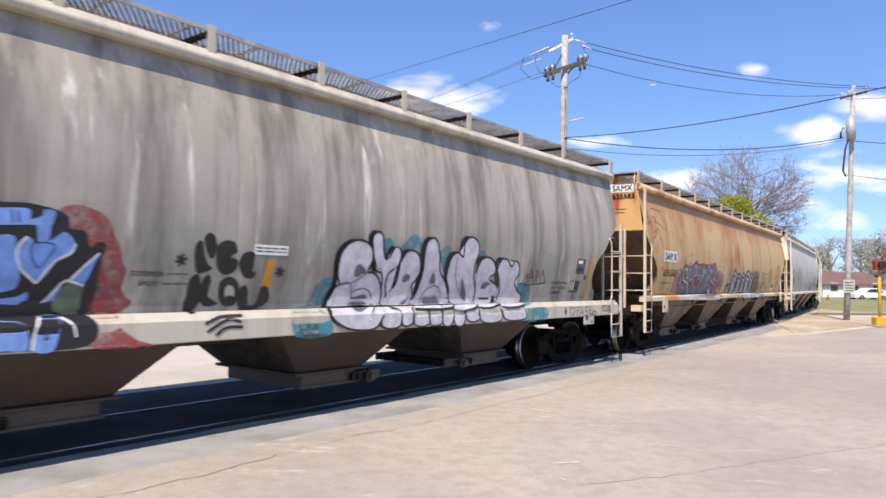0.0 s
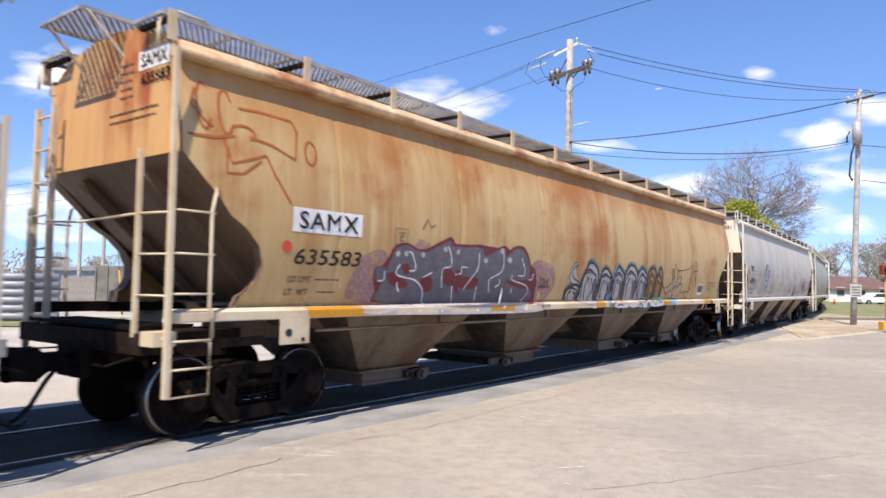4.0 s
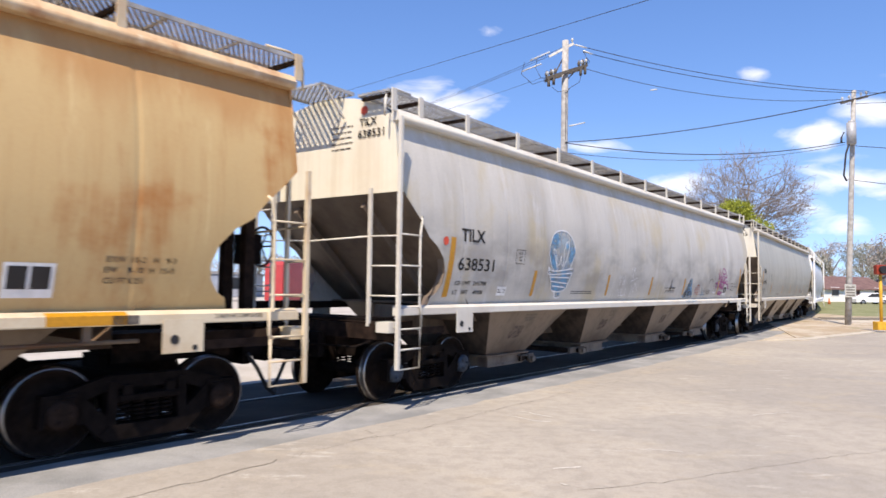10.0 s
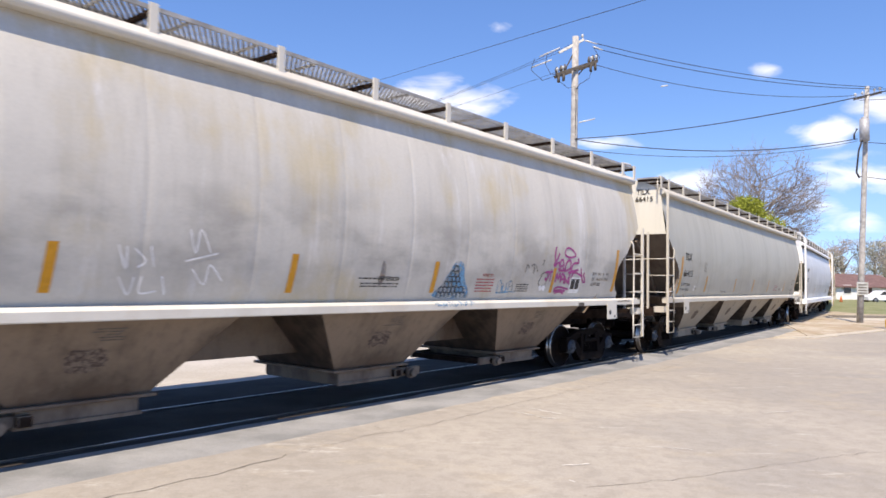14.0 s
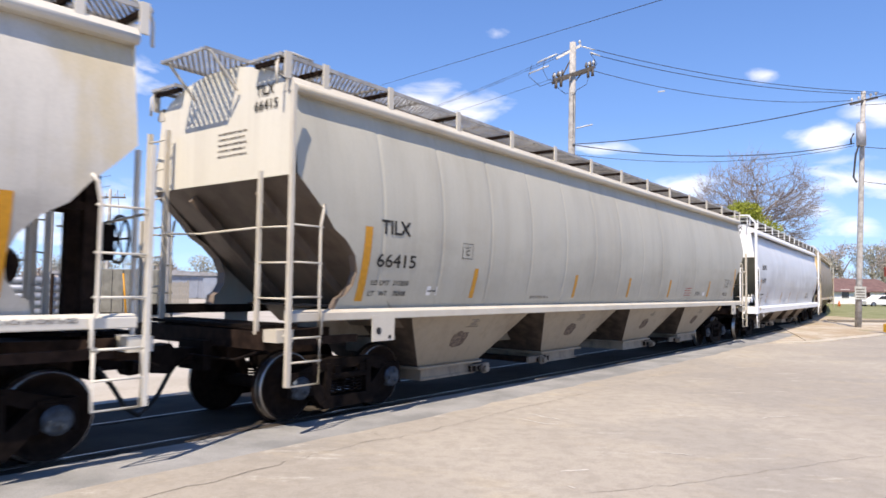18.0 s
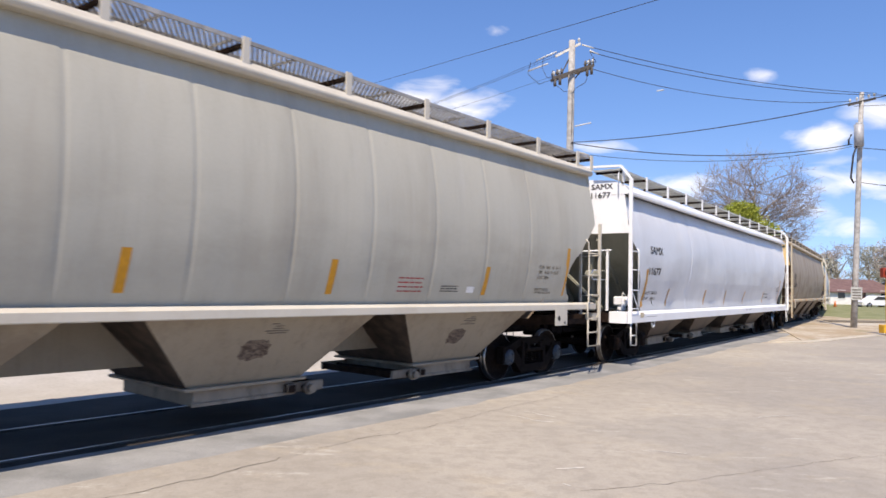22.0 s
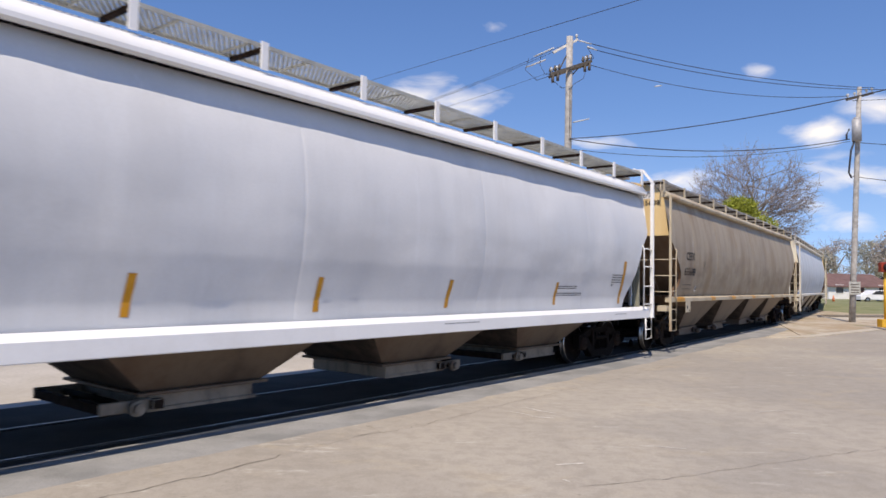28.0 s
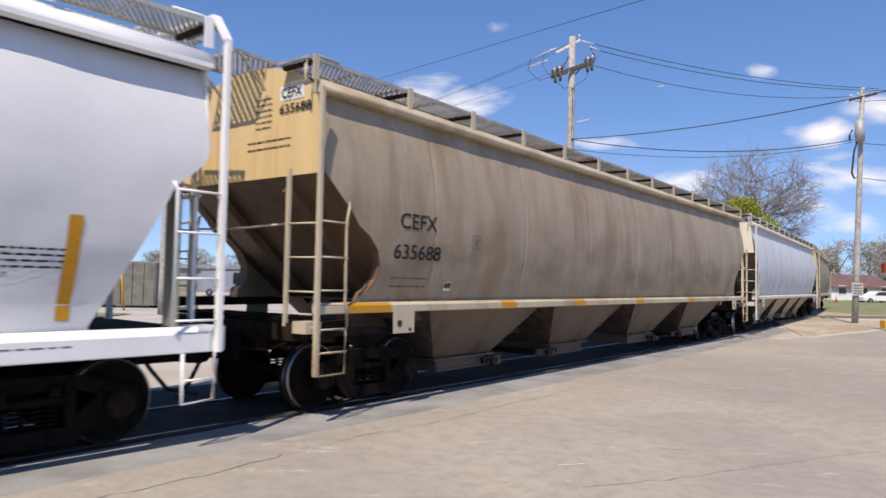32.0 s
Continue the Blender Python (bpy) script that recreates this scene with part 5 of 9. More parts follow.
lines(c, "tag", [[(11.62, 1.25), (11.64, 1.17), (11.71, 1.17)],
          [(11.74, 1.16), (11.77, 1.24), (11.82, 1.15)],
          [(11.85, 1.15), (11.86, 1.24), (11.91, 1.15), (11.92, 1.24)],
          [(11.61, 1.07), (11.62, 1.14), (11.68, 1.11), (11.64, 1.08), (11.7, 1.06)],
          [(11.74, 1.06), (11.74, 1.12), (11.81, 1.12)],
          [(11.85, 1.06), (11.85, 1.12), (11.93, 1.05), (11.93, 1.12)]], 0.012, M["ink"], 0.008)
paint(c, "spray_cloud", [(11.67, 1.44), (11.9, 1.48), (11.99, 1.73), (12.2, 1.82), (12.26, 1.73), (12.17, 1.51), (12.08, 1.45), (11.67, 1.44)], SOFT["cyan"], 0.003)
paint(c, "spray_cloud", [(13.1, 2.36), (13.3, 2.39), (13.37, 2.17), (13.16, 2.1)], SOFT["cyan"], 0.003)
paint(c, "spray_cloud", [(13.47, 2.19), (13.63, 2.39), (13.81, 2.49), (14, 2.35), (13.99, 2.19)], SOFT["cyan"], 0.003)
paint(c, "spray_cloud", [(14.43, 2.06), (14.48, 2.3), (14.64, 2.36), (14.74, 2.25), (14.64, 1.96)], SOFT["cyan"], 0.003)
paint(c, "spray_cloud", [(15.41, 1.99), (15.5, 2.3), (15.65, 2.31), (15.75, 2.19), (15.57, 1.92)], SOFT["cyan"], 0.003)
paint(c, "spray_cloud", [(16.73, 1.74), (17.25, 1.76), (17.35, 1.45), (16.82, 1.37)], SOFT["cyan"], 0.003)
paint(c, "spray_cloud", [(11.56, 1.4), (12, 1.41), (12.19, 1.1), (11.58, 1.08)], SOFT["cyan"], 0.003)
paint(c, "spray_cloud", [(16.87, 1.29), (17.68, 1.32), (17.69, 1.09), (16.92, 1.09)], SOFT["cyan"], 0.003)
paint(c, "bubble_shadow", [(15.34, 1.93), (15.44, 2.16), (15.62, 2.24), (15.82, 2.17), (15.93, 1.99), (15.78, 1.87), (16.09, 1.72), (16, 1.42), (15.45, 1.38), (15.44, 1.64)], M["black"], 0.0045)
paint(c, "bubble_letter", [(15.46, 1.91), (15.55, 2.14), (15.74, 2.22), (15.94, 2.16), (16.06, 1.97), (15.9, 1.85), (16.22, 1.69), (16.12, 1.4), (15.51, 1.37), (15.55, 1.61)], spray["silver"], 0.006, "silver bubble letter with black outline")
lines(c, "bubble_outline", [[(15.46, 1.91), (15.55, 2.14), (15.74, 2.22), (15.94, 2.16), (16.06, 1.97), (15.9, 1.85), (16.22, 1.69), (16.12, 1.4), (15.51, 1.37), (15.55, 1.61), (15.46, 1.91)]], 0.032, M["black"], 0.008)
paint(c, "bubble_shadow", [(15.98, 2.03), (16.05, 2.21), (16.23, 2.22), (16.39, 2.1), (16.48, 2.2), (16.62, 2.14), (16.66, 1.97), (16.57, 1.82), (16.71, 1.68), (16.93, 1.55), (16.75, 1.39), (16.07, 1.39), (16.17, 1.64)], M["black"], 0.0046)
paint(c, "bubble_letter", [(16.1, 2.01), (16.18, 2.19), (16.36, 2.2), (16.52, 2.08), (16.62, 2.18), (16.76, 2.12), (16.8, 1.94), (16.71, 1.8), (16.85, 1.65), (17.08, 1.53), (16.89, 1.37), (16.2, 1.37), (16.3, 1.61)], spray["silver"], 0.01, "silver bubble letter with black outline")
lines(c, "bubble_outline", [[(16.1, 2.01), (16.18, 2.19), (16.36, 2.2), (16.52, 2.08), (16.62, 2.18), (16.76, 2.12), (16.8, 1.94), (16.71, 1.8), (16.85, 1.65), (17.08, 1.53), (16.89, 1.37), (16.2, 1.37), (16.3, 1.61), (16.1, 2.01)]], 0.032, M["black"], 0.012)
paint(c, "bubble_shadow", [(14.58, 1.98), (14.63, 2.19), (14.79, 2.28), (14.94, 2.22), (14.94, 2.42), (15.04, 2.53), (15.18, 2.54), (15.31, 2.46), (15.35, 2.3), (15.28, 2.11), (15.31, 1.86), (15.44, 1.64), (15.38, 1.37), (14.72, 1.36), (14.72, 1.64), (14.59, 1.84)], M["black"], 0.0047)
paint(c, "bubble_letter", [(14.68, 1.96), (14.73, 2.17), (14.89, 2.27), (15.04, 2.2), (15.04, 2.4), (15.14, 2.51), (15.28, 2.53), (15.42, 2.44), (15.46, 2.28), (15.39, 2.1), (15.42, 1.84), (15.55, 1.61), (15.43, 1.37), (14.77, 1.36), (14.82, 1.62), (14.69, 1.83)], spray["silver"], 0.014, "silver bubble letter with black outline")
lines(c, "bubble_outline", [[(14.68, 1.96), (14.73, 2.17), (14.89, 2.27), (15.04, 2.2), (15.04, 2.4), (15.14, 2.51), (15.28, 2.53), (15.42, 2.44), (15.46, 2.28), (15.39, 2.1), (15.42, 1.84), (15.55, 1.61), (15.43, 1.37), (14.77, 1.36), (14.82, 1.62), (14.69, 1.83), (14.68, 1.96)]], 0.032, M["black"], 0.016)
paint(c, "bubble_shadow", [(13.95, 2.16), (13.99, 2.39), (14.11, 2.47), (14.23, 2.44), (14.32, 2.24), (14.39, 1.98), (14.58, 1.78), (14.76, 1.5), (14.63, 1.37), (13.81, 1.38), (13.79, 1.46), (13.88, 1.57), (13.95, 1.77), (13.97, 1.96)], M["black"], 0.0048)
paint(c, "bubble_letter", [(14.04, 2.14), (14.07, 2.37), (14.2, 2.46), (14.32, 2.42), (14.41, 2.23), (14.48, 1.96), (14.68, 1.76), (14.86, 1.47), (14.68, 1.37), (13.85, 1.38), (13.87, 1.44), (13.97, 1.55), (14.03, 1.75), (14.06, 1.95)], spray["silver"], 0.018, "silver bubble letter with black outline")
lines(c, "bubble_outline", [[(14.04, 2.14), (14.07, 2.37), (14.2, 2.46), (14.32, 2.42), (14.41, 2.23), (14.48, 1.96), (14.68, 1.76), (14.86, 1.47), (14.68, 1.37), (13.85, 1.38), (13.87, 1.44), (13.97, 1.55), (14.03, 1.75), (14.06, 1.95), (14.04, 2.14)]], 0.032, M["black"], 0.02)
paint(c, "bubble_shadow", [(13.43, 2.07), (13.55, 2.23), (13.72, 2.26), (13.86, 2.15), (13.9, 1.96), (13.83, 1.82), (13.77, 1.73), (13.84, 1.57), (13.85, 1.44), (13.73, 1.34), (13.71, 1.19), (13.6, 1.13), (13.48, 1.17), (13.44, 1.35), (13.28, 1.42), (13.28, 1.55), (13.33, 1.67), (13.42, 1.76), (13.43, 1.92)], M["black"], 0.0049)
paint(c, "bubble_letter", [(13.51, 2.05), (13.63, 2.22), (13.8, 2.24), (13.94, 2.14), (13.98, 1.94), (13.91, 1.8), (13.85, 1.72), (13.93, 1.55), (13.8, 1.42), (13.77, 1.34), (13.75, 1.18), (13.64, 1.13), (13.52, 1.16), (13.48, 1.35), (13.31, 1.42), (13.36, 1.53), (13.41, 1.65), (13.49, 1.74), (13.51, 1.9)], spray["silver"], 0.022, "silver bubble letter with black outline")
lines(c, "bubble_outline", [[(13.51, 2.05), (13.63, 2.22), (13.8, 2.24), (13.94, 2.14), (13.98, 1.94), (13.91, 1.8), (13.85, 1.72), (13.93, 1.55), (13.8, 1.42), (13.77, 1.34), (13.75, 1.18), (13.64, 1.13), (13.52, 1.16), (13.48, 1.35), (13.31, 1.42), (13.36, 1.53), (13.41, 1.65), (13.49, 1.74), (13.51, 1.9), (13.51, 2.05)]], 0.032, M["black"], 0.024)
paint(c, "bubble_shadow", [(12.81, 2.36), (12.84, 2.45), (12.94, 2.5), (13.02, 2.43), (13.05, 2.26), (13.12, 2.11), (13.22, 2.18), (13.27, 2.27), (13.37, 2.28), (13.43, 2.19), (13.4, 2.04), (13.28, 1.95), (13.21, 1.91), (13.2, 1.76), (13.25, 1.58), (13.34, 1.44), (13.44, 1.37), (13.46, 1.23), (13.4, 1.13), (13.2, 1.11), (13.06, 1.16), (13.04, 1.33), (13.16, 1.49), (13.13, 1.7), (13.08, 1.91), (12.97, 1.93), (12.92, 2.05), (12.86, 2.16)], M["black"], 0.005)
paint(c, "bubble_letter", [(12.88, 2.35), (12.9, 2.43), (13, 2.48), (13.09, 2.42), (13.12, 2.25), (13.19, 2.1), (13.29, 2.17), (13.35, 2.26), (13.45, 2.27), (13.51, 2.18), (13.48, 2.02), (13.36, 1.94), (13.29, 1.89), (13.27, 1.74), (13.33, 1.56), (13.29, 1.42), (13.48, 1.37), (13.5, 1.23), (13.44, 1.13), (13.24, 1.11), (13.09, 1.16), (13.08, 1.33), (13.23, 1.47), (13.21, 1.68), (13.15, 1.89), (13.04, 1.92), (12.99, 2.03), (12.93, 2.15)], spray["silver"], 0.026, "silver bubble letter with black outline")
lines(c, "bubble_outline", [[(12.88, 2.35), (12.9, 2.43), (13, 2.48), (13.09, 2.42), (13.12, 2.25), (13.19, 2.1), (13.29, 2.17), (13.35, 2.26), (13.45, 2.27), (13.51, 2.18), (13.48, 2.02), (13.36, 1.94), (13.29, 1.89), (13.27, 1.74), (13.33, 1.56), (13.29, 1.42), (13.48, 1.37), (13.5, 1.23), (13.44, 1.13), (13.24, 1.11), (13.09, 1.16), (13.08, 1.33), (13.23, 1.47), (13.21, 1.68), (13.15, 1.89), (13.04, 1.92), (12.99, 2.03), (12.93, 2.15), (12.88, 2.35)]], 0.032, M["black"], 0.028)
paint(c, "bubble_shadow", [(12.31, 1.75), (12.24, 1.91), (12.25, 2.15), (12.4, 2.31), (12.61, 2.35), (12.79, 2.27), (12.85, 2.1), (12.79, 1.93), (12.9, 1.92), (13.05, 1.82), (13.15, 1.55), (13.03, 1.25), (12.88, 1.12), (12.55, 1.12), (12.31, 1.18), (12.12, 1.31), (12.17, 1.5), (12.23, 1.68)], M["black"], 0.0051)
paint(c, "bubble_letter", [(12.37, 1.73), (12.3, 1.89), (12.31, 2.14), (12.46, 2.3), (12.67, 2.34), (12.86, 2.26), (12.92, 2.09), (12.86, 1.91), (12.97, 1.9), (13.12, 1.8), (13.23, 1.53), (13.07, 1.24), (12.91, 1.12), (12.58, 1.12), (12.34, 1.18), (12.15, 1.31), (12.22, 1.49), (12.29, 1.67)], spray["silver"], 0.03, "silver bubble letter with black outline")
lines(c, "bubble_outline", [[(12.37, 1.73), (12.3, 1.89), (12.31, 2.14), (12.46, 2.3), (12.67, 2.34), (12.86, 2.26), (12.92, 2.09), (12.86, 1.91), (12.97, 1.9), (13.12, 1.8), (13.23, 1.53), (13.07, 1.24), (12.91, 1.12), (12.58, 1.12), (12.34, 1.18), (12.15, 1.31), (12.22, 1.49), (12.29, 1.67), (12.37, 1.73)]], 0.032, M["black"], 0.032)
paint(c, "bubble_letter", [(13.8, 1.36), (14.11, 1.36), (14.16, 1.16), (13.97, 1.11), (13.8, 1.17)], spray["silver"], 0.006)
lines(c, "bubble_outline", [[(14.11, 1.36), (14.16, 1.16), (13.97, 1.11), (13.8, 1.17), (13.8, 1.36)]], 0.026, M["black"], 0.009)
paint(c, "bubble_letter", [(14.16, 1.36), (14.45, 1.36), (14.47, 1.15), (14.28, 1.11), (14.18, 1.16)], spray["silver"], 0.006)
lines(c, "bubble_outline", [[(14.45, 1.36), (14.47, 1.15), (14.28, 1.11), (14.18, 1.16), (14.16, 1.36)]], 0.026, M["black"], 0.009)
paint(c, "bubble_letter", [(14.48, 1.36), (14.75, 1.36), (14.77, 1.21), (14.65, 1.09), (14.5, 1.13)], spray["silver"], 0.006)
lines(c, "bubble_outline", [[(14.75, 1.36), (14.77, 1.21), (14.65, 1.09), (14.5, 1.13), (14.48, 1.36)]], 0.026, M["black"], 0.009)
paint(c, "bubble_letter", [(14.77, 1.34), (15.06, 1.35), (15.07, 1.16), (14.96, 1.07), (14.79, 1.13)], spray["silver"], 0.006)
lines(c, "bubble_outline", [[(15.06, 1.35), (15.07, 1.16), (14.96, 1.07), (14.79, 1.13), (14.77, 1.34)]], 0.026, M["black"], 0.009)
paint(c, "bubble_letter", [(15.08, 1.34), (15.45, 1.36), (15.48, 1.18), (15.28, 1.13), (15.12, 1.19)], spray["silver"], 0.006)
lines(c, "bubble_outline", [[(15.45, 1.36), (15.48, 1.18), (15.28, 1.13), (15.12, 1.19), (15.08, 1.34)]], 0.026, M["black"], 0.009)
paint(c, "bubble_letter", [(15.47, 1.32), (16.1, 1.37), (16.16, 1.15), (15.83, 1.09), (15.52, 1.15)], spray["silver"], 0.006)
lines(c, "bubble_outline", [[(16.1, 1.37), (16.16, 1.15), (15.83, 1.09), (15.52, 1.15), (15.47, 1.32)]], 0.026, M["black"], 0.009)
paint(c, "bubble_letter", [(16.16, 1.33), (16.89, 1.37), (16.96, 1.16), (16.67, 1.11), (16.26, 1.15)], spray["silver"], 0.006)
lines(c, "bubble_outline", [[(16.89, 1.37), (16.96, 1.16), (16.67, 1.11), (16.26, 1.15), (16.16, 1.33)]], 0.026, M["black"], 0.009)
paint(c, "bubble_counter", [(12.59, 1.89), (12.62, 1.99), (12.69, 2.01), (12.77, 1.96), (12.83, 1.9), (12.73, 1.87), (12.65, 1.83)], spray["grey"], 0.036)
paint(c, "bubble_counter", [(12.63, 1.54), (12.71, 1.56), (12.85, 1.59), (12.93, 1.56), (12.96, 1.47), (12.8, 1.4), (12.69, 1.37), (12.57, 1.4)], spray["grey"], 0.036)
paint(c, "bubble_counter", [(13.61, 1.77), (13.64, 1.87), (13.72, 1.89), (13.77, 1.83), (13.7, 1.78)], spray["grey"], 0.036)
paint(c, "bubble_counter", [(14.25, 1.77), (14.31, 1.92), (14.39, 1.79), (14.32, 1.75)], spray["grey"], 0.036)
paint(c, "bubble_counter", [(14.19, 1.45), (14.21, 1.54), (14.36, 1.53), (14.5, 1.55), (14.55, 1.44)], spray["grey"], 0.036)
paint(c, "bubble_counter", [(15.08, 1.83), (15.18, 1.72), (15.29, 1.54), (15.22, 1.49), (15.12, 1.65)], spray["grey"], 0.036)
paint(c, "bubble_counter", [(15.68, 1.68), (15.76, 1.78), (15.9, 1.77), (15.79, 1.68)], spray["grey"], 0.036)
paint(c, "bubble_counter", [(13.61, 1.42), (13.78, 1.52), (13.84, 1.55), (13.73, 1.42)], spray["grey"], 0.036)
lines(c, "bubble_line", [[(12.29, 1.67), (12.43, 1.76), (12.54, 1.75), (12.59, 1.68), (12.63, 1.54)],
          [(12.37, 1.73), (12.59, 1.76), (12.78, 1.85), (12.86, 1.91)],
          [(12.61, 1.62), (12.81, 1.68), (12.98, 1.62), (13.04, 1.47), (12.88, 1.34)],
          [(13.04, 1.92), (13.09, 1.97), (13.15, 1.89)],
          [(14.1, 1.45), (14.18, 1.65), (14.44, 1.72), (14.61, 1.55), (14.5, 1.4)],
          [(14.86, 2.18), (14.88, 1.9), (15.07, 1.62), (15.3, 1.47)],
          [(15.97, 2), (16.19, 1.77)]], 0.016, spray["grey"], 0.038)
lines(c, "tag", [[(17.06, 1.87), (17.14, 1.95), (17.15, 1.78)],
          [(17.24, 1.8), (17.24, 2.06), (17.41, 1.78)],
          [(17.25, 1.89), (17.39, 1.91)],
          [(17.48, 1.8), (17.44, 2.03), (17.56, 1.96), (17.46, 1.89)],
          [(17.65, 1.79), (17.65, 2.05), (17.84, 1.79)],
          [(17.08, 1.74), (17.84, 1.79)]], 0.02, M["black"], 0.005)
for x, z in ((10.03, 1.98), (11.36, 1.88)):
    bm = bmesh.new()
    for a in (0.3, 1.35, 2.4):
        stroke(bm, [(x - 0.07 * math.cos(a), z - 0.07 * math.sin(a)), (x + 0.07 * math.cos(a), z + 0.07 * math.sin(a))], 0.03, 0.008)
    part("star", bm, M["black"], c)
yellow(c, 11.12, 11.24, 1.56, 2.02)
yellow(c, 19.59, 19.71, 1.47, 2.42)
lettering(c, "stencil", "EXTERIOR", 9.50, 9.86, 1.80, 1.855, M["ink_faint"], 0.02)
bars(c, "stencil", 9.90, 10.16, 1.80, 1.86, 1, M["ink_faint"], 3)
lettering(c, "stencil", "EPOXY", 9.60, 9.82, 1.70, 1.75, M["ink_faint"], 0.02)
bars(c, "stencil", 9.86, 10.14, 1.70, 1.75, 1, M["ink_faint"], 6)
patch(c, "sticker", [(10.95, 2.08), (11.45, 2.08), (11.45, 2.20), (10.95, 2.20)], M["white"], 0.003)
bars(c, "stencil", 10.98, 11.42, 2.10, 2.18, 2, M["ink_faint"], 5)
block(c, ("EX W 10-4  H  4-2", "E W   7-10 H 15-1", "CU FT 6350"), (18.11, 18.11, 18.11), (18.73, 18.73, 18.50), 1.83, 0.098, 0.065)
patch(c, "placard", [(18.88, 1.60), (19.28, 1.60), (19.28, 1.85), (18.88, 1.85)], M["ink_faint"], 0.003)
for i in range(6):
    patch(c, "panel", [(18.90 + 0.06 * i, 1.645), (18.93 + 0.06 * i, 1.645), (18.93 + 0.06 * i, 1.83), (18.90 + 0.06 * i, 1.83)], M["white"] if i < 3 else M["ink"], 0.007)
patch(c, "placard", [(19.02, 1.99), (19.38, 1.99), (19.39, 2.31), (19.03, 2.31)], M["ink_faint"], 0.003)
patch(c, "panel", ragged(19.20, 2.08, 0.13, 0.05, 18, 0.3, 4), M["ink"], 0.007)
patch(c, "panel", ragged(19.17, 2.24, 0.10, 0.04, 18, 0.3, 5), M["white"], 0.007)
patch(c, "stencil_oval", loop(19.46, 1.92, 0.075, 0.055, 0, 340, 16), M["ink_faint"], 0.003)
lettering(c, "mark", "EMPTY LOAD", 20.15, 20.58, 1.26, 1.32, M["ink"], 0.012, 0.004, sill=True)
lettering(c, "mark", "0 ADJ BLOCK", 20.13, 20.60, 1.17, 1.23, M["ink"], 0.012, 0.004, sill=True)
bm = bmesh.new()
for pts in ([(18.44, 1.30), (18.52, 1.16)], [(18.42, 1.22), (18.56, 1.24)], [(18.50, 1.31), (18.46, 1.15)], [(18.66, 1.30), (18.70, 1.14), (18.84, 1.18), (18.86, 1.28), (18.66, 1.31)], [(18.98, 1.12), (18.96, 1.30), (19.10, 1.31)], [(18.97, 1.22), (19.06, 1.23)],
            [(19.10, 1.13), (19.18, 1.30), (19.26, 1.13)], [(19.12, 1.19), (19.26, 1.19)], [(19.44, 1.30), (19.34, 1.29), (19.34, 1.23), (19.44, 1.20), (19.42, 1.13), (19.32, 1.13)], [(19.62, 1.30), (19.52, 1.29), (19.54, 1.14), (19.66, 1.16)], [(19.53, 1.22), (19.62, 1.23)], loop(19.76, 1.16, 0.09, 0.04)):
    stroke(bm, pts, 0.018, 0.005, True)
part("tag", bm, M["ink"], c, "black brush tag on the sill")
# second car
SILL0, SILL1 = 1.36, 1.50
c = CAR2
ON[0] = c
patch(c, "placard", [(1.82, 2.42), (3.02, 2.42), (3.02, 2.72), (1.82, 2.72)], M["white"], 0.003)
lettering(c, "mark", "SAMX", 1.92, 2.94, 2.46, 2.68, M["ink"], 0.012, 0.012, spacing=1.1)
lettering(c, "mark", "635583", 1.88, 3.02, 2.02, 2.22, M["ink"], 0.012, 0.007, slant=0.18)
patch(c, "dot", loop(1.76, 2.23, 0.075, 0.075, 0, 340, 14), M["red"], 0.004)
lettering(c, "mark", "LD LMT", 1.84, 2.22, 1.80, 1.88, M["ink_faint"], 0.01)
bars(c, "stencil", 2.28, 2.7, 1.80, 1.88, 1, M["ink_faint"], 2)
lettering(c, "mark", "LT  WT", 1.82, 2.2, 1.64, 1.72, M["ink_faint"], 0.01)
bars(c, "stencil", 2.36, 2.66, 1.64, 1.72, 1, M["ink_faint"], 3)
yellow(c, 2.10, 3.08, SILL0 + 0.01, SILL1 - 0.005, True)
for x, w in ((6.2, 0.75), (10.34, 0.48), (18.0, 0.75)):
    yellow(c, x, x + w, SILL0 + 0.01, SILL1 - 0.005, True)
bm = bmesh.new()
for pts in ([(0.40, 3.36), (0.75, 3.38), (1.0, 3.44)], [(0.52, 3.9), (0.46, 3.7), (0.62, 3.55), (0.72, 3.5)], loop(0.62, 3.72, 0.09, 0.26, 60, 330), loop(0.90, 3.70, 0.09, 0.26, 30, 320),
            [(1.08, 3.78), (1.35, 3.80), (1.85, 3.78), (1.92, 3.66), (1.86, 3.30), (1.5, 3.42), (1.2, 3.46)], loop(2.12, 3.42, 0.09, 0.15, 0, 360), [(0.85, 3.38), (0.95, 3.12), (1.15, 3.18), (1.42, 3.28), (1.55, 3.05), (1.78, 2.75)],
            loop(1.12, 3.50, 0.16, 0.08, -60, 200), [(0.9, 3.3), (0.88, 3.0), (1.1, 3.02), (1.35, 3.2)]):
    stroke(bm, pts, 0.03)
part("scrawl", bm, spray["orange"], c, "brown outline scrawl")
bm = bmesh.new()
stroke(bm, [(4.3, 2.62), (4.42, 2.78), (4.5, 2.66), (4.62, 2.72)], 0.02)
part("scrawl", bm, M["ink_faint"], c)
paint(c, "spray_cloud", [(2.89, 1.6), (2.94, 1.94), (3.08, 2.17), (3.49, 2.27), (3.66, 2.02), (3.4, 1.8), (3.47, 1.53)], SOFT["pink"], 0.003, "faded pink sprayed cloud")
paint(c, "spray_cloud", [(4.14, 2.33), (4.27, 2.47), (4.52, 2.39), (4.3, 2.26)], SOFT["pink"], 0.003, "faded pink sprayed cloud")
paint(c, "spray_cloud", [(5.89, 2.3), (6.11, 2.46), (6.39, 2.44), (6.14, 2.27)], SOFT["pink"], 0.003, "faded pink sprayed cloud")
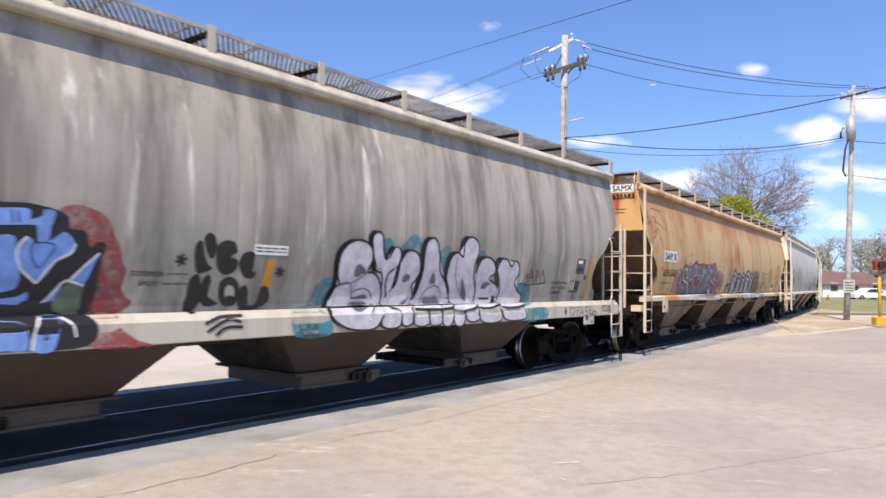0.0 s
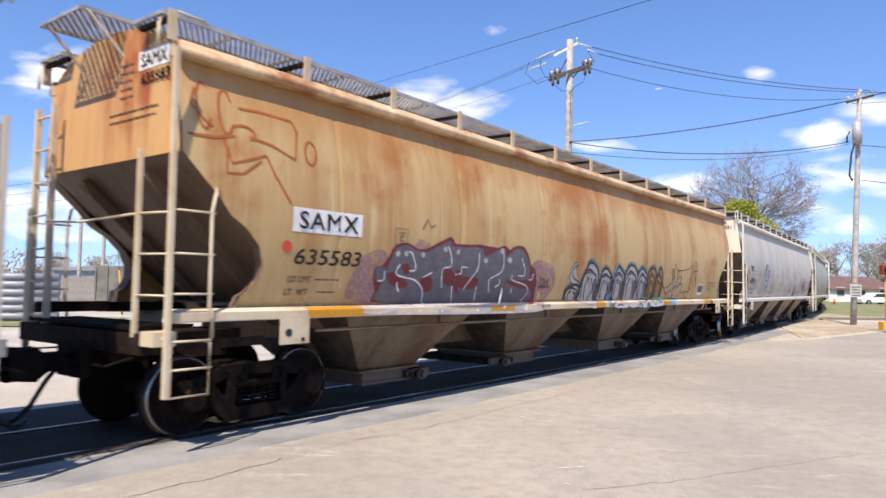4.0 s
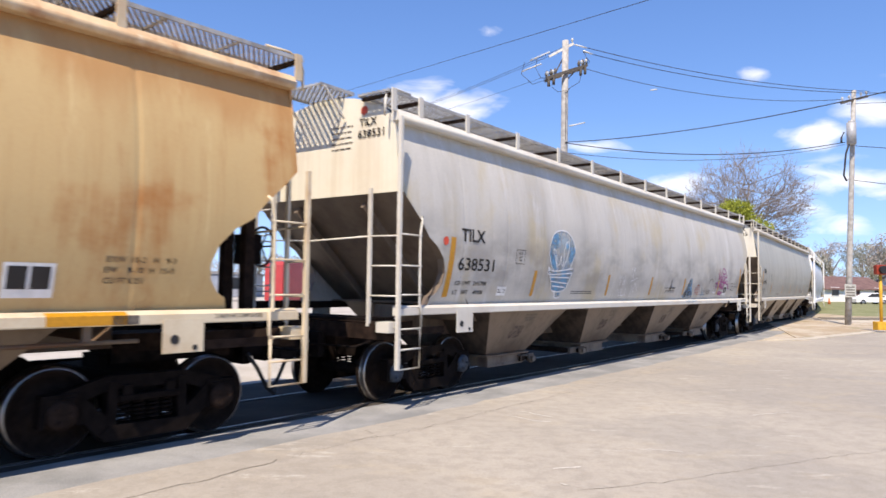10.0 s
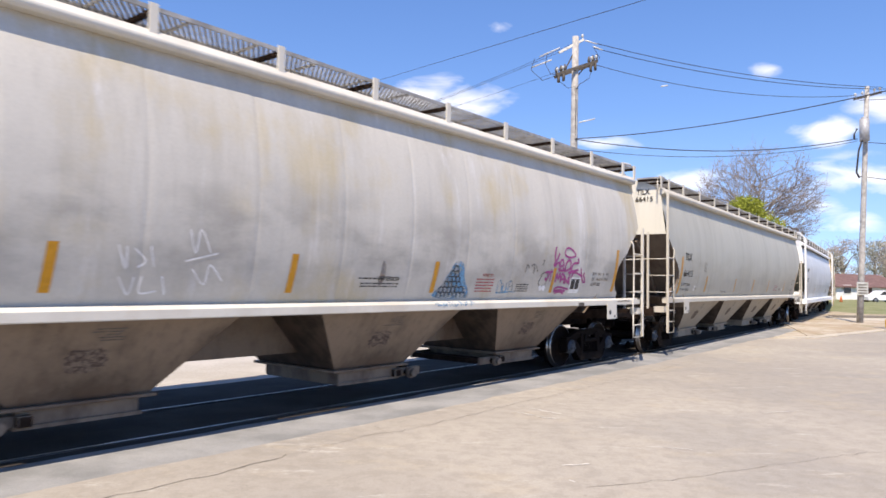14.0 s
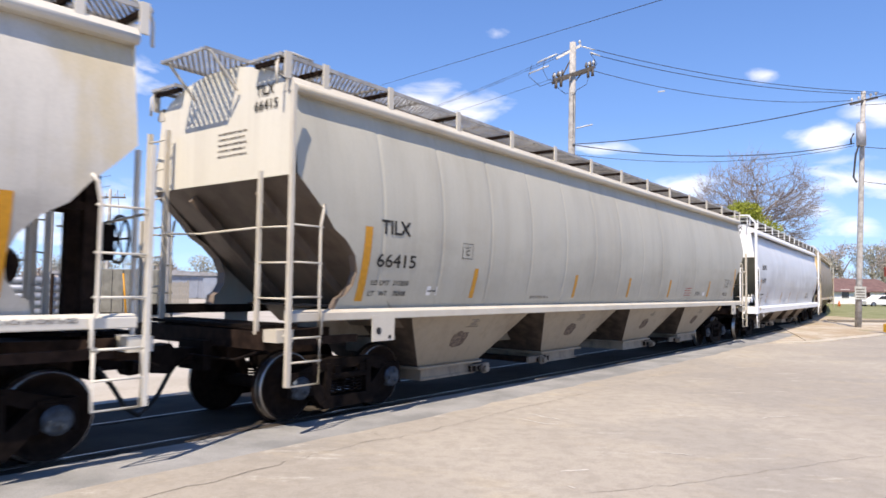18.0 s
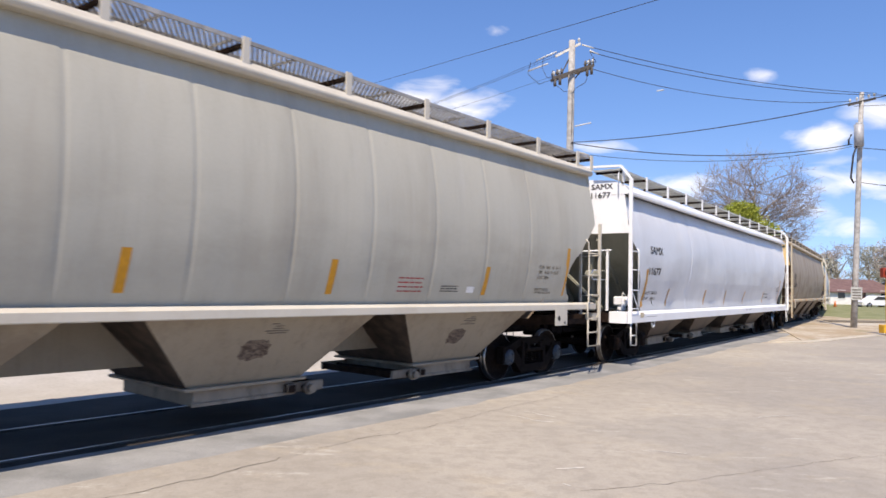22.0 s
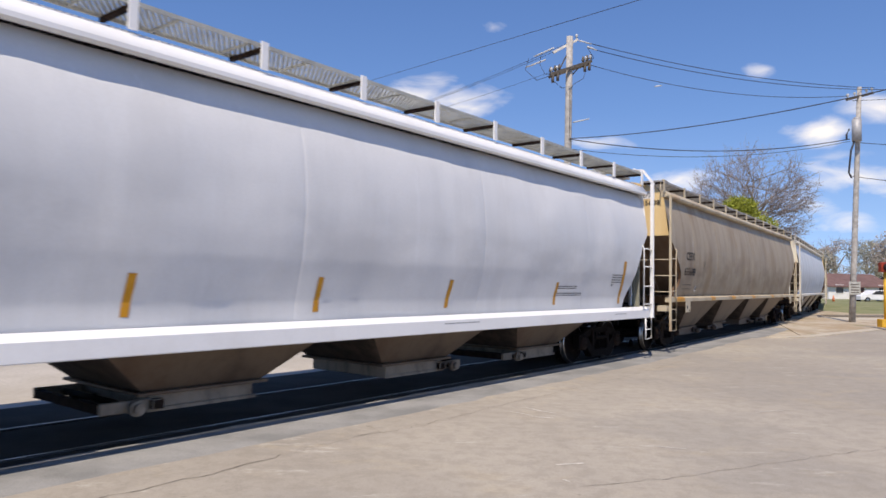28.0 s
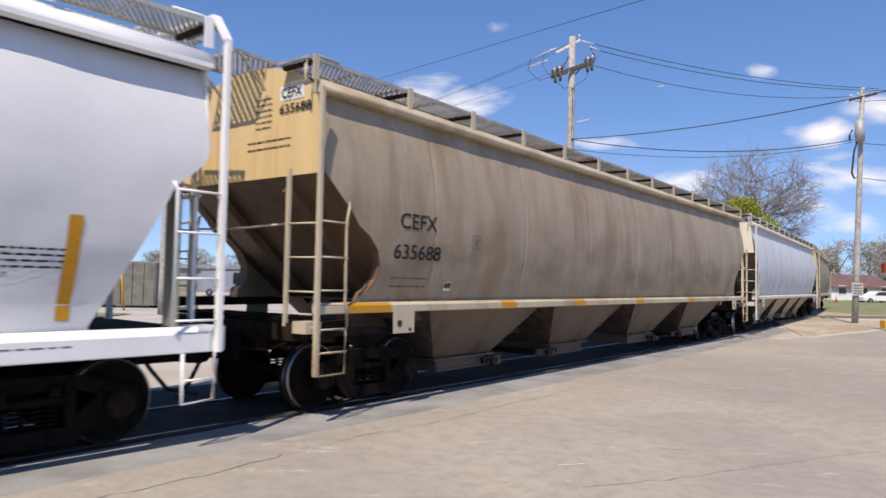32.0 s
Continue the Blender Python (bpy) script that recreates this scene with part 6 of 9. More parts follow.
paint(c, "spray_cloud", [(7.52, 2.05), (7.81, 2.3), (8.41, 2.19), (8.6, 1.87), (8.36, 1.56), (7.65, 1.48)], SOFT["pink"], 0.003, "faded pink sprayed cloud")
paint(c, "spray_cloud", [(3.37, 1.8), (3.35, 2.02), (3.61, 2.05), (3.62, 2.18), (3.67, 2.3), (3.8, 2.38), (4, 2.4), (4.21, 2.33), (4.28, 2.3), (4.75, 2.45), (4.99, 2.55), (5.1, 2.52), (5.23, 2.44), (5.92, 2.48), (6, 2.34), (6.62, 2.51), (6.71, 2.38), (6.91, 2.5), (7.24, 2.52), (7.48, 2.33), (7.58, 2.14), (7.74, 2.13), (7.91, 1.81), (7.76, 1.76), (7.61, 1.47), (3.66, 1.52), (3.63, 1.67), (3.5, 1.67)], spray["maroon"], 0.005, "dark red graffiti piece")
paint(c, "piece_letter", [(3.71, 1.52), (3.67, 1.81), (3.65, 2.09), (3.71, 2.27), (3.84, 2.34), (4.04, 2.36), (4.27, 2.26), (4.76, 2.4), (5, 2.49), (5.16, 2.39), (5.87, 2.43), (6, 2.29), (6.54, 2.44), (6.7, 2.31), (6.91, 2.44), (7.18, 2.46), (7.42, 2.28), (7.62, 1.86), (7.45, 1.47)], spray["grey"], 0.007, "grey block letters with white highlights")
paint(c, "piece_letter", [(3.37, 2.01), (3.57, 2.02), (3.58, 1.86), (3.41, 1.85)], spray["grey"], 0.007)
paint(c, "piece_fill", [(3.63, 1.96), (3.87, 1.94), (4.09, 1.81), (4.06, 1.74), (3.81, 1.77), (3.66, 1.84)], spray["maroon"], 0.0085)
paint(c, "piece_fill", [(3.89, 2.06), (4.03, 2.1), (4.1, 2), (4.01, 1.94)], spray["maroon"], 0.0085)
paint(c, "piece_fill", [(4.38, 1.88), (4.6, 1.93), (4.7, 1.74), (4.53, 1.68), (4.4, 1.78)], spray["maroon"], 0.0085)
paint(c, "piece_fill", [(4.88, 2.02), (5.06, 2.06), (5.31, 1.95), (5.88, 1.92), (5.84, 1.75), (5.49, 1.75), (4.99, 1.82)], spray["maroon"], 0.0085)
paint(c, "piece_fill", [(6.81, 1.89), (7.6, 1.91), (7.68, 1.78), (7.4, 1.76), (7.02, 1.8)], spray["maroon"], 0.0085)
paint(c, "sill_piece", [(3.36, 1.5), (7.61, 1.48), (7.57, 1.32), (3.36, 1.38)], spray["ash"], 0.004)
lines(c, "highlight", [[(3.86, 2.08), (3.8, 1.99), (3.87, 1.92), (4.22, 1.87), (4.4, 1.78), (4.49, 1.67), (4.51, 1.51)],
          [(4.02, 2.28), (4.1, 2.25), (4.19, 2.11), (4.21, 2.01), (4.09, 2)],
          [(3.87, 1.83), (3.87, 1.77), (3.94, 1.69)],
          [(4.42, 1.91), (4.63, 1.99)],
          [(4.96, 2.41), (5.04, 2.3), (5.09, 2.1), (4.88, 2.04), (4.94, 1.76)],
          [(5.24, 1.97), (5.38, 1.99), (5.39, 2.09), (5.54, 2.09)],
          [(5.82, 2.34), (5.84, 2.09), (5.69, 1.92), (5.53, 1.73)],
          [(5.21, 1.79), (5.28, 1.52)],
          [(5.89, 1.79), (5.91, 1.54)],
          [(6.58, 2.38), (6.61, 2.07), (6.29, 1.93), (6.24, 1.84), (6.31, 1.68)],
          [(6.56, 1.92), (6.58, 1.83), (6.46, 1.78)],
          [(6.7, 1.76), (6.53, 1.5)]], 0.022, spray["white"], 0.011)
lines(c, "highlight", [[(6.95, 2.01), (6.95, 1.92), (7.12, 1.88), (7.5, 1.81), (7.61, 1.67), (7.36, 1.5)],
          [(7.2, 2.3), (7.33, 2.14), (7.36, 2), (7.15, 1.99)],
          [(6.99, 1.76), (7.03, 1.67)],
          [(3.55, 1.98), (3.56, 1.86), (3.44, 1.84)],
          [(7.69, 2.05), (7.68, 1.94), (7.56, 1.92)],
          [(4.33, 1.48), (4.27, 1.39)],
          [(5.14, 1.49), (4.77, 1.39)],
          [(5.76, 1.48), (5.78, 1.38)],
          [(6.65, 1.46), (6.55, 1.4)],
          [(7.4, 1.47), (7.33, 1.36)]], 0.022, spray["white"], 0.011)
paint(c, "highlight", [(3.92, 2.24), (3.97, 2.29), (4.02, 2.25), (3.98, 2.2)], spray["ash"], 0.0095)
paint(c, "highlight", [(4.3, 2.24), (4.35, 2.29), (4.4, 2.24), (4.36, 2.2)], spray["ash"], 0.0095)
paint(c, "highlight", [(4.84, 2.35), (4.89, 2.4), (4.96, 2.36), (4.91, 2.31)], spray["ash"], 0.0095)
paint(c, "highlight", [(5.19, 2.32), (5.25, 2.37), (5.31, 2.33), (5.26, 2.28)], spray["ash"], 0.0095)
paint(c, "highlight", [(5.97, 2.22), (6.03, 2.27), (6.1, 2.23), (6.05, 2.17)], spray["ash"], 0.0095)
paint(c, "highlight", [(6.47, 2.4), (6.54, 2.46), (6.62, 2.41), (6.55, 2.35)], spray["ash"], 0.0095)
paint(c, "highlight", [(6.73, 2.25), (6.8, 2.31), (6.88, 2.26), (6.82, 2.2)], spray["ash"], 0.0095)
paint(c, "highlight", [(3.75, 2.23), (3.79, 2.28), (3.84, 2.24), (3.8, 2.19)], spray["ash"], 0.0095)
lines(c, "tag", [[(7.97, 1.99), (8.07, 1.9), (7.99, 1.77)],
          [(8.04, 1.92), (8.14, 1.95), (8.16, 1.78), (8.07, 1.85)],
          [(8.2, 1.95), (8.21, 1.75)],
          [(8.25, 1.88), (8.33, 1.95), (8.29, 1.86), (8.4, 1.78)],
          [(7.96, 1.79), (8.36, 1.8)],
          [(7.94, 1.42), (8, 1.46), (7.96, 1.4)],
          [(8.05, 1.41), (8.07, 1.47), (8.12, 1.42)],
          [(8.18, 1.46), (8.21, 1.41), (8.25, 1.47)]], 0.022, M["ink"], 0.005)
lines(c, "spray_edge", [[(9.11, 1.72), (9.24, 1.82), (9.46, 1.88), (9.66, 1.84), (9.76, 1.69)]], 0.12, SOFT["cyan"], 0.004)
paint(c, "oval", [(9.12, 1.53), (9.11, 1.69), (9.24, 1.79), (9.47, 1.85), (9.67, 1.81), (9.77, 1.66), (9.66, 1.5)], spray["ash"], 0.007, "pale sprayed oval with black outline")
lines(c, "oval_outline", [[(9.12, 1.53), (9.11, 1.69), (9.24, 1.79), (9.47, 1.85), (9.67, 1.81), (9.77, 1.66), (9.66, 1.5)]], 0.06, M["black"], 0.0105)
lines(c, "oval_line", [[(9.19, 1.53), (9.15, 1.66), (9.21, 1.77)],
          [(9.72, 1.53), (9.72, 1.66), (9.6, 1.76)],
          [(9.31, 1.52), (9.26, 1.63), (9.33, 1.72), (9.38, 1.67)],
          [(9.54, 1.51), (9.58, 1.62), (9.46, 1.71)],
          [(9.19, 1.74), (9.35, 1.79), (9.61, 1.74)]], 0.036, M["ink"], 0.0115)
paint(c, "oval_shade", [(9.56, 1.69), (9.71, 1.68), (9.73, 1.53), (9.65, 1.52)], spray["grey"], 0.0095)
paint(c, "oval_shade", [(9.23, 1.74), (9.38, 1.8), (9.59, 1.74), (9.39, 1.75)], spray["grey"], 0.0095)
lines(c, "spray_edge", [[(9.75, 1.83), (9.78, 1.97), (9.88, 2.15), (9.98, 2.33), (10.16, 2.37), (10.41, 2.28), (10.53, 2.14), (10.59, 1.92)]], 0.12, SOFT["cyan"], 0.004)
paint(c, "oval", [(9.65, 1.49), (9.75, 1.8), (9.78, 1.93), (9.88, 2.11), (9.99, 2.29), (10.16, 2.34), (10.41, 2.24), (10.53, 2.1), (10.6, 1.88), (10.46, 1.48)], spray["ash"], 0.008, "pale sprayed oval with black outline")
lines(c, "oval_outline", [[(9.65, 1.49), (9.75, 1.8), (9.78, 1.93), (9.88, 2.11), (9.99, 2.29), (10.16, 2.34), (10.41, 2.24), (10.53, 2.1), (10.6, 1.88), (10.46, 1.48)]], 0.06, M["black"], 0.0105)
lines(c, "oval_line", [[(9.89, 1.55), (9.8, 1.86), (9.86, 2.14)],
          [(10.58, 1.54), (10.53, 1.87), (10.36, 2.13)],
          [(10.06, 1.52), (9.95, 1.8), (10.02, 2.02), (10.1, 1.91)],
          [(10.18, 1.5), (10.36, 1.77), (10.18, 2)],
          [(9.84, 2.07), (10.03, 2.19), (10.37, 2.07)]], 0.036, M["ink"], 0.0115)
paint(c, "oval_shade", [(10.32, 1.96), (10.51, 1.92), (10.59, 1.56), (10.49, 1.53)], spray["grey"], 0.0095)
paint(c, "oval_shade", [(9.88, 2.07), (10.08, 2.21), (10.35, 2.09), (10.09, 2.1)], spray["grey"], 0.0095)
lines(c, "spray_edge", [[(10.7, 1.68), (10.71, 1.95), (10.72, 2.16), (10.8, 2.24), (10.96, 2.25), (11.1, 2.18), (11.22, 2.08), (11.33, 1.94), (11.33, 1.77), (11.2, 1.68)]], 0.12, SOFT["cyan"], 0.004)
paint(c, "oval", [(10.65, 1.52), (10.7, 1.66), (10.71, 1.92), (10.72, 2.13), (10.81, 2.22), (10.96, 2.23), (11.1, 2.15), (11.23, 2.05), (11.33, 1.91), (11.33, 1.74), (11.2, 1.66), (11.12, 1.52)], spray["ash"], 0.007, "pale sprayed oval with black outline")
lines(c, "oval_outline", [[(10.65, 1.52), (10.7, 1.66), (10.71, 1.92), (10.72, 2.13), (10.81, 2.22), (10.96, 2.23), (11.1, 2.15), (11.23, 2.05), (11.33, 1.91), (11.33, 1.74), (11.2, 1.66), (11.12, 1.52)]], 0.06, M["black"], 0.0105)
lines(c, "oval_line", [[(10.72, 1.58), (10.67, 1.83), (10.74, 2.06)],
          [(11.29, 1.57), (11.29, 1.85), (11.15, 2.06)],
          [(10.86, 1.56), (10.79, 1.79), (10.86, 1.97), (10.92, 1.87)],
          [(11.1, 1.54), (11.13, 1.76), (11, 1.95)],
          [(10.72, 2.01), (10.88, 2.11), (11.16, 2.01)]], 0.036, M["ink"], 0.0115)
paint(c, "oval_shade", [(11.11, 1.91), (11.27, 1.88), (11.31, 1.59), (11.22, 1.57)], spray["grey"], 0.0095)
paint(c, "oval_shade", [(10.75, 2.01), (10.92, 2.13), (11.14, 2.02), (10.93, 2.04)], spray["grey"], 0.0095)
lines(c, "spray_edge", [[(11.38, 1.91), (11.42, 2.14), (11.58, 2.32), (11.74, 2.25), (11.91, 2.17), (12, 1.93), (12.01, 1.69)]], 0.12, SOFT["cyan"], 0.004)
paint(c, "oval", [(11.43, 1.51), (11.38, 1.89), (11.42, 2.12), (11.58, 2.29), (11.75, 2.22), (11.92, 2.14), (12.01, 1.9), (12.01, 1.66), (11.88, 1.5)], spray["ash"], 0.008, "pale sprayed oval with black outline")
lines(c, "oval_outline", [[(11.43, 1.51), (11.38, 1.89), (11.42, 2.12), (11.58, 2.29), (11.75, 2.22), (11.92, 2.14), (12.01, 1.9), (12.01, 1.66), (11.88, 1.5)]], 0.06, M["black"], 0.0105)
lines(c, "oval_line", [[(11.5, 1.57), (11.43, 1.85), (11.48, 2.11)],
          [(11.99, 1.56), (11.96, 1.87), (11.84, 2.1)],
          [(11.61, 1.54), (11.54, 1.8), (11.59, 2.01), (11.65, 1.9)],
          [(11.82, 1.52), (11.84, 1.77), (11.71, 1.98)],
          [(11.46, 2.05), (11.6, 2.16), (11.85, 2.05)]], 0.036, M["ink"], 0.0115)
paint(c, "oval_shade", [(11.81, 1.94), (11.95, 1.91), (12, 1.58), (11.92, 1.55)], spray["grey"], 0.0095)
paint(c, "oval_shade", [(11.49, 2.05), (11.63, 2.18), (11.83, 2.06), (11.65, 2.08)], spray["grey"], 0.0095)
lines(c, "spray_edge", [[(12.04, 1.81), (12.02, 2.12), (12.1, 2.27), (12.3, 2.38), (12.56, 2.33), (12.75, 2.15), (12.81, 1.82)]], 0.12, SOFT["cyan"], 0.004)
paint(c, "oval", [(12.11, 1.53), (12.04, 1.78), (12.02, 2.09), (12.11, 2.24), (12.3, 2.35), (12.56, 2.3), (12.76, 2.12), (12.82, 1.79), (12.69, 1.5)], spray["ash"], 0.007, "pale sprayed oval with black outline")
lines(c, "oval_outline", [[(12.11, 1.53), (12.04, 1.78), (12.02, 2.09), (12.11, 2.24), (12.3, 2.35), (12.56, 2.3), (12.76, 2.12), (12.82, 1.79), (12.69, 1.5)]], 0.06, M["black"], 0.0105)
lines(c, "oval_line", [[(12.17, 1.58), (12.09, 1.88), (12.15, 2.16)],
          [(12.77, 1.57), (12.74, 1.9), (12.59, 2.15)],
          [(12.31, 1.55), (12.22, 1.83), (12.29, 2.05), (12.35, 1.93)],
          [(12.57, 1.53), (12.58, 1.8), (12.43, 2.02)],
          [(12.13, 2.09), (12.3, 2.22), (12.6, 2.09)]], 0.036, M["ink"], 0.0115)
paint(c, "oval_shade", [(12.55, 1.98), (12.72, 1.94), (12.78, 1.59), (12.69, 1.57)], spray["grey"], 0.0095)
paint(c, "oval_shade", [(12.17, 2.09), (12.34, 2.23), (12.58, 2.11), (12.35, 2.13)], spray["grey"], 0.0095)
lines(c, "spray_edge", [[(12.78, 2.12), (12.88, 2.26), (13.03, 2.33), (13.25, 2.24), (13.4, 2.15), (13.47, 1.9), (13.51, 1.62), (13.45, 1.53)]], 0.12, SOFT["cyan"], 0.004)
paint(c, "oval", [(12.84, 1.79), (12.78, 2.09), (12.88, 2.22), (13.04, 2.3), (13.26, 2.21), (13.4, 2.11), (13.47, 1.87), (13.52, 1.59), (13.3, 1.5), (12.78, 1.5)], spray["ash"], 0.008, "pale sprayed oval with black outline")
lines(c, "oval_outline", [[(12.84, 1.79), (12.78, 2.09), (12.88, 2.22), (13.04, 2.3), (13.26, 2.21), (13.4, 2.11), (13.47, 1.87), (13.52, 1.59), (13.3, 1.5), (12.78, 1.5)]], 0.06, M["black"], 0.0105)
lines(c, "oval_line", [[(12.97, 1.56), (12.89, 1.86), (12.93, 2.12)],
          [(13.47, 1.56), (13.43, 1.87), (13.29, 2.11)],
          [(13.09, 1.54), (13, 1.8), (13.05, 2.01), (13.11, 1.9)],
          [(13.31, 1.52), (13.31, 1.78), (13.17, 1.98)],
          [(12.91, 2.06), (13.05, 2.17), (13.3, 2.05)]], 0.036, M["ink"], 0.0115)
paint(c, "oval_shade", [(13.27, 1.95), (13.41, 1.91), (13.48, 1.58), (13.4, 1.55)], spray["grey"], 0.0095)
paint(c, "oval_shade", [(12.94, 2.06), (13.08, 2.19), (13.29, 2.07), (13.1, 2.09)], spray["grey"], 0.0095)
lines(c, "spray_edge", [[(13.48, 2.19), (13.6, 2.31), (13.78, 2.36), (13.96, 2.28), (14.05, 1.99), (14.05, 1.69), (13.97, 1.53)]], 0.12, SOFT["cyan"], 0.004)
paint(c, "oval", [(13.53, 1.8), (13.48, 2.15), (13.6, 2.28), (13.78, 2.32), (13.96, 2.25), (14.05, 1.95), (14.06, 1.66), (13.81, 1.5), (13.51, 1.5)], spray["tan"], 0.007, "pale sprayed oval with black outline")
lines(c, "oval_outline", [[(13.53, 1.8), (13.48, 2.15), (13.6, 2.28), (13.78, 2.32), (13.96, 2.25), (14.05, 1.95), (14.06, 1.66), (13.81, 1.5), (13.51, 1.5)]], 0.06, M["black"], 0.0105)
lines(c, "oval_line", [[(13.65, 1.56), (13.57, 1.87), (13.59, 2.13)],
          [(14.09, 1.56), (14.03, 1.87), (13.9, 2.12)],
          [(13.76, 1.54), (13.67, 1.81), (13.7, 2.02), (13.75, 1.91)],
          [(13.95, 1.52), (13.93, 1.78), (13.8, 1.99)],
          [(13.58, 2.07), (13.7, 2.19), (13.92, 2.06)]], 0.036, M["ink"], 0.0115)
paint(c, "oval_shade", [(13.89, 1.96), (14.02, 1.92), (14.09, 1.58), (14.03, 1.55)], spray["rust"], 0.0095)
paint(c, "oval_shade", [(13.61, 2.07), (13.72, 2.2), (13.9, 2.08), (13.74, 2.1)], spray["rust"], 0.0095)
lines(c, "spray_edge", [[(14.17, 2.29), (14.32, 2.36), (14.47, 2.23), (14.57, 1.93), (14.56, 1.7), (14.51, 1.53), (14.2, 1.53), (14.06, 1.69)]], 0.12, SOFT["cyan"], 0.004)
paint(c, "oval", [(14.05, 2.1), (14.18, 2.26), (14.32, 2.32), (14.48, 2.2), (14.58, 1.89), (14.57, 1.66), (14.33, 1.49), (14.03, 1.5), (14.07, 1.66), (14.07, 1.88)], spray["tan"], 0.008, "pale sprayed oval with black outline")
lines(c, "oval_outline", [[(14.05, 2.1), (14.18, 2.26), (14.32, 2.32), (14.48, 2.2), (14.58, 1.89), (14.57, 1.66), (14.33, 1.49), (14.03, 1.5), (14.07, 1.66), (14.07, 1.88)]], 0.06, M["black"], 0.0105)
lines(c, "oval_line", [[(14.17, 1.56), (14.07, 1.86), (14.09, 2.13)],
          [(14.61, 1.55), (14.55, 1.87), (14.41, 2.12)],
          [(14.28, 1.53), (14.17, 1.81), (14.2, 2.02), (14.26, 1.91)],
          [(14.47, 1.51), (14.45, 1.78), (14.31, 1.99)],
          [(14.08, 2.07), (14.2, 2.19), (14.43, 2.06)]], 0.036, M["ink"], 0.0115)
paint(c, "oval_shade", [(14.4, 1.95), (14.53, 1.91), (14.62, 1.57), (14.55, 1.55)], spray["rust"], 0.0095)
paint(c, "oval_shade", [(14.11, 2.07), (14.23, 2.2), (14.41, 2.08), (14.25, 2.1)], spray["rust"], 0.0095)
paint(c, "flame", [(9.52, 2.3), (9.32, 2.24), (9.23, 2.08), (9.25, 1.95), (9.39, 1.86), (9.6, 1.81), (9.73, 1.78), (9.64, 1.92), (9.45, 1.96), (9.33, 2.06), (9.37, 2.19)], spray["ash"], 0.009)
lines(c, "flame_edge", [[(9.52, 2.3), (9.32, 2.24), (9.23, 2.08), (9.25, 1.95), (9.39, 1.86), (9.6, 1.81)]], 0.07, SOFT["cyan"], 0.006)
lines(c, "flame_edge", [[(9.5, 2.28), (9.35, 2.2), (9.31, 2.05), (9.45, 1.96), (9.65, 1.9), (9.73, 1.78)]], 0.03, M["black"], 0.0105)
paint(c, "feather", [(11.01, 1.41), (11.14, 1.54), (11.17, 1.68), (11.28, 1.72), (11.37, 1.71), (11.38, 1.57), (11.22, 1.48), (11.11, 1.44)], spray["sky"], 0.011)
paint(c, "feather", [(11.35, 1.87), (11.35, 2.11), (11.4, 2.29), (11.49, 2.37), (11.42, 2.12), (11.41, 1.87)], spray["sky"], 0.011)
paint(c, "sill_spray", [(10.17, 1.46), (10.37, 1.48), (10.35, 1.36), (10.19, 1.36)], spray["silver"], 0.004)
paint(c, "sill_spray", [(11.34, 1.45), (11.98, 1.47), (12.12, 1.35), (11.37, 1.35)], spray["silver"], 0.004)
paint(c, "sill_spray", [(12.69, 1.43), (13.43, 1.45), (13.43, 1.33), (12.73, 1.34)], spray["silver"], 0.004)
paint(c, "sill_spray", [(13.47, 1.44), (14.59, 1.46), (14.38, 1.36), (13.61, 1.34)], spray["silver"], 0.004)
paint(c, "sill_spray", [(12.19, 1.44), (12.69, 1.45), (12.66, 1.35), (12.26, 1.34)], spray["silver"], 0.004)
paint(c, "sill_spray", [(12.77, 1.35), (12.86, 1.44), (13.01, 1.33)], SOFT["cyan"], 0.006)
paint(c, "sill_spray", [(13.26, 1.34), (13.38, 1.45), (13.5, 1.35)], SOFT["cyan"], 0.006)
paint(c, "sill_spray", [(11.01, 1.41), (11.32, 1.46), (11.28, 1.4), (11.09, 1.38)], SOFT["cyan"], 0.006)
paint(c, "sill_spray", [(14.36, 1.36), (14.59, 1.46), (14.65, 1.37)], SOFT["cyan"], 0.006)
lines(c, "sill_line", [[(11.2, 1.36), (11.34, 1.45), (11.42, 1.46)],
          [(11.98, 1.47), (12.13, 1.34)],
          [(11.46, 1.39), (11.63, 1.42), (11.79, 1.39)],
          [(12.73, 1.34), (12.85, 1.44), (13.03, 1.33)],
          [(13.26, 1.33), (13.38, 1.45), (13.52, 1.35)],
          [(13.84, 1.36), (13.96, 1.46)]], 0.026, M["black"], 0.008)
paint(c, "spray_cloud", [(15.22, 1.83), (15.36, 1.99), (15.55, 2.04), (15.74, 2.03), (15.8, 1.79), (15.68, 1.5), (15.53, 1.48), (15.53, 1.59), (15.3, 1.66)], SOFT["silver"], 0.003, "pale sprayed patch")
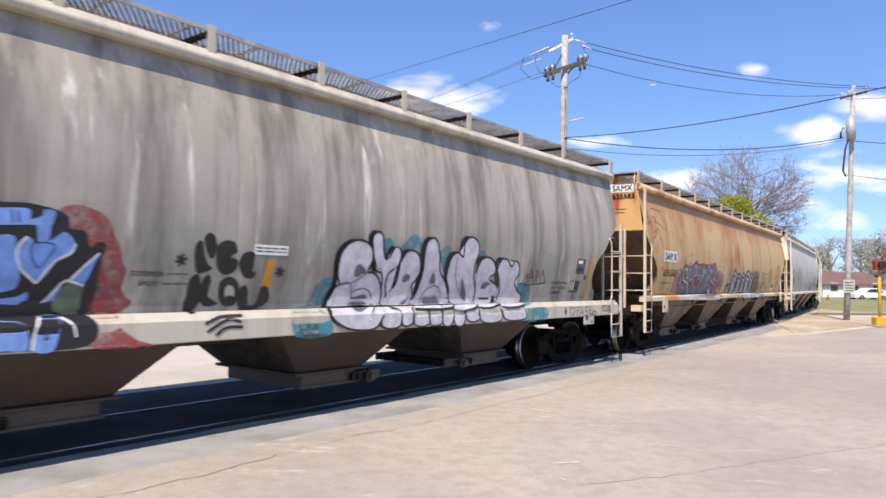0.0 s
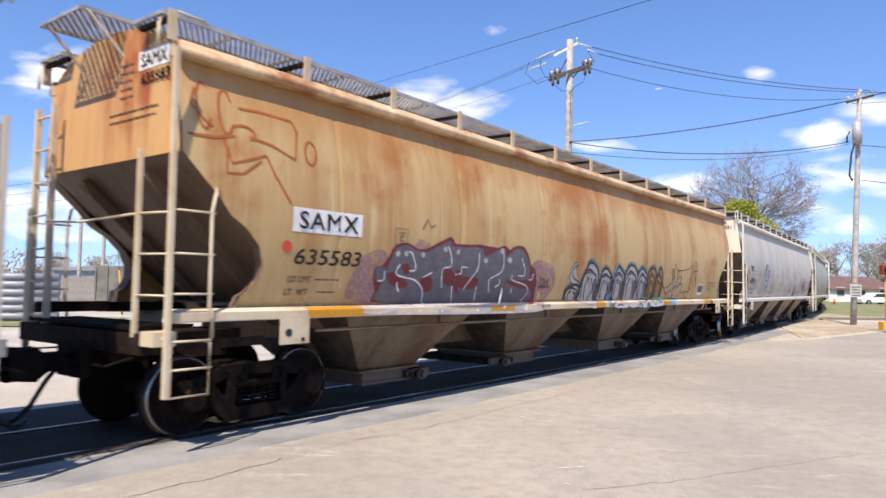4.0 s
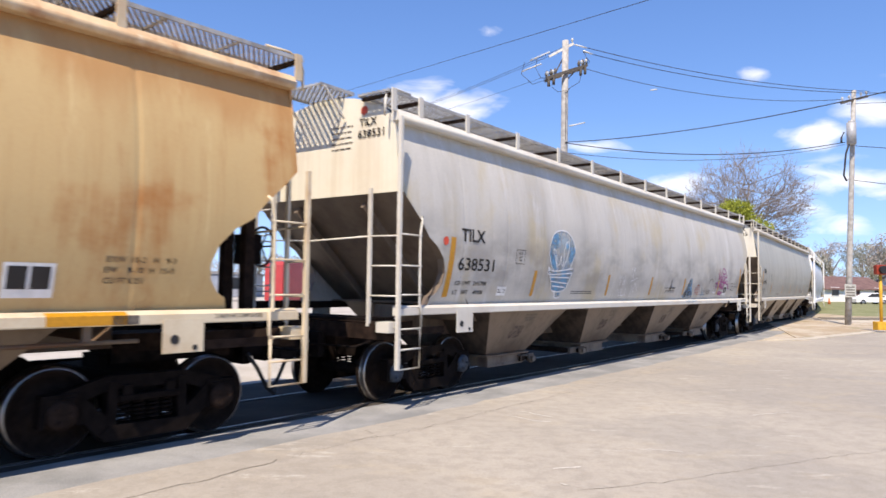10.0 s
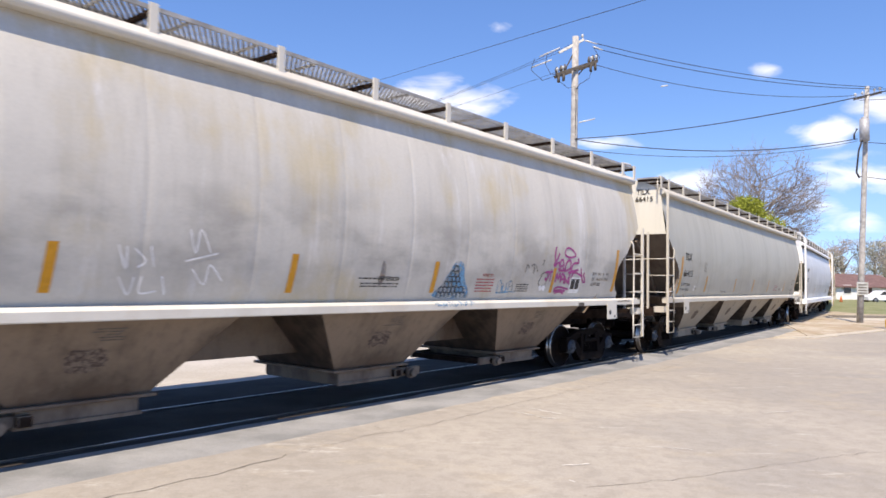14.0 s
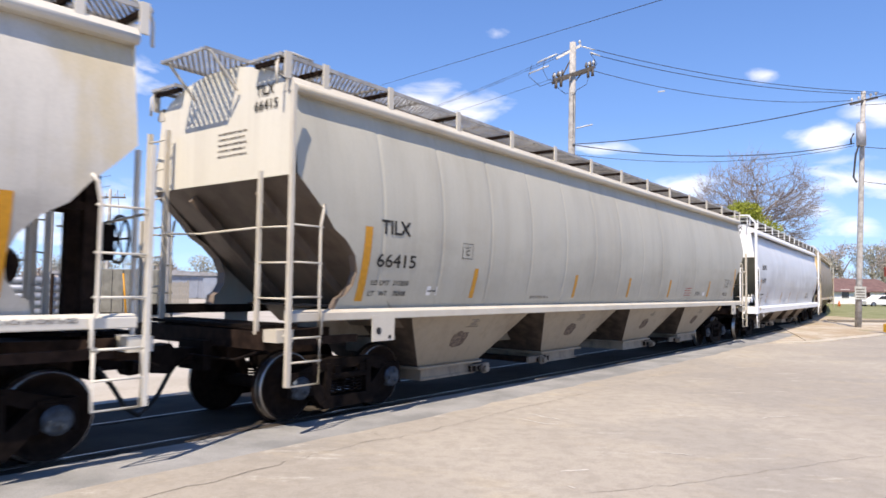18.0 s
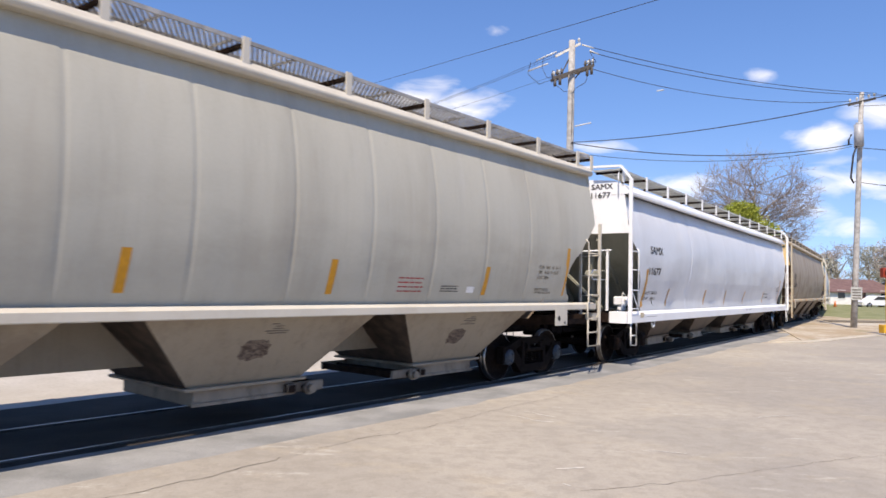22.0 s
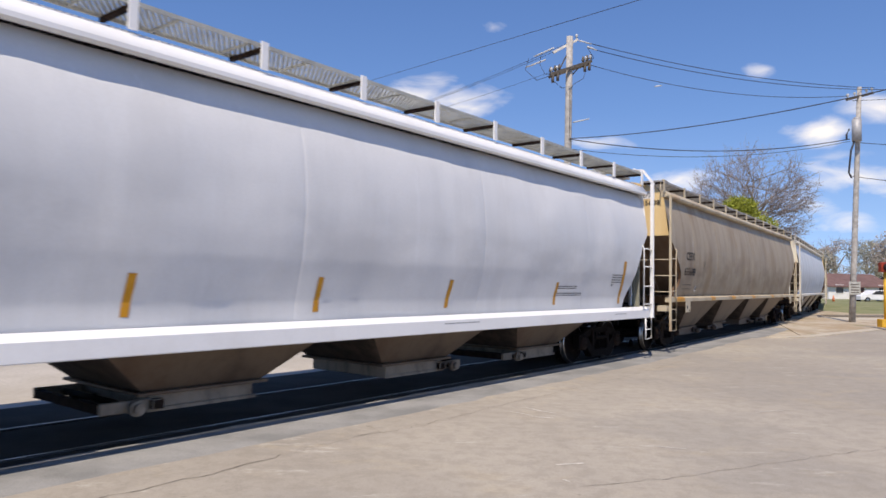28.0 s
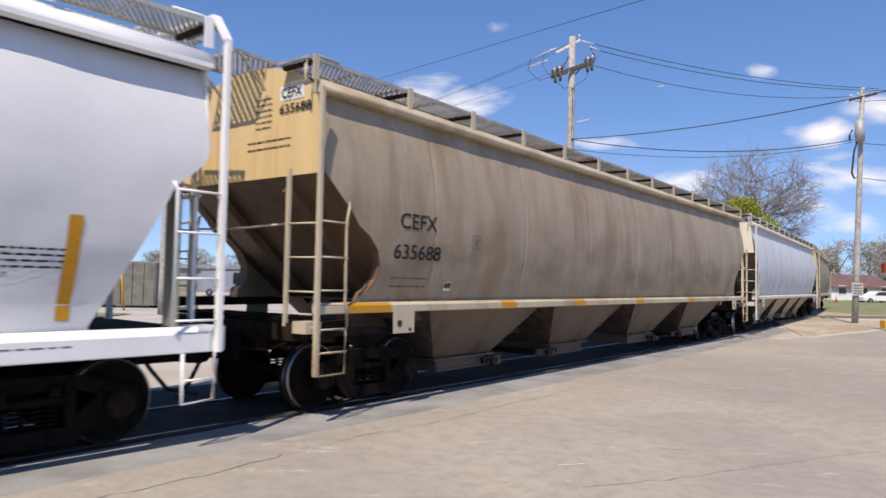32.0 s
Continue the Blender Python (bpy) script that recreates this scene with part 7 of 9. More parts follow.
lines(c, "scrawl", [[(14.61, 1.92), (14.75, 1.83), (15, 1.83), (15.22, 1.93), (15.37, 2.02), (15.28, 2.28), (15.22, 2.35), (15.2, 2.24), (15.3, 2.06), (15.38, 1.98)],
          [(15.23, 2.33), (15.31, 2.33), (15.41, 2.16), (15.5, 2.04)],
          [(15.48, 2.07), (15.36, 2.37), (15.41, 2.47), (15.5, 2.42), (15.65, 2.23), (15.72, 2.05)],
          [(15.68, 2.33), (15.85, 2.31), (16.16, 2.33), (16.58, 2.38), (16.89, 2.49), (16.83, 2.23), (16.79, 1.94), (16.87, 1.8), (16.96, 1.82)],
          [(15.68, 2.33), (15.82, 2.24), (15.87, 2.13)],
          [(15.73, 2.05), (15.87, 2.14), (16.03, 2.12), (16.06, 2.03), (15.94, 1.95), (15.77, 1.85)],
          [(15.85, 1.84), (15.98, 1.92), (16.14, 1.94), (16.22, 1.9), (16.21, 1.79), (15.97, 1.62), (15.75, 1.5)]], 0.022, M["ink"], 0.005, "black outline scrawl")
lines(c, "scrawl", [[(14.61, 1.95), (14.89, 1.72), (15.03, 1.66), (15.22, 1.72), (15.42, 1.76)],
          [(15.03, 1.66), (15.03, 1.53), (15.08, 1.5), (15.4, 1.53), (15.53, 1.59)],
          [(15.45, 1.8), (15.5, 1.66), (15.58, 1.51), (15.57, 1.41)],
          [(15.45, 1.8), (15.62, 1.85), (15.72, 1.92)],
          [(16.19, 1.66), (16.36, 1.71), (16.84, 1.73), (16.85, 1.87)],
          [(16.36, 1.71), (16.55, 1.62), (16.74, 1.5), (16.88, 1.39)],
          [(17.03, 2.31), (17.13, 2.54), (17.2, 2.6), (17.33, 2.52), (17.42, 2.35), (17.03, 2.31)],
          [(16.94, 2.09), (17.07, 1.95), (17.05, 1.8)],
          [(17.17, 2.17), (17.35, 2.03), (17.4, 1.81)]], 0.022, M["ink"], 0.005, "black outline scrawl")
placard(c, 17.67, 18.10, 1.63, 1.95)
for x0, x1, m in ((14.49, 14.99, M["yellow"]), (14.99, 15.40, spray["sky"])):
    patch(c, "sill_mark", [(x0, 1.37), (x1, 1.37), (x1, 1.49), (x0, 1.49)], m, 0.006, True)
block(c, ("EXW  10-2   H   9-3", "EW    8-10  H  15-0", "CU FT 6351"), (18.55, 18.54, 18.54), (19.27, 19.26, 18.94), 2.04, 0.105, 0.06)
lettering(c, "mark", "2 INCH HF COMP SHOES", 19.71, 20.32, 1.41, 1.455, M["ink_faint"], 0.008, 0.004, sill=True)
patch(c, "sill_plate", [(18.60, 1.37), (18.86, 1.37), (18.86, 1.46), (18.60, 1.46)], M["ink_faint"], 0.004, True)
boxed(c, 3.72, 3.98, 2.36, 2.60, "C", M["ink_faint"])


def end_plate(car, a0, a1, z0, z1, mat):
    bm = bmesh.new()
    f = [bm.verts.new((END - 0.020, -a, z)) for a, z in ((a0, z0), (a1, z0), (a1, z1), (a0, z1))]
    bm.faces.new(f)
    part("end_placard", bm, mat, car)


def end_dot(car, a, z, r):
    bm = bmesh.new()
    bm.faces.new([bm.verts.new((END - 0.022, -(a + r * math.cos(k * math.tau / 16)), z + r * math.sin(k * math.tau / 16))) for k in range(16)])
    part("dot", bm, M["red"], car, "red painted dot")


end_plate(CAR2, 0.72, 1.36, 4.15, 4.37, M["white"])
lettering(CAR2, "mark", "SAMX", 0.78, 1.31, 4.18, 4.33, M["ink"], 0.010, 0.016, end=True)
lettering(CAR2, "mark", "635583", 0.78, 1.36, 3.98, 4.11, M["ink"], 0.02, 0.012, end=True)
bars(CAR2, "stencil", 0.32, 0.62, 3.85, 4.32, 5, M["ink_faint"], 10, True)
bars(CAR2, "stencil", 0.1, 1.15, 3.58, 3.76, 2, M["ink"], 11, True)

# third car
c = CAR3
ON[0] = c
patch(c, "dot", loop(1.37, 2.50, 0.07, 0.07, 0, 340, 14), M["red"], 0.004)
yellow(c, 1.47, 1.60, 1.62, 2.57)
lettering(c, "mark", "TILX", 1.78, 2.49, 2.52, 2.73, M["ink"], 0.022)
lettering(c, "mark", "638531", 1.75, 2.82, 2.05, 2.26, M["ink"], 0.012)
lettering(c, "mark", "LD LMT  216700", 1.74, 2.66, 1.81, 1.88, M["ink"], 0.008)
lettering(c, "mark", "LT   WT    69300", 1.72, 2.62, 1.66, 1.73, M["ink"], 0.008)
boxed(c, 3.55, 3.86, 2.22, 2.47, "C", M["ink"])
for x in (4.25, 7.74, 10.55, 13.30, 16.88):
    yellow(c, x, x + 0.10, 1.63, 2.11)
yellow(c, 19.56, 19.68, 1.65, 2.58)
placard(c, 3.05, 3.35, 1.64, 1.80, False)
bars(c, "stencil", 3.08, 3.32, 1.68, 1.76, 2, M["ink"], 13)
bars(c, "stencil", 5.98, 6.99, 1.66, 1.74, 2, M["ink"], 14)
lettering(c, "stencil", "INTERIOR", 12.12, 12.57, 1.80, 1.86, M["ink"], 0.02)
bars(c, "stencil", 11.75, 12.10, 1.80, 1.86, 1, M["ink"], 8)
bars(c, "stencil", 11.80, 12.57, 1.70, 1.78, 2, M["ink"], 9)
bars(c, "stencil", 14.46, 14.97, 1.63, 1.88, 5, spray["red"], 16)
lettering(c, "stencil", "INSPECTED", 14.62, 14.92, 1.90, 1.95, spray["red"], 0.015)
bars(c, "stencil", 15.69, 16.12, 1.64, 1.80, 4, M["ink"], 17)
paint(c, "bulb", [(4.78, 2.46), (4.85, 2.72), (5, 2.87), (5.26, 2.94), (5.57, 2.92), (5.79, 2.77), (5.91, 2.56), (5.85, 2.4), (5.75, 2.26), (5.71, 2.18), (5.05, 2.13), (4.92, 2.22)], SOFT["haze"], 0.003, "sky blue sprayed light bulb")
paint(c, "bulb", [(4.79, 2.43), (4.85, 2.71), (5.01, 2.85), (5.2, 2.85), (5.25, 2.77), (5.08, 2.72), (4.99, 2.56), (5.03, 2.33), (5.25, 2.15), (5.04, 2.14), (4.88, 2.25)], SOFT["sky"], 0.0045)
paint(c, "bulb", [(5.5, 2.68), (5.87, 2.65), (5.88, 2.43), (5.71, 2.29), (5.58, 2.5)], SOFT["sky"], 0.0045)
paint(c, "bulb_cap", [(4.79, 2.19), (5.05, 2.12), (5.84, 2.19), (5.82, 2.04), (5.71, 1.88), (5.62, 1.75), (5.1, 1.75), (4.99, 1.92), (4.86, 2.06)], SOFT["sky"], 0.0055)
paint(c, "bulb_cap", [(5.28, 1.73), (5.47, 1.73), (5.48, 1.61), (5.29, 1.61)], SOFT["sky"], 0.0055)
lines(c, "bulb_line", [[(5.05, 2.13), (4.92, 2.22), (4.78, 2.46), (4.85, 2.72), (5, 2.87), (5.26, 2.94), (5.57, 2.92), (5.79, 2.77), (5.91, 2.56), (5.85, 2.4), (5.75, 2.26), (5.69, 2.18)],
          [(4.79, 2.2), (5.05, 2.12), (5.84, 2.19)],
          [(4.82, 2.14), (4.88, 2.05), (5.83, 2.1)],
          [(4.9, 2), (5.76, 2)],
          [(4.97, 1.92), (5.71, 1.88)],
          [(5.08, 1.83), (5.63, 1.8)],
          [(4.79, 2.2), (4.99, 1.92), (5.11, 1.73), (5.63, 1.75), (5.83, 2.09)],
          [(5.26, 1.73), (5.28, 1.6), (5.5, 1.6), (5.48, 1.73)]], 0.024, spray["white"], 0.008)
lines(c, "bulb_line", [[(5.19, 2.15), (5.02, 2.42), (4.96, 2.55), (5.04, 2.52), (5.18, 2.26), (5.26, 2.28), (5.29, 2.44), (5.33, 2.28), (5.4, 2.26), (5.44, 2.61), (5.57, 2.74), (5.61, 2.6), (5.53, 2.37), (5.39, 2.17)]], 0.024, spray["white"], 0.008)
lines(c, "scrawl", [[(8.42, 2.11), (8.52, 1.87), (8.51, 2.1)],
          [(8.59, 2.08), (8.72, 1.96), (8.64, 1.89)],
          [(8.76, 2.11), (8.81, 1.9)],
          [(8.46, 1.79), (8.58, 1.61), (8.62, 1.79)],
          [(8.7, 1.8), (8.7, 1.63), (8.88, 1.65)],
          [(8.92, 1.8), (8.98, 1.61)],
          [(9.18, 2.31), (9.27, 2.06), (9.31, 2.32), (9.45, 2.07)],
          [(9.16, 1.97), (9.54, 2.07)],
          [(9.25, 1.89), (9.42, 1.72), (9.46, 1.94), (9.64, 1.76)]], 0.018, spray["white"], 0.003, "white sprayed scrawl")
paint(c, "spray_cloud", [(13.41, 1.56), (13.56, 1.75), (13.69, 1.94), (13.83, 2.12), (14.02, 2.1), (14.14, 1.82), (14.3, 1.55)], SOFT["sky"], 0.003, "blue sprayed haze")
lines(c, "pile_line", [[(13.5, 1.56), (13.5, 1.63), (13.54, 1.64), (13.59, 1.61), (13.6, 1.56)],
          [(13.59, 1.56), (13.59, 1.63), (13.64, 1.64), (13.68, 1.61), (13.69, 1.56)],
          [(13.69, 1.56), (13.69, 1.63), (13.74, 1.64), (13.78, 1.61), (13.79, 1.56)],
          [(13.79, 1.56), (13.79, 1.63), (13.84, 1.64), (13.88, 1.61), (13.89, 1.56)],
          [(13.89, 1.56), (13.89, 1.63), (13.94, 1.64), (13.98, 1.61), (14, 1.56)],
          [(13.99, 1.56), (13.99, 1.63), (14.04, 1.64), (14.09, 1.61), (14.1, 1.56)],
          [(14.1, 1.56), (14.09, 1.63), (14.15, 1.64), (14.2, 1.61), (14.21, 1.55)]], 0.022, M["black"], 0.005)
lines(c, "pile_line", [[(13.53, 1.64), (13.53, 1.71), (13.58, 1.72), (13.62, 1.7), (13.63, 1.64)],
          [(13.62, 1.64), (13.62, 1.71), (13.67, 1.72), (13.72, 1.7), (13.73, 1.64)],
          [(13.72, 1.64), (13.72, 1.71), (13.77, 1.72), (13.82, 1.7), (13.83, 1.64)],
          [(13.82, 1.64), (13.82, 1.71), (13.87, 1.73), (13.92, 1.7), (13.93, 1.64)],
          [(13.92, 1.64), (13.92, 1.71), (13.97, 1.73), (14.02, 1.7), (14.03, 1.64)],
          [(14.03, 1.64), (14.03, 1.71), (14.08, 1.73), (14.13, 1.7), (14.14, 1.64)]], 0.022, M["black"], 0.005)
lines(c, "pile_line", [[(13.63, 1.73), (13.63, 1.8), (13.68, 1.81), (13.72, 1.78), (13.73, 1.73)],
          [(13.72, 1.73), (13.73, 1.8), (13.78, 1.81), (13.82, 1.79), (13.83, 1.73)],
          [(13.82, 1.73), (13.82, 1.8), (13.88, 1.81), (13.92, 1.79), (13.93, 1.73)],
          [(13.93, 1.73), (13.93, 1.8), (13.98, 1.81), (14.02, 1.79), (14.04, 1.73)]], 0.022, M["black"], 0.005)
lines(c, "pile_line", [[(13.69, 1.81), (13.69, 1.88), (13.74, 1.89), (13.79, 1.87), (13.8, 1.81)],
          [(13.79, 1.81), (13.79, 1.88), (13.84, 1.89), (13.89, 1.87), (13.9, 1.81)],
          [(13.89, 1.81), (13.89, 1.88), (13.94, 1.89), (13.99, 1.87), (14, 1.81)]], 0.022, M["black"], 0.005)
lines(c, "pile_line", [[(13.74, 1.89), (13.74, 1.96), (13.79, 1.98), (13.84, 1.95), (13.85, 1.9)],
          [(13.84, 1.9), (13.84, 1.96), (13.89, 1.98), (13.94, 1.96), (13.95, 1.9)]], 0.022, M["black"], 0.005)
lines(c, "pile_line", [[(13.81, 1.98), (13.81, 2.05), (13.86, 2.06), (13.91, 2.04), (13.91, 1.99)]], 0.022, M["black"], 0.005)
lines(c, "scrawl", [[(13.27, 1.45), (13.38, 1.48), (13.33, 1.43), (13.44, 1.45)],
          [(13.49, 1.48), (13.48, 1.41), (13.56, 1.47), (13.55, 1.42)],
          [(13.63, 1.42), (13.66, 1.49), (13.71, 1.42)],
          [(13.76, 1.49), (13.76, 1.42), (13.84, 1.45)],
          [(13.91, 1.42), (13.93, 1.49), (13.99, 1.43)],
          [(14.04, 1.49), (14.03, 1.43), (14.11, 1.49)],
          [(14.17, 1.43), (14.24, 1.49), (14.3, 1.46)]], 0.024, SOFT["sky"], 0.004)
lines(c, "scrawl", [[(15.11, 1.65), (15.11, 1.81), (15.19, 1.83), (15.26, 1.67)],
          [(15.27, 1.79), (15.29, 1.65), (15.38, 1.65)],
          [(15.37, 1.81), (15.39, 1.66)],
          [(15.46, 1.67), (15.46, 1.82), (15.53, 1.82), (15.59, 1.67)],
          [(15.46, 1.73), (15.59, 1.75)],
          [(15.09, 1.63), (15.69, 1.65)]], 0.03, SOFT["sky"], 0.003, "blue sprayed scrawl")
lines(c, "tag", [[(15.91, 2), (15.96, 2.15), (16.02, 2.08)],
          [(16.1, 2.12), (16.19, 2.16), (16.2, 1.97)],
          [(16.25, 2.15), (16.33, 2.02)],
          [(16.45, 1.94), (16.58, 2.02), (16.72, 1.96), (16.68, 1.79), (16.51, 1.75), (16.43, 1.83), (16.51, 1.94)],
          [(16.49, 2.14), (16.51, 2.26)]], 0.016, M["ink"], 0.003)
paint(c, "tag", [(16.46, 1.72), (16.51, 1.77), (16.59, 1.72), (16.54, 1.66)], spray["white"], 0.0045)
paint(c, "tag", [(16.58, 1.72), (16.63, 1.77), (16.71, 1.72), (16.66, 1.66)], spray["white"], 0.0045)
paint(c, "smear", [(12.14, 1.76), (12.16, 1.89), (12.17, 2.04), (12.2, 2.08), (12.25, 1.98), (12.25, 1.84), (12.2, 1.74)], SOFT["smear"], 0.003, "dark smear")
lines(c, "scrawl", [[(16.92, 2.52), (16.89, 2.36), (16.93, 2.21), (16.97, 2.14)],
          [(17.07, 2.4), (16.98, 2.27), (16.87, 2.16)],
          [(16.89, 2.14), (17.06, 2.22), (17.12, 2.15), (17.15, 2.04)],
          [(17.13, 2.04), (17.13, 2.23), (17.18, 2.27), (17.25, 2.26), (17.28, 2.08)],
          [(17.14, 2.14), (17.27, 2.17)],
          [(17.35, 2.08), (17.37, 2.21), (17.49, 2.28), (17.56, 2.23), (17.55, 2.12)],
          [(17.35, 2.05), (17.46, 2.08), (17.59, 2.12)],
          [(17.82, 2.33), (17.85, 2.24), (17.66, 2.21), (17.62, 2.06), (17.89, 2.1)],
          [(17.49, 2.03), (17.76, 2.08)],
          [(17.07, 2.09), (17.28, 2.06), (17.35, 2.1)],
          [(17.05, 1.83), (17.06, 2.01), (17.15, 1.89), (17.18, 2.02), (17.25, 1.83)],
          [(17.25, 1.83), (17.27, 2), (17.37, 1.95), (17.4, 1.81)]], 0.045, spray["magenta"], 0.005, "magenta sprayed scrawl")
lines(c, "scrawl", [[(17.27, 1.89), (17.37, 1.9)],
          [(17.44, 1.81), (17.36, 1.97), (17.52, 1.84), (17.55, 1.95), (17.55, 1.81)],
          [(17.61, 1.79), (17.57, 2.01), (17.71, 2.04), (17.64, 1.93)]], 0.045, spray["magenta"], 0.005, "magenta sprayed scrawl")
lines(c, "scrawl", [[(16.6, 2.01), (16.75, 2.03), (16.89, 2.03)],
          [(16.83, 2.08), (16.82, 1.93), (16.84, 1.85)],
          [(16.77, 2.03), (16.72, 1.92), (16.65, 1.87), (16.64, 1.92)],
          [(17.66, 1.98), (17.77, 2.04), (18.07, 1.97)],
          [(17.99, 2.14), (18.03, 2.02), (18.15, 1.86)],
          [(18.2, 2.03), (18.13, 2), (18.2, 1.94), (18.25, 1.85), (18.15, 1.85)],
          [(17.28, 2.42), (17.34, 2.5), (17.47, 2.52), (17.64, 2.45), (17.72, 2.38), (17.59, 2.34), (17.41, 2.34), (17.3, 2.38), (17.28, 2.42)],
          [(17.05, 1.7), (17.22, 1.74), (17.43, 1.72), (17.62, 1.7)],
          [(17.05, 1.66), (17.28, 1.68), (17.52, 1.66)],
          [(17.11, 1.62), (17.31, 1.65), (17.47, 1.61)]], 0.04, spray["magenta"], 0.005)
placard(c, 17.65, 18.05, 1.62, 1.94)
block(c, ("EXW  10-2   H   9-3", "EW    8-10  H  15-0", "CU FT 6352"), (18.55, 18.55, 18.54), (19.28, 19.28, 18.97), 2.06, 0.11, 0.065)
lettering(c, "mark", "2 INCH HF COMP SHOES", 19.63, 20.28, 1.42, 1.47, M["ink_faint"], 0.008, 0.004, sill=True)
patch(c, "sill_plate", [(17.82, 1.36), (18.06, 1.36), (18.06, 1.43), (17.82, 1.43)], M["ink_faint"], 0.004, True)
lettering(c, "mark", "TILX", 0.75, 1.10, 4.20, 4.32, M["ink"], 0.015, 0.012, end=True)
lettering(c, "mark", "638531", 0.72, 1.25, 4.02, 4.14, M["ink"], 0.012, 0.012, end=True)
bars(c, "stencil", 0.15, 0.6, 3.85, 4.28, 5, M["ink_faint"], 18, True)
end_dot(c, 0.84, 4.44, 0.07)
bay_marks(c, 3)

# fourth car
c = CAR4
ON[0] = c
yellow(c, 1.48, 1.62, 1.60, 2.61)
lettering(c, "mark", "TILX", 1.82, 2.46, 2.53, 2.73, M["ink"], 0.022)
lettering(c, "mark", "66415", 1.78, 2.62, 2.07, 2.26, M["ink"], 0.012)
lettering(c, "mark", "LD LMT  215500", 1.73, 2.53, 1.82, 1.89, M["ink"], 0.008)
lettering(c, "mark", "LT   WT    70500", 1.71, 2.50, 1.67, 1.74, M["ink"], 0.008)
boxed(c, 3.77, 4.04, 2.27, 2.51, "C", M["ink"])
for x, z1 in ((4.12, 2.12), (7.78, 2.10), (10.6, 2.10), (13.38, 2.10), (16.85, 2.12), (19.55, 2.58)):
    yellow(c, x, x + 0.11, 1.64, z1)
placard(c, 2.98, 3.24, 1.68, 1.82, False)
bars(c, "stencil", 3.0, 3.2, 1.71, 1.78, 1, M["ink"], 19)
bars(c, "stencil", 14.75, 15.3, 1.66, 1.92, 4, spray["red"], 20)
bars(c, "stencil", 15.75, 16.2, 1.68, 1.80, 3, M["ink"], 21)
placard(c, 16.42, 16.62, 1.68, 1.78, False)
block(c, ("EXW  10-2   H   9-11", "EW    8-10  H  15-0", "CU FT 5841"), (18.58, 18.57, 18.56), (19.32, 19.27, 18.95), 2.21, 0.10, 0.06)
block(c, ("EMPTY LOAD", "1/8\" ADJ BLOCK"), (18.53, 18.53), (19.02, 19.12), 1.78, 0.065, 0.05)
bars(c, "stencil", 6.1, 6.8, 1.62, 1.68, 2, M["ink_faint"], 24)
lettering(c, "mark", "TILX", 0.80, 1.16, 4.22, 4.36, M["ink"], 0.015, 0.012, end=True)
lettering(c, "mark", "66415", 0.77, 1.24, 4.03, 4.16, M["ink"], 0.012, 0.012, end=True)
bars(c, "stencil", 0.0, 0.62, 3.48, 3.86, 5, M["ink_faint"], 25, True)
bay_marks(c, 4)

# fifth car
c = CAR5
ON[0] = c
lettering(c, "mark", "SAMX", 1.68, 2.60, 2.70, 2.90, M["ink"], 0.012)
lettering(c, "mark", "11677", 1.64, 2.50, 2.17, 2.36, M["ink"], 0.022)
lettering(c, "mark", "LD LMT  218600 LB", 1.58, 2.48, 1.68, 1.76, M["ink"], 0.008)
lettering(c, "mark", "LT WT     67400 LB", 1.56, 2.46, 1.53, 1.61, M["ink"], 0.008)
yellow(c, 1.44, 1.56, 1.36, 2.31)
for x in (3.35, 6.92, 9.44, 12.2, 15.73):
    yellow(c, x, x + 0.09, 1.38, 1.83)
yellow(c, 18.75, 18.88, 1.36, 2.35)
bars(c, "stencil", 18.19, 18.79, 1.83, 2.05, 4, M["ink"], 26)
bars(c, "stencil", 15.84, 16.62, 1.69, 1.77, 2, M["ink"], 27)
bars(c, "stencil", 15.84, 16.86, 1.55, 1.63, 2, M["ink"], 37)
lettering(c, "mark", "BLT", 18.20, 18.31, 1.765, 1.81, M["ink"], 0.010)
for x0, x1, z0, z1, s in ((1.3, 2.1, 1.10, 1.17, 28), (18.24, 18.81, 1.10, 1.17, 29), (12.0, 12.9, 1.11, 1.18, 31)):
    bm = bmesh.new()
    r = random.Random(s)
    x = x0
    while x < x1:
        w = r.uniform(0.05, 0.14)
        y = -1.643
        bm.faces.new([bm.verts.new((a, y, b)) for a, b in ((x, z0 + 0.028), (x + w, z0 + 0.028), (x + w, z1 - 0.03), (x, z1 - 0.03))])
        x += w + 0.03
    tagged(part("stencil", bm, M["ink_faint"], c), kind="stuff")
lettering(c, "mark", "SAMX", 0.62, 1.18, 4.20, 4.34, M["ink"], 0.02, 0.012, end=True)
lettering(c, "mark", "11677", 0.62, 1.12, 3.99, 4.13, M["ink"], 0.015, 0.012, end=True)

# sixth car
c = CAR6
ON[0] = c
lettering(c, "mark", "CEFX", 1.78, 2.64, 2.55, 2.78, M["ink"], 0.012)
lettering(c, "mark", "635688", 1.68, 2.76, 2.11, 2.33, M["ink"], 0.010)
bars(c, "stencil", 1.7, 2.55, 1.66, 1.90, 2, M["ink_faint"], 30)
boxed(c, 3.60, 3.84, 2.34, 2.56, "C", M["ink_faint"])
placard(c, 2.98, 3.16, 1.66, 1.80)
yellow(c, 0.75, 1.62, SILL0 + 0.01, SILL1 - 0.005, True)
for x in (4.5, 7.3, 10.6, 14.5):
    yellow(c, x, x + 0.5, SILL0 + 0.01, SILL1 - 0.005, True)
end_plate(c, 0.72, 1.20, 4.18, 4.38, M["white"])
lettering(c, "mark", "CEFX", 0.76, 1.16, 4.21, 4.35, M["ink"], 0.015, 0.016, end=True)
lettering(c, "mark", "635688", 0.72, 1.34, 4.00, 4.13, M["ink"], 0.012, 0.012, end=True)
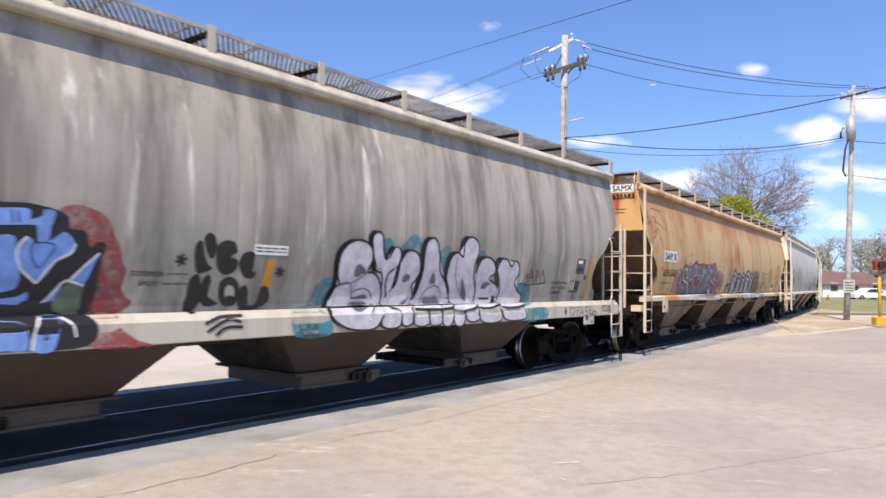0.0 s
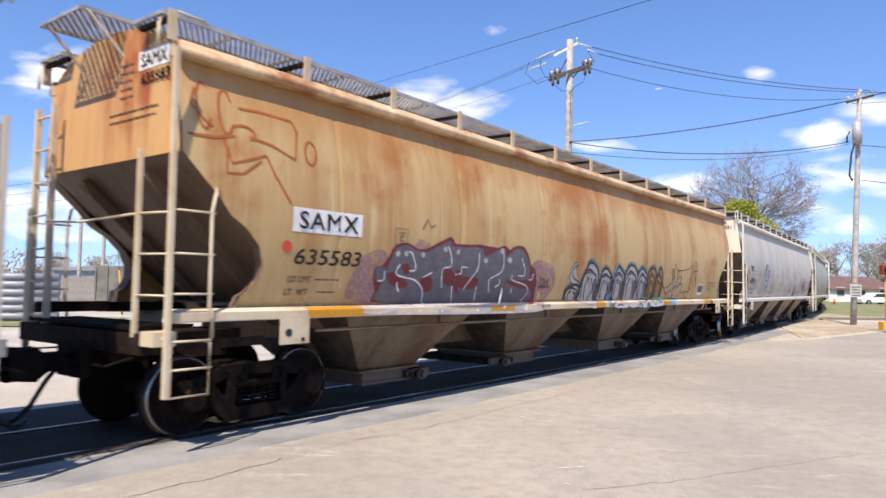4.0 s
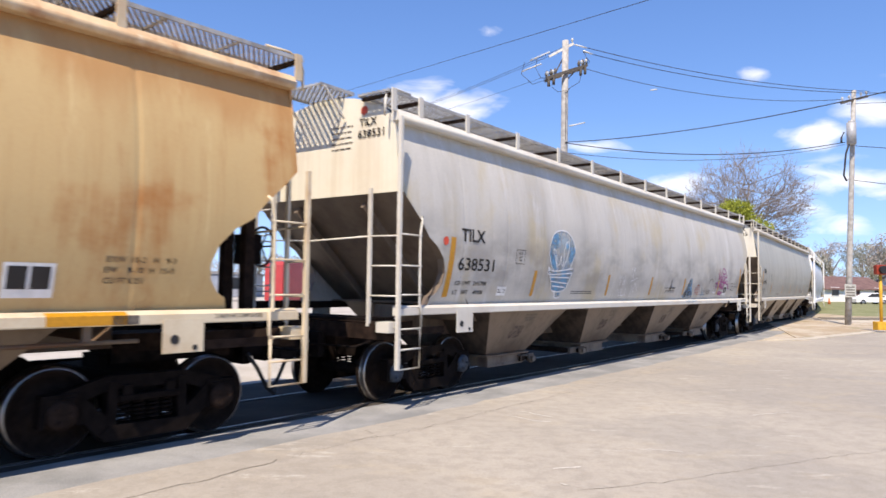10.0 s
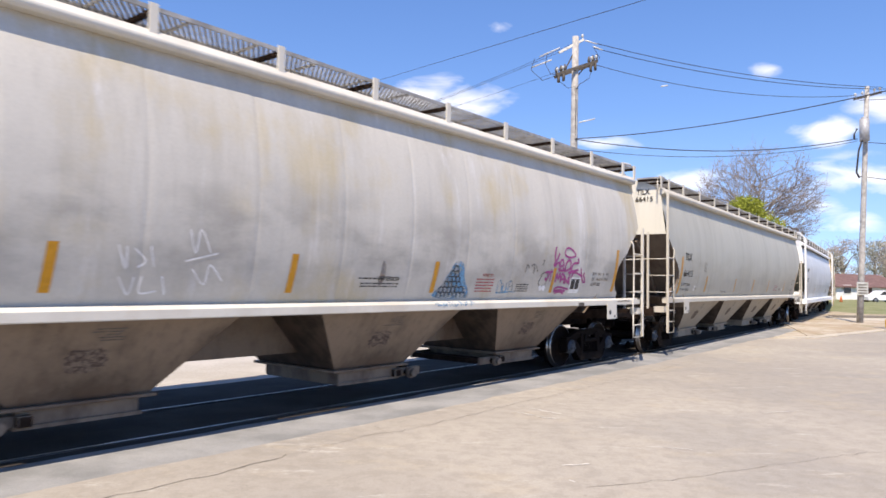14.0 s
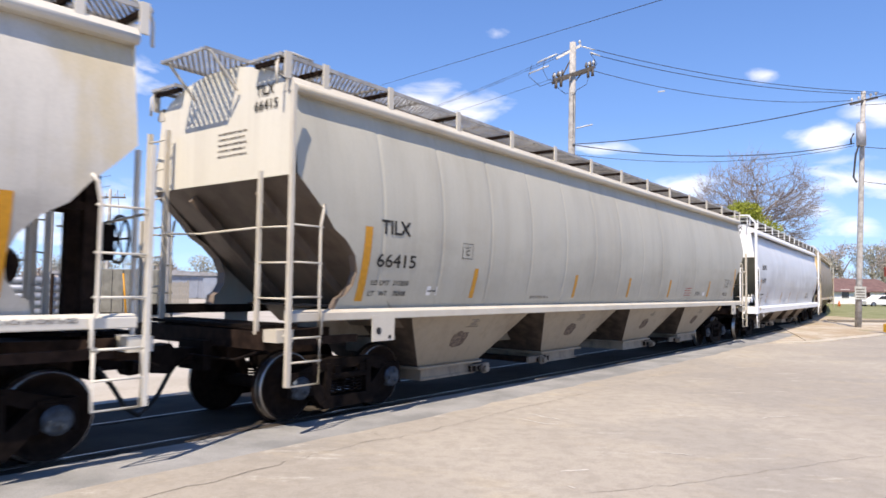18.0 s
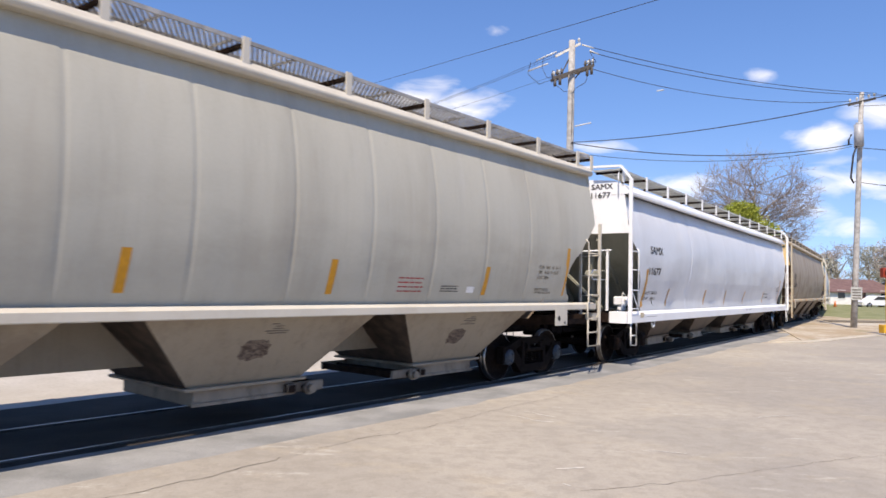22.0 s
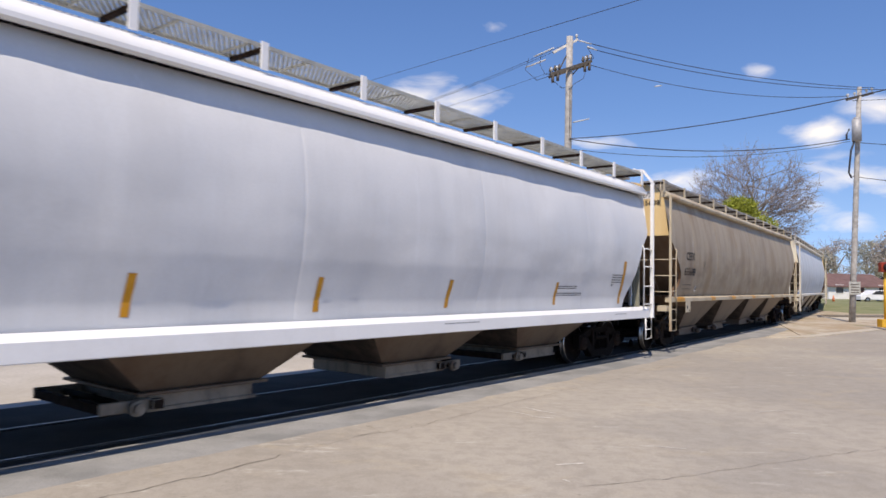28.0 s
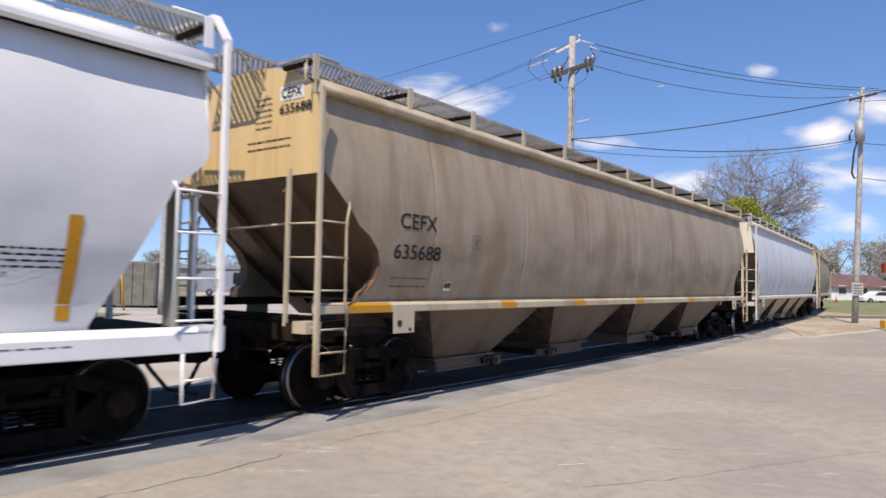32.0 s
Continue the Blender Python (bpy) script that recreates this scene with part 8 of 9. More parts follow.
bars(c, "stencil", 0.22, 0.55, 3.82, 4.30, 6, M["ink_faint"], 32, True)
bars(c, "stencil", 0.05, 0.95, 3.52, 3.72, 2, M["ink"], 33, True)
patch(CAR5, "sill_label", [(0.95, 1.12), (1.2, 1.12), (1.2, 1.24), (0.95, 1.24)], plain("tan_label", (0.50, 0.42, 0.28), 0.6), 0.006, True)


# ---- the ground and the street ----
def mat_ground():
    k = Mat("dry_gravel_and_dust", 0.95, 0, 0.2)
    n = k.noise(0.4, detail=8)
    f = k.noise(14, detail=6)
    c = k.mix(k.ramp(n, 0.35, 0.65), (0.387, 0.352, 0.299), (0.475, 0.440, 0.387))
    c = k.mix(k.math("MULTIPLY", k.ramp(f, 0.4, 0.7), 0.4), c, (0.299, 0.273, 0.229))
    k.bump(f, 0.4, 0.01)
    return k.color(c)


def mat_concrete():
    k = Mat("worn_concrete_street", 0.9, 0, 0.25)
    slow = k.noise(0.16, (1.0, 0.7, 1), 5, 0.55)
    worn = k.noise(0.55, (0.7, 1.0, 1), 8, 0.62, 4)
    mottle = k.noise(4.5, detail=9, rough=0.72, shift=13)
    fine = k.noise(70, detail=5)
    c = k.mix(k.ramp(slow, 0.38, 0.62), (0.335, 0.300, 0.252), (0.420, 0.378, 0.312))
    c = k.mix(k.math("MULTIPLY", k.ramp(worn, 0.48, 0.66), 0.55), c, (0.290, 0.268, 0.236))
    c = k.mix(k.math("MULTIPLY", k.ramp(k.noise(0.9, (0.8, 1.2, 1), 7, 0.65, 29), 0.54, 0.66), 0.40), c, (0.430, 0.360, 0.255))
    c = k.mix(k.math("MULTIPLY", k.ramp(mottle, 0.42, 0.62), 0.42), c, (0.250, 0.222, 0.182))
    c = k.mix(k.math("MULTIPLY", k.ramp(k.noise(2.2, (0.5, 1.4, 1), 9, 0.75, 19), 0.58, 0.68), 0.60), c, (0.530, 0.495, 0.430))
    c = k.mix(k.math("MULTIPLY", k.ramp(k.noise(11, detail=6, rough=0.7, shift=23), 0.62, 0.72), 0.45), c, (0.150, 0.132, 0.110))
    c = k.mix(k.math("MULTIPLY", k.ramp(fine, 0.35, 0.7), 0.30), c, (0.194, 0.172, 0.141))
    k.bump(k.math("ADD", k.math("MULTIPLY", fine, 0.5), mottle), 0.3, 0.008)
    return k.color(c)


def mat_asphalt(name, a, b):
    k = Mat(name, 0.9, 0, 0.12)
    n = k.noise(0.9, detail=7)
    f = k.noise(70, detail=4)
    c = k.mix(k.ramp(n, 0.35, 0.65), a, b)
    c = k.mix(k.math("MULTIPLY", k.ramp(f, 0.4, 0.7), 0.35), c, tuple(x * 0.55 for x in a))
    k.bump(f, 0.4, 0.006)
    return k.color(c)


def mat_dirt():
    k = Mat("trodden_tan_dirt", 0.95, 0, 0.15)
    n = k.noise(0.35, (1, 0.6, 1), 7, 0.65)
    f = k.noise(3.0, detail=8, rough=0.7, shift=5)
    c = k.mix(k.ramp(n, 0.40, 0.60), (0.36, 0.285, 0.195), (0.46, 0.405, 0.325))
    c = k.mix(k.math("MULTIPLY", k.ramp(f, 0.45, 0.65), 0.6), c, (0.27, 0.205, 0.135))
    c = k.mix(k.math("MULTIPLY", k.ramp(k.noise(1.1, (1, 0.5, 1), 6, 0.6, 11), 0.58, 0.66), 0.6), c, (0.20, 0.20, 0.10))
    k.bump(f, 0.6, 0.02)
    return k.color(c)


def mat_grass():
    k = Mat("spring_grass", 0.9, 0, 0.2)
    n = k.noise(0.5, detail=7)
    f = k.noise(9, detail=6)
    c = k.mix(k.ramp(n, 0.35, 0.65), (0.17, 0.19, 0.085), (0.27, 0.265, 0.15))
    c = k.mix(k.math("MULTIPLY", k.ramp(f, 0.4, 0.7), 0.5), c, (0.12, 0.125, 0.055))
    k.bump(f, 0.6, 0.03)
    return k.color(c)


GRAVEL, CONCRETE, GRASS, DIRT = mat_ground(), mat_concrete(), mat_grass(), mat_dirt()
TAR = mat_asphalt("dark_track_asphalt", (0.046, 0.038, 0.031), (0.070, 0.060, 0.050))
PATCH = mat_asphalt("pale_patched_asphalt", (0.22, 0.22, 0.21), (0.33, 0.325, 0.31))
KERB = plain("worn_kerb_concrete", (0.46, 0.41, 0.33), 0.9, 0, 0.2, 2.0)


def rise(x, y):
    return 0.011 * max(0.0, math.hypot(x, y) - 62.0) if y < 400 else 3.7


def sheet(name, rows, mat, kind="structure", label="", category="", parent=None):
    """A ground sheet from rows of points."""
    bm = bmesh.new()
    vs = [[bm.verts.new(p) for p in r] for r in rows]
    for a, b in zip(vs, vs[1:]):
        for i in range(len(a) - 1):
            bm.faces.new((a[i], a[i + 1], b[i + 1], b[i]))
    me = mesh_of(bm, mat)
    ob = new(name, me)
    if parent:
        ob.parent = parent
    else:
        tagged(ob, label, category, kind=kind)
    return ob


GZ = -0.045
xs = [-3000, -1200, -500, -250, -150, -100, -70, -50, -30, -15, 0, 15, 30, 50, 70, 100, 150, 250, 500, 1200, 3000]
ys = [-600, -200, -60, -20, 0, 15, 30, 45, 60, 80, 100, 130, 160, 200, 300, 500, 1000, 2500, 4500]
sheet("ground", [[(x, y, GZ - 0.02 + min(rise(x, y), 3.7)) for x in xs] for y in ys], GRAVEL, label="pale dry gravel lot behind the tracks", category="ground")


def ribbon(name, a, b, u0, u1, z, mat, label, category, step=3.0, wob=0.0, seed=0):
    r = random.Random(seed)
    rows = []
    for u in np.arange(u0, u1 + 0.01, step):
        p, q = rail_point(u, a + (r.uniform(-wob, wob) if wob else 0)), rail_point(u, b + (r.uniform(-wob, wob) if wob else 0))
        rows.append([(p[0], p[1], z), (q[0], q[1], z)])
    return sheet(name, rows, mat, label=label, category=category)


ribbon("track_bed", -2.40, 1.55, -100, 120, GZ + 0.001, TAR, "dark asphalt under the rails", "track bed", 1.0, 0.06, 3)
ribbon("track_panel", -0.64, 0.70, -95, 110, -0.010, TAR, "dark patched asphalt between the rails", "track bed", 1.0)
ribbon("track_shoulder", -2.20, -0.80, -95, 110, -0.012, TAR, "dark asphalt shoulder behind the rails", "track bed", 1.0, 0.03, 7)
ribbon("track_shoulder", 0.80, 0.98, -95, 110, -0.012, TAR, "dark asphalt shoulder beside the rail", "track bed", 1.0, 0.0, 8)
ribbon("asphalt_strip", 0.96, 2.16, -100, 34, GZ + 0.034, PATCH, "pale patched asphalt strip beside the track", "pavement", 0.5, 0.05, 4)
# street slab on the camera's side
bm = bmesh.new()
ring = []
edge_rnd = random.Random(5)
for u in np.arange(-100, 26.1, 0.5):
    p = rail_point(u, 2.02 + edge_rnd.uniform(-0.07, 0.05))
    ring.append((p[0], p[1]))
far = [(13.0, 25.2), (19.5, 31.2), (34.0, 44.0), (140, 150), (200, -80), (-40, -140)]
vs = [bm.verts.new((x, y, GZ + 0.040)) for x, y in ring + far]
bm.faces.new(vs)
bmesh.ops.triangulate(bm, faces=bm.faces)
tagged(new("street_slab", mesh_of(bm, CONCRETE)), "wide worn concrete street with scuffs and cracks", "street", kind="structure")

ribbon("dusty_verge", 1.0, 6.5, 17, 95, GZ + 0.030, DIRT, "dusty tan verge beside the track", "verge", 1.0, 0.08, 6)

# rails with their flangeways
RAIL = plain("rail_steel", (0.10, 0.085, 0.075), 0.7, 0.2, 0.4, 5)
RAIL_HEAD = plain("polished_rail_head", (0.34, 0.33, 0.32), 0.32, 1.0, 0.2, 5)
for sd in (-0.755, 0.755):
    bm = bmesh.new()
    prof = [(-0.036, -0.05), (0.036, -0.05), (0.036, -0.006), (0.014, 0.0), (-0.014, 0.0), (-0.036, -0.006)]
    rings = []
    for u in np.arange(-90, 170, 1.0):
        rings.append([bm.verts.new((*rail_point(u, sd + a)[:2], z)) for a, z in prof])
    for a, b in zip(rings, rings[1:]):
        for i in range(6):
            bm.faces.new((a[i], a[(i + 1) % 6], b[(i + 1) % 6], b[i])).material_index = int(i == 3)
    tagged(new("rail", mesh_of(bm, [RAIL, RAIL_HEAD])), "worn steel rail set in the asphalt", "rail", "rails", "structure")

# cracks of the street
CRACK = plain("crack_dirt", (0.23, 0.20, 0.16), 0.95, 0, 0.5, 5)
crack_rnd = random.Random(11)


def crack(pts, w, name="crack", mat=None, label="thin dark crack in the concrete street"):
    bm = bmesh.new()
    prev = None
    pts = [Vector((x, y, 0)) for x, y in pts]
    fine = []
    for a, b in zip(pts, pts[1:]):
        n = max(2, int((b - a).length / 0.12))
        s = Vector((-(b - a).y, (b - a).x, 0)).normalized()
        for i in range(n):
            fine.append(a.lerp(b, i / n) + s * crack_rnd.gauss(0, 0.022))
    for i, p in enumerate(fine):
        d = (fine[min(i + 1, len(fine) - 1)] - fine[max(i - 1, 0)]).normalized()
        s = Vector((-d.y, d.x, 0)) * (w / 2 * crack_rnd.uniform(0.35, 1.3))
        pr = [bm.verts.new((q.x, q.y, GZ + 0.044)) for q in (p + s, p - s)]
        if prev:
            bm.faces.new((prev[0], prev[1], pr[1], pr[0]))
        prev = pr
    tagged(new(name, mesh_of(bm, mat or CRACK)), label, name, name + "s", "structure")


SCUFF = plain("pale_concrete_scuff", (0.56, 0.52, 0.46), 0.9, 0, 0.3, 9)
crack([(-2.85, 5.57), (-2.73, 5.74), (-2.4, 6.13), (-2.05, 6.56), (-1.57, 7.26)], 0.020)
crack([(-1.57, 7.26), (-0.98, 8.13), (-0.61, 8.42), (-0.21, 8.87), (0.74, 10.2), (1.86, 11.61), (3.88, 14.22), (6.18, 17.5)], 0.008)
crack([(-0.98, 8.13), (-0.66, 8.26), (-1.06, 8.79)], 0.008)
crack([(1.22, 6.26), (1.78, 6.48), (2.43, 6.73), (3.59, 7.34), (4.96, 7.97), (6.27, 8.62)], 0.007)
for pts in ([(0.9, 9.78), (1.29, 9.43), (1.63, 9.4)], [(1.14, 10.16), (1.63, 9.64)], [(1.11, 7), (1.55, 7.11)], [(1.11, 6.49), (1.18, 6.32)], [(2.28, 7.89), (2.8, 7.74)], [(4.46, 10.1), (5.25, 10.38)]):
    crack(pts, 0.030, "scuff", SCUFF, "pale scraped scuff on the concrete")

# kerb corner with its dusty walk
def slab(name, pts, z0, z1, mat, label, category):
    bm = bmesh.new()
    a = [bm.verts.new((x, y, z0)) for x, y in pts]
    b = [bm.verts.new((x, y, z1)) for x, y in pts]
    bm.faces.new(a)
    bm.faces.new(b)
    for i in range(len(pts)):
        bm.faces.new((a[i], b[i], b[(i + 1) % len(pts)], a[(i + 1) % len(pts)]))
    bmesh.ops.triangulate(bm, faces=[f for f in bm.faces if len(f.verts) > 4])
    return tagged(new(name, mesh_of(bm, mat)), label, category, kind="structure")


slab("kerb", [(11.9, 25.8), (12.4, 25.4), (13.6, 25.9), (19.5, 31.3), (34.0, 44.2), (33.8, 44.6), (19.2, 31.8), (13.5, 26.5)], GZ, 0.012, KERB, "worn tan concrete kerb", "kerb")
slab("walk", [(13.5, 26.6), (19.2, 31.9), (33.8, 44.7), (37, 56), (30, 60), (24, 47), (18, 38.5)], GZ, 0.006, DIRT, "dusty tan dirt corner behind the kerb", "pavement")
SOIL = plain("dark_turned_soil", (0.16, 0.135, 0.10), 0.95, 0, 0.4, 3)
slab("soil_bed", [(24.5, 44.5), (34, 46), (60, 49), (60, 53), (36, 50), (25.5, 47.5)], GZ, 0.035, SOIL, "low bed of dark soil and dry grass", "soil")
slab("far_pavement", [(22.5, 40.5), (35.5, 42.5), (70, 46), (70, 48), (34, 45.6), (23.5, 43.6)], GZ, 0.016, KERB, "pale concrete pavement behind the corner", "pavement")
gr = []
for y in (48, 56, 70, 90, 120, 160):
    gr.append([(x * y / 60.0 + 2, y, GZ + 0.03 + rise(x * y / 60.0 + 2, y)) for x in (30, 36, 45, 60, 90)])
sheet("lawn", gr, GRASS, label="short spring lawn in front of the houses", category="grass")
gl = []
for y in (26.5, 28, 31, 34):
    gl.append([(x, y, GZ + 0.03) for x in (-60, -40, -22, -15.5)])
sheet("verge", gl, GRASS, label="strip of short green grass", category="grass")


# ---- poles and wires ----
POLE_WOOD = plain("weathered_pole_wood", (0.38, 0.36, 0.33), 0.9, 0, 0.3, 5)
ARM_WOOD = plain("dark_cross_arm_wood", (0.10, 0.085, 0.07), 0.9, 0, 0.4, 8)
CAN = plain("grey_transformer_can", (0.36, 0.36, 0.36), 0.5, 0.1, 0.2, 6)
PORCELAIN = plain("pale_insulator", (0.55, 0.55, 0.52), 0.25, 0, 0.2, 20)
WIRE = plain("wire", (0.03, 0.03, 0.035), 0.7)


def pole(name, x, y, top, r0, r1, lean, label):
    p = thing(name, label, "utility pole", "utility poles")
    p.location = (x, y, GZ)
    bm = bmesh.new()
    tube(bm, [(lean * q, 0, q * top) for q in (0, 0.25, 0.5, 0.75, 1)], [r0 + (r1 - r0) * q for q in (0, 0.25, 0.5, 0.75, 1)], 12)
    part("shaft", bm, POLE_WOOD, p)
    return p


def arm(p, a, b, mat, w=0.10, h=0.12, pins=()):
    bm = bmesh.new()
    beam(bm, a, b, w, h)
    ob = part("cross_arm", bm, mat, p)
    for q in pins:
        c = Vector(a).lerp(Vector(b), q)
        bm = bmesh.new()
        prof = [(0.02, 0.0), (0.02, 0.08), (0.07, 0.1), (0.055, 0.15), (0.075, 0.17), (0.04, 0.24)]
        rings = [[bm.verts.new((c.x + r * math.cos(k * math.tau / 8), c.y + r * math.sin(k * math.tau / 8), c.z + h / 2 + z)) for k in range(8)] for r, z in prof]
        for u, v in zip(rings, rings[1:]):
            for k in range(8):
                bm.faces.new((u[k], u[(k + 1) % 8], v[(k + 1) % 8], v[k])).smooth = True
        bm.faces.new(rings[-1])
        part("insulator", bm, PORCELAIN, ob)
    return ob


p1 = pole("utility_pole", 5.62, 33.0, 13.8, 0.20, 0.155, 0.11, "weathered wooden utility pole with double dark cross arms")
arm(p1, (-0.70, -0.10, 12.98), (0.52, 0.1, 13.70), plain("bleached_arm_wood", (0.60, 0.57, 0.50), 0.9), 0.09, 0.11, (0.95,))
for dy in (-0.2, 0.2):
    arm(p1, (-0.92, dy - 0.5, 11.72), (1.22, dy + 0.5, 12.72), ARM_WOOD, 0.11, 0.14, (0.03, 0.16, 0.86, 0.97) if dy < 0 else ())
for q in (0.06, 0.18, 0.84, 0.95):
    bm = bmesh.new()
    tube(bm, [(-0.92 + 2.14 * q, -0.7 + q, 11.72 + q - 0.08), (-0.92 + 2.14 * q, -0.7 + q, 11.72 + q - 0.42)], 0.07, 8)
    part("cutout", bm, ARM_WOOD, p1)
bm = bmesh.new()
beam(bm, (-0.5, -0.2, 11.95), (0.02, 0, 13.0), 0.05, 0.05)
beam(bm, (0.7, 0.2, 12.5), (0.05, 0, 11.7), 0.05, 0.05)
part("brace", bm, ARM_WOOD, p1)
for pts in ([(-0.9, -0.6, 11.7), (-1.5, -0.3, 11.55), (-2.0, 0.2, 12.2), (-1.8, 0.6, 12.9)], [(-0.5, -0.5, 11.75), (-1.1, -0.2, 11.9), (-1.3, 0.2, 12.5), (-1.2, 0.5, 13.1)],
            [(-0.75, -0.6, 11.45), (-0.3, -0.3, 11.2), (0.1, -0.2, 11.3), (0.12, -0.16, 10.4), (0.1, -0.16, 8.9)], [(0.95, 0.2, 12.3), (0.8, 0.1, 11.8), (0.3, -0.1, 11.45), (0.14, -0.16, 11.2)], [(1.1, 0.3, 12.55), (1.35, 0.35, 12.9), (1.0, 0.2, 13.35)]):
    bm = bmesh.new()
    tube(bm, pts, 0.014, 4)
    part("jumper", bm, WIRE, p1)
for q, r_ in ((0.02, 0.10), (0.12, 0.10), (0.22, 0.08), (0.80, 0.08), (0.90, 0.10), (0.99, 0.08)):
    bm = bmesh.new()
    x, y, z = -0.92 + 2.14 * q, -0.62 + q, 11.80 + q
    tube(bm, [(x, y, z), (x, y, z + 0.10), (x, y, z + 0.16), (x, y, z + 0.30)], [0.03, r_, r_ * 0.8, 0.03], 8)
    part("arrester", bm, ARM_WOOD, p1)
bm = bmesh.new()
tube(bm, [(0.09, -0.21, 0.0), (0.10, -0.20, 8.0)], 0.03, 6)
part("conduit", bm, CAN, p1)
p2 = pole("utility_pole", 22.04, 37.93, 13.0, 0.165, 0.115, 0.55, "weathered wooden utility pole with a grey transformer and sign")
arm(p2, (-0.45, -0.5, 12.15), (1.6, 0.5, 12.83), ARM_WOOD, 0.11, 0.14, (0.04, 0.3, 0.75, 0.96))
bm = bmesh.new()
tube(bm, [(0.15, -0.38, 9.9), (0.15, -0.38, 11.1)], 0.24, 14)
tube(bm, [(0.15, -0.38, 11.1), (0.15, -0.38, 11.2)], 0.16, 14)
part("transformer", bm, CAN, p2)
bm = bmesh.new()
tube(bm, [(0.0, -0.4, 9.9), (-0.15, -0.35, 9.4), (-0.2, -0.2, 8.2), (-0.05, -0.22, 7.9)], 0.05, 8)
tube(bm, [(-0.15, -0.2, 10.6), (-0.3, -0.2, 10.3), (-0.3, -0.2, 10.0)], 0.05, 6)
part("cable_drop", bm, WIRE, p2)
bm = bmesh.new()
box(bm, -0.28, 0.34, -0.25, -0.22, 1.55, 2.25, 0, 0.01)
sg_ = part("sign_plate", bm, plain("grey_sign_plate", (0.42, 0.42, 0.38), 0.6), p2, "small grey sign plate")
bm = bmesh.new()
for z in (2.1, 1.95, 1.8, 1.66):
    box(bm, -0.2, 0.26, -0.256, -0.252, z - 0.03, z + 0.03)
part("line", bm, M["ink_faint"], sg_)


def wire(pts_label, a, b, sag, r, name="wire", n=24):
    bm = bmesh.new()
    pts = []
    for i in range(n + 1):
        q = i / n
        p = Vector(a).lerp(Vector(b), q)
        p.z -= sag * 4 * q * (1 - q)
        pts.append(p)
    tube(bm, pts, r, 5)
    tagged(new(name, mesh_of(bm, WIRE)), pts_label, "wire", "overhead wires")




def strain(pts):
    """White strain insulators strung on a wire."""
    for a, b in pts:
        bm = bmesh.new()
        tube(bm, [a, b], 0.035, 6)
        part("strain_insulator", bm, PORCELAIN, p1)


strain([((-1.0, 0.3, 12.75), (-1.9, 0.9, 12.55)), ((-0.6, 0.3, 13.35), (-1.5, 0.9, 13.1)), ((0.6, 0.1, 13.65), (1.2, 0.25, 13.55)), ((1.0, 0.2, 13.4), (1.5, 0.4, 13.3)), ((0.3, 0, 9.62), (1.1, 0.2, 9.85)), ((4.4, 0.6, 11.6), (4.75, 0.7, 11.68))])
wire("thin dark overhead power wire", (6.25, 33.1, 13.60), (23.6, 38.2, 13.0), 0.45, 0.018)
wire("thin dark overhead power wire", (6.7, 33.4, 13.35), (24.6, 38.3, 12.95), 0.55, 0.018)
wire("thin dark overhead power wire", (6.8, 33.5, 12.55), (21.7, 37.6, 12.35), 0.6, 0.016)
wire("thick dark telephone cable", (5.7, 32.8, 8.72), (21.95, 37.8, 10.02), 0.62, 0.024)
wire("thin dark telephone cable", (5.7, 32.8, 8.25), (21.95, 37.8, 9.9), 0.60, 0.014)
wire("dark service cable from the pole", (5.75, 32.8, 8.75), (17.4, 20.0, 8.9), 0.5, 0.02)
wire("dark overhead wire crossing the street", (-7.5, 35.3, 11.05), (8.2, 2.5, 5.25), 0.0, 0.007)
wire("thin overhead power wire", (4.9, 32.9, 12.95), (-18, 48, 10.0), 0.9, 0.010)
wire("thin overhead power wire", (5.6, 33.1, 13.45), (-17, 49, 10.5), 0.9, 0.010)
wire("thin overhead power wire", (4.8, 32.6, 11.9), (-19, 46, 9.4), 0.8, 0.008)
wire("thin overhead power wire", (22.2, 38.0, 12.2), (40, 30, 12.8), 0.4, 0.016)
wire("thin overhead power wire", (22.2, 38.0, 9.9), (45, 40, 11.2), 0.6, 0.02)
wire("thin overhead power wire", (22.2, 38.0, 8.0), (45, 44, 8.6), 0.5, 0.02)


# ---- trees ----
BARK = plain("grey_bark", (0.22, 0.19, 0.165), 0.95, 0, 0.35, 4)
TWIG = plain("grey_brown_twigs", (0.29, 0.245, 0.225), 0.95, 0, 0.3, 4)


def leaf_mat(name, a, b):
    k = Mat(name, 0.8, 0, 0.2)
    inf = k.t.nodes.new("ShaderNodeNewGeometry").outputs["Random Per Island"]
    c = k.mix(inf, a, b)
    k.b.inputs["Subsurface Weight"].default_value = 0.0
    return k.color(c)


LEAF_LIME = leaf_mat("lime_spring_leaves", (0.17, 0.20, 0.025), (0.36, 0.38, 0.06))
# the next three are paled and greyed to paint in distance haze
LEAF_OLIVE = leaf_mat("hazed_olive_leaves", (0.27, 0.265, 0.21), (0.37, 0.36, 0.30))
LEAF_BROWN = leaf_mat("hazed_brown_buds", (0.30, 0.25, 0.22), (0.39, 0.34, 0.30))
LEAF_GREEN = leaf_mat("hazed_green_leaves", (0.24, 0.25, 0.17), (0.33, 0.335, 0.25))


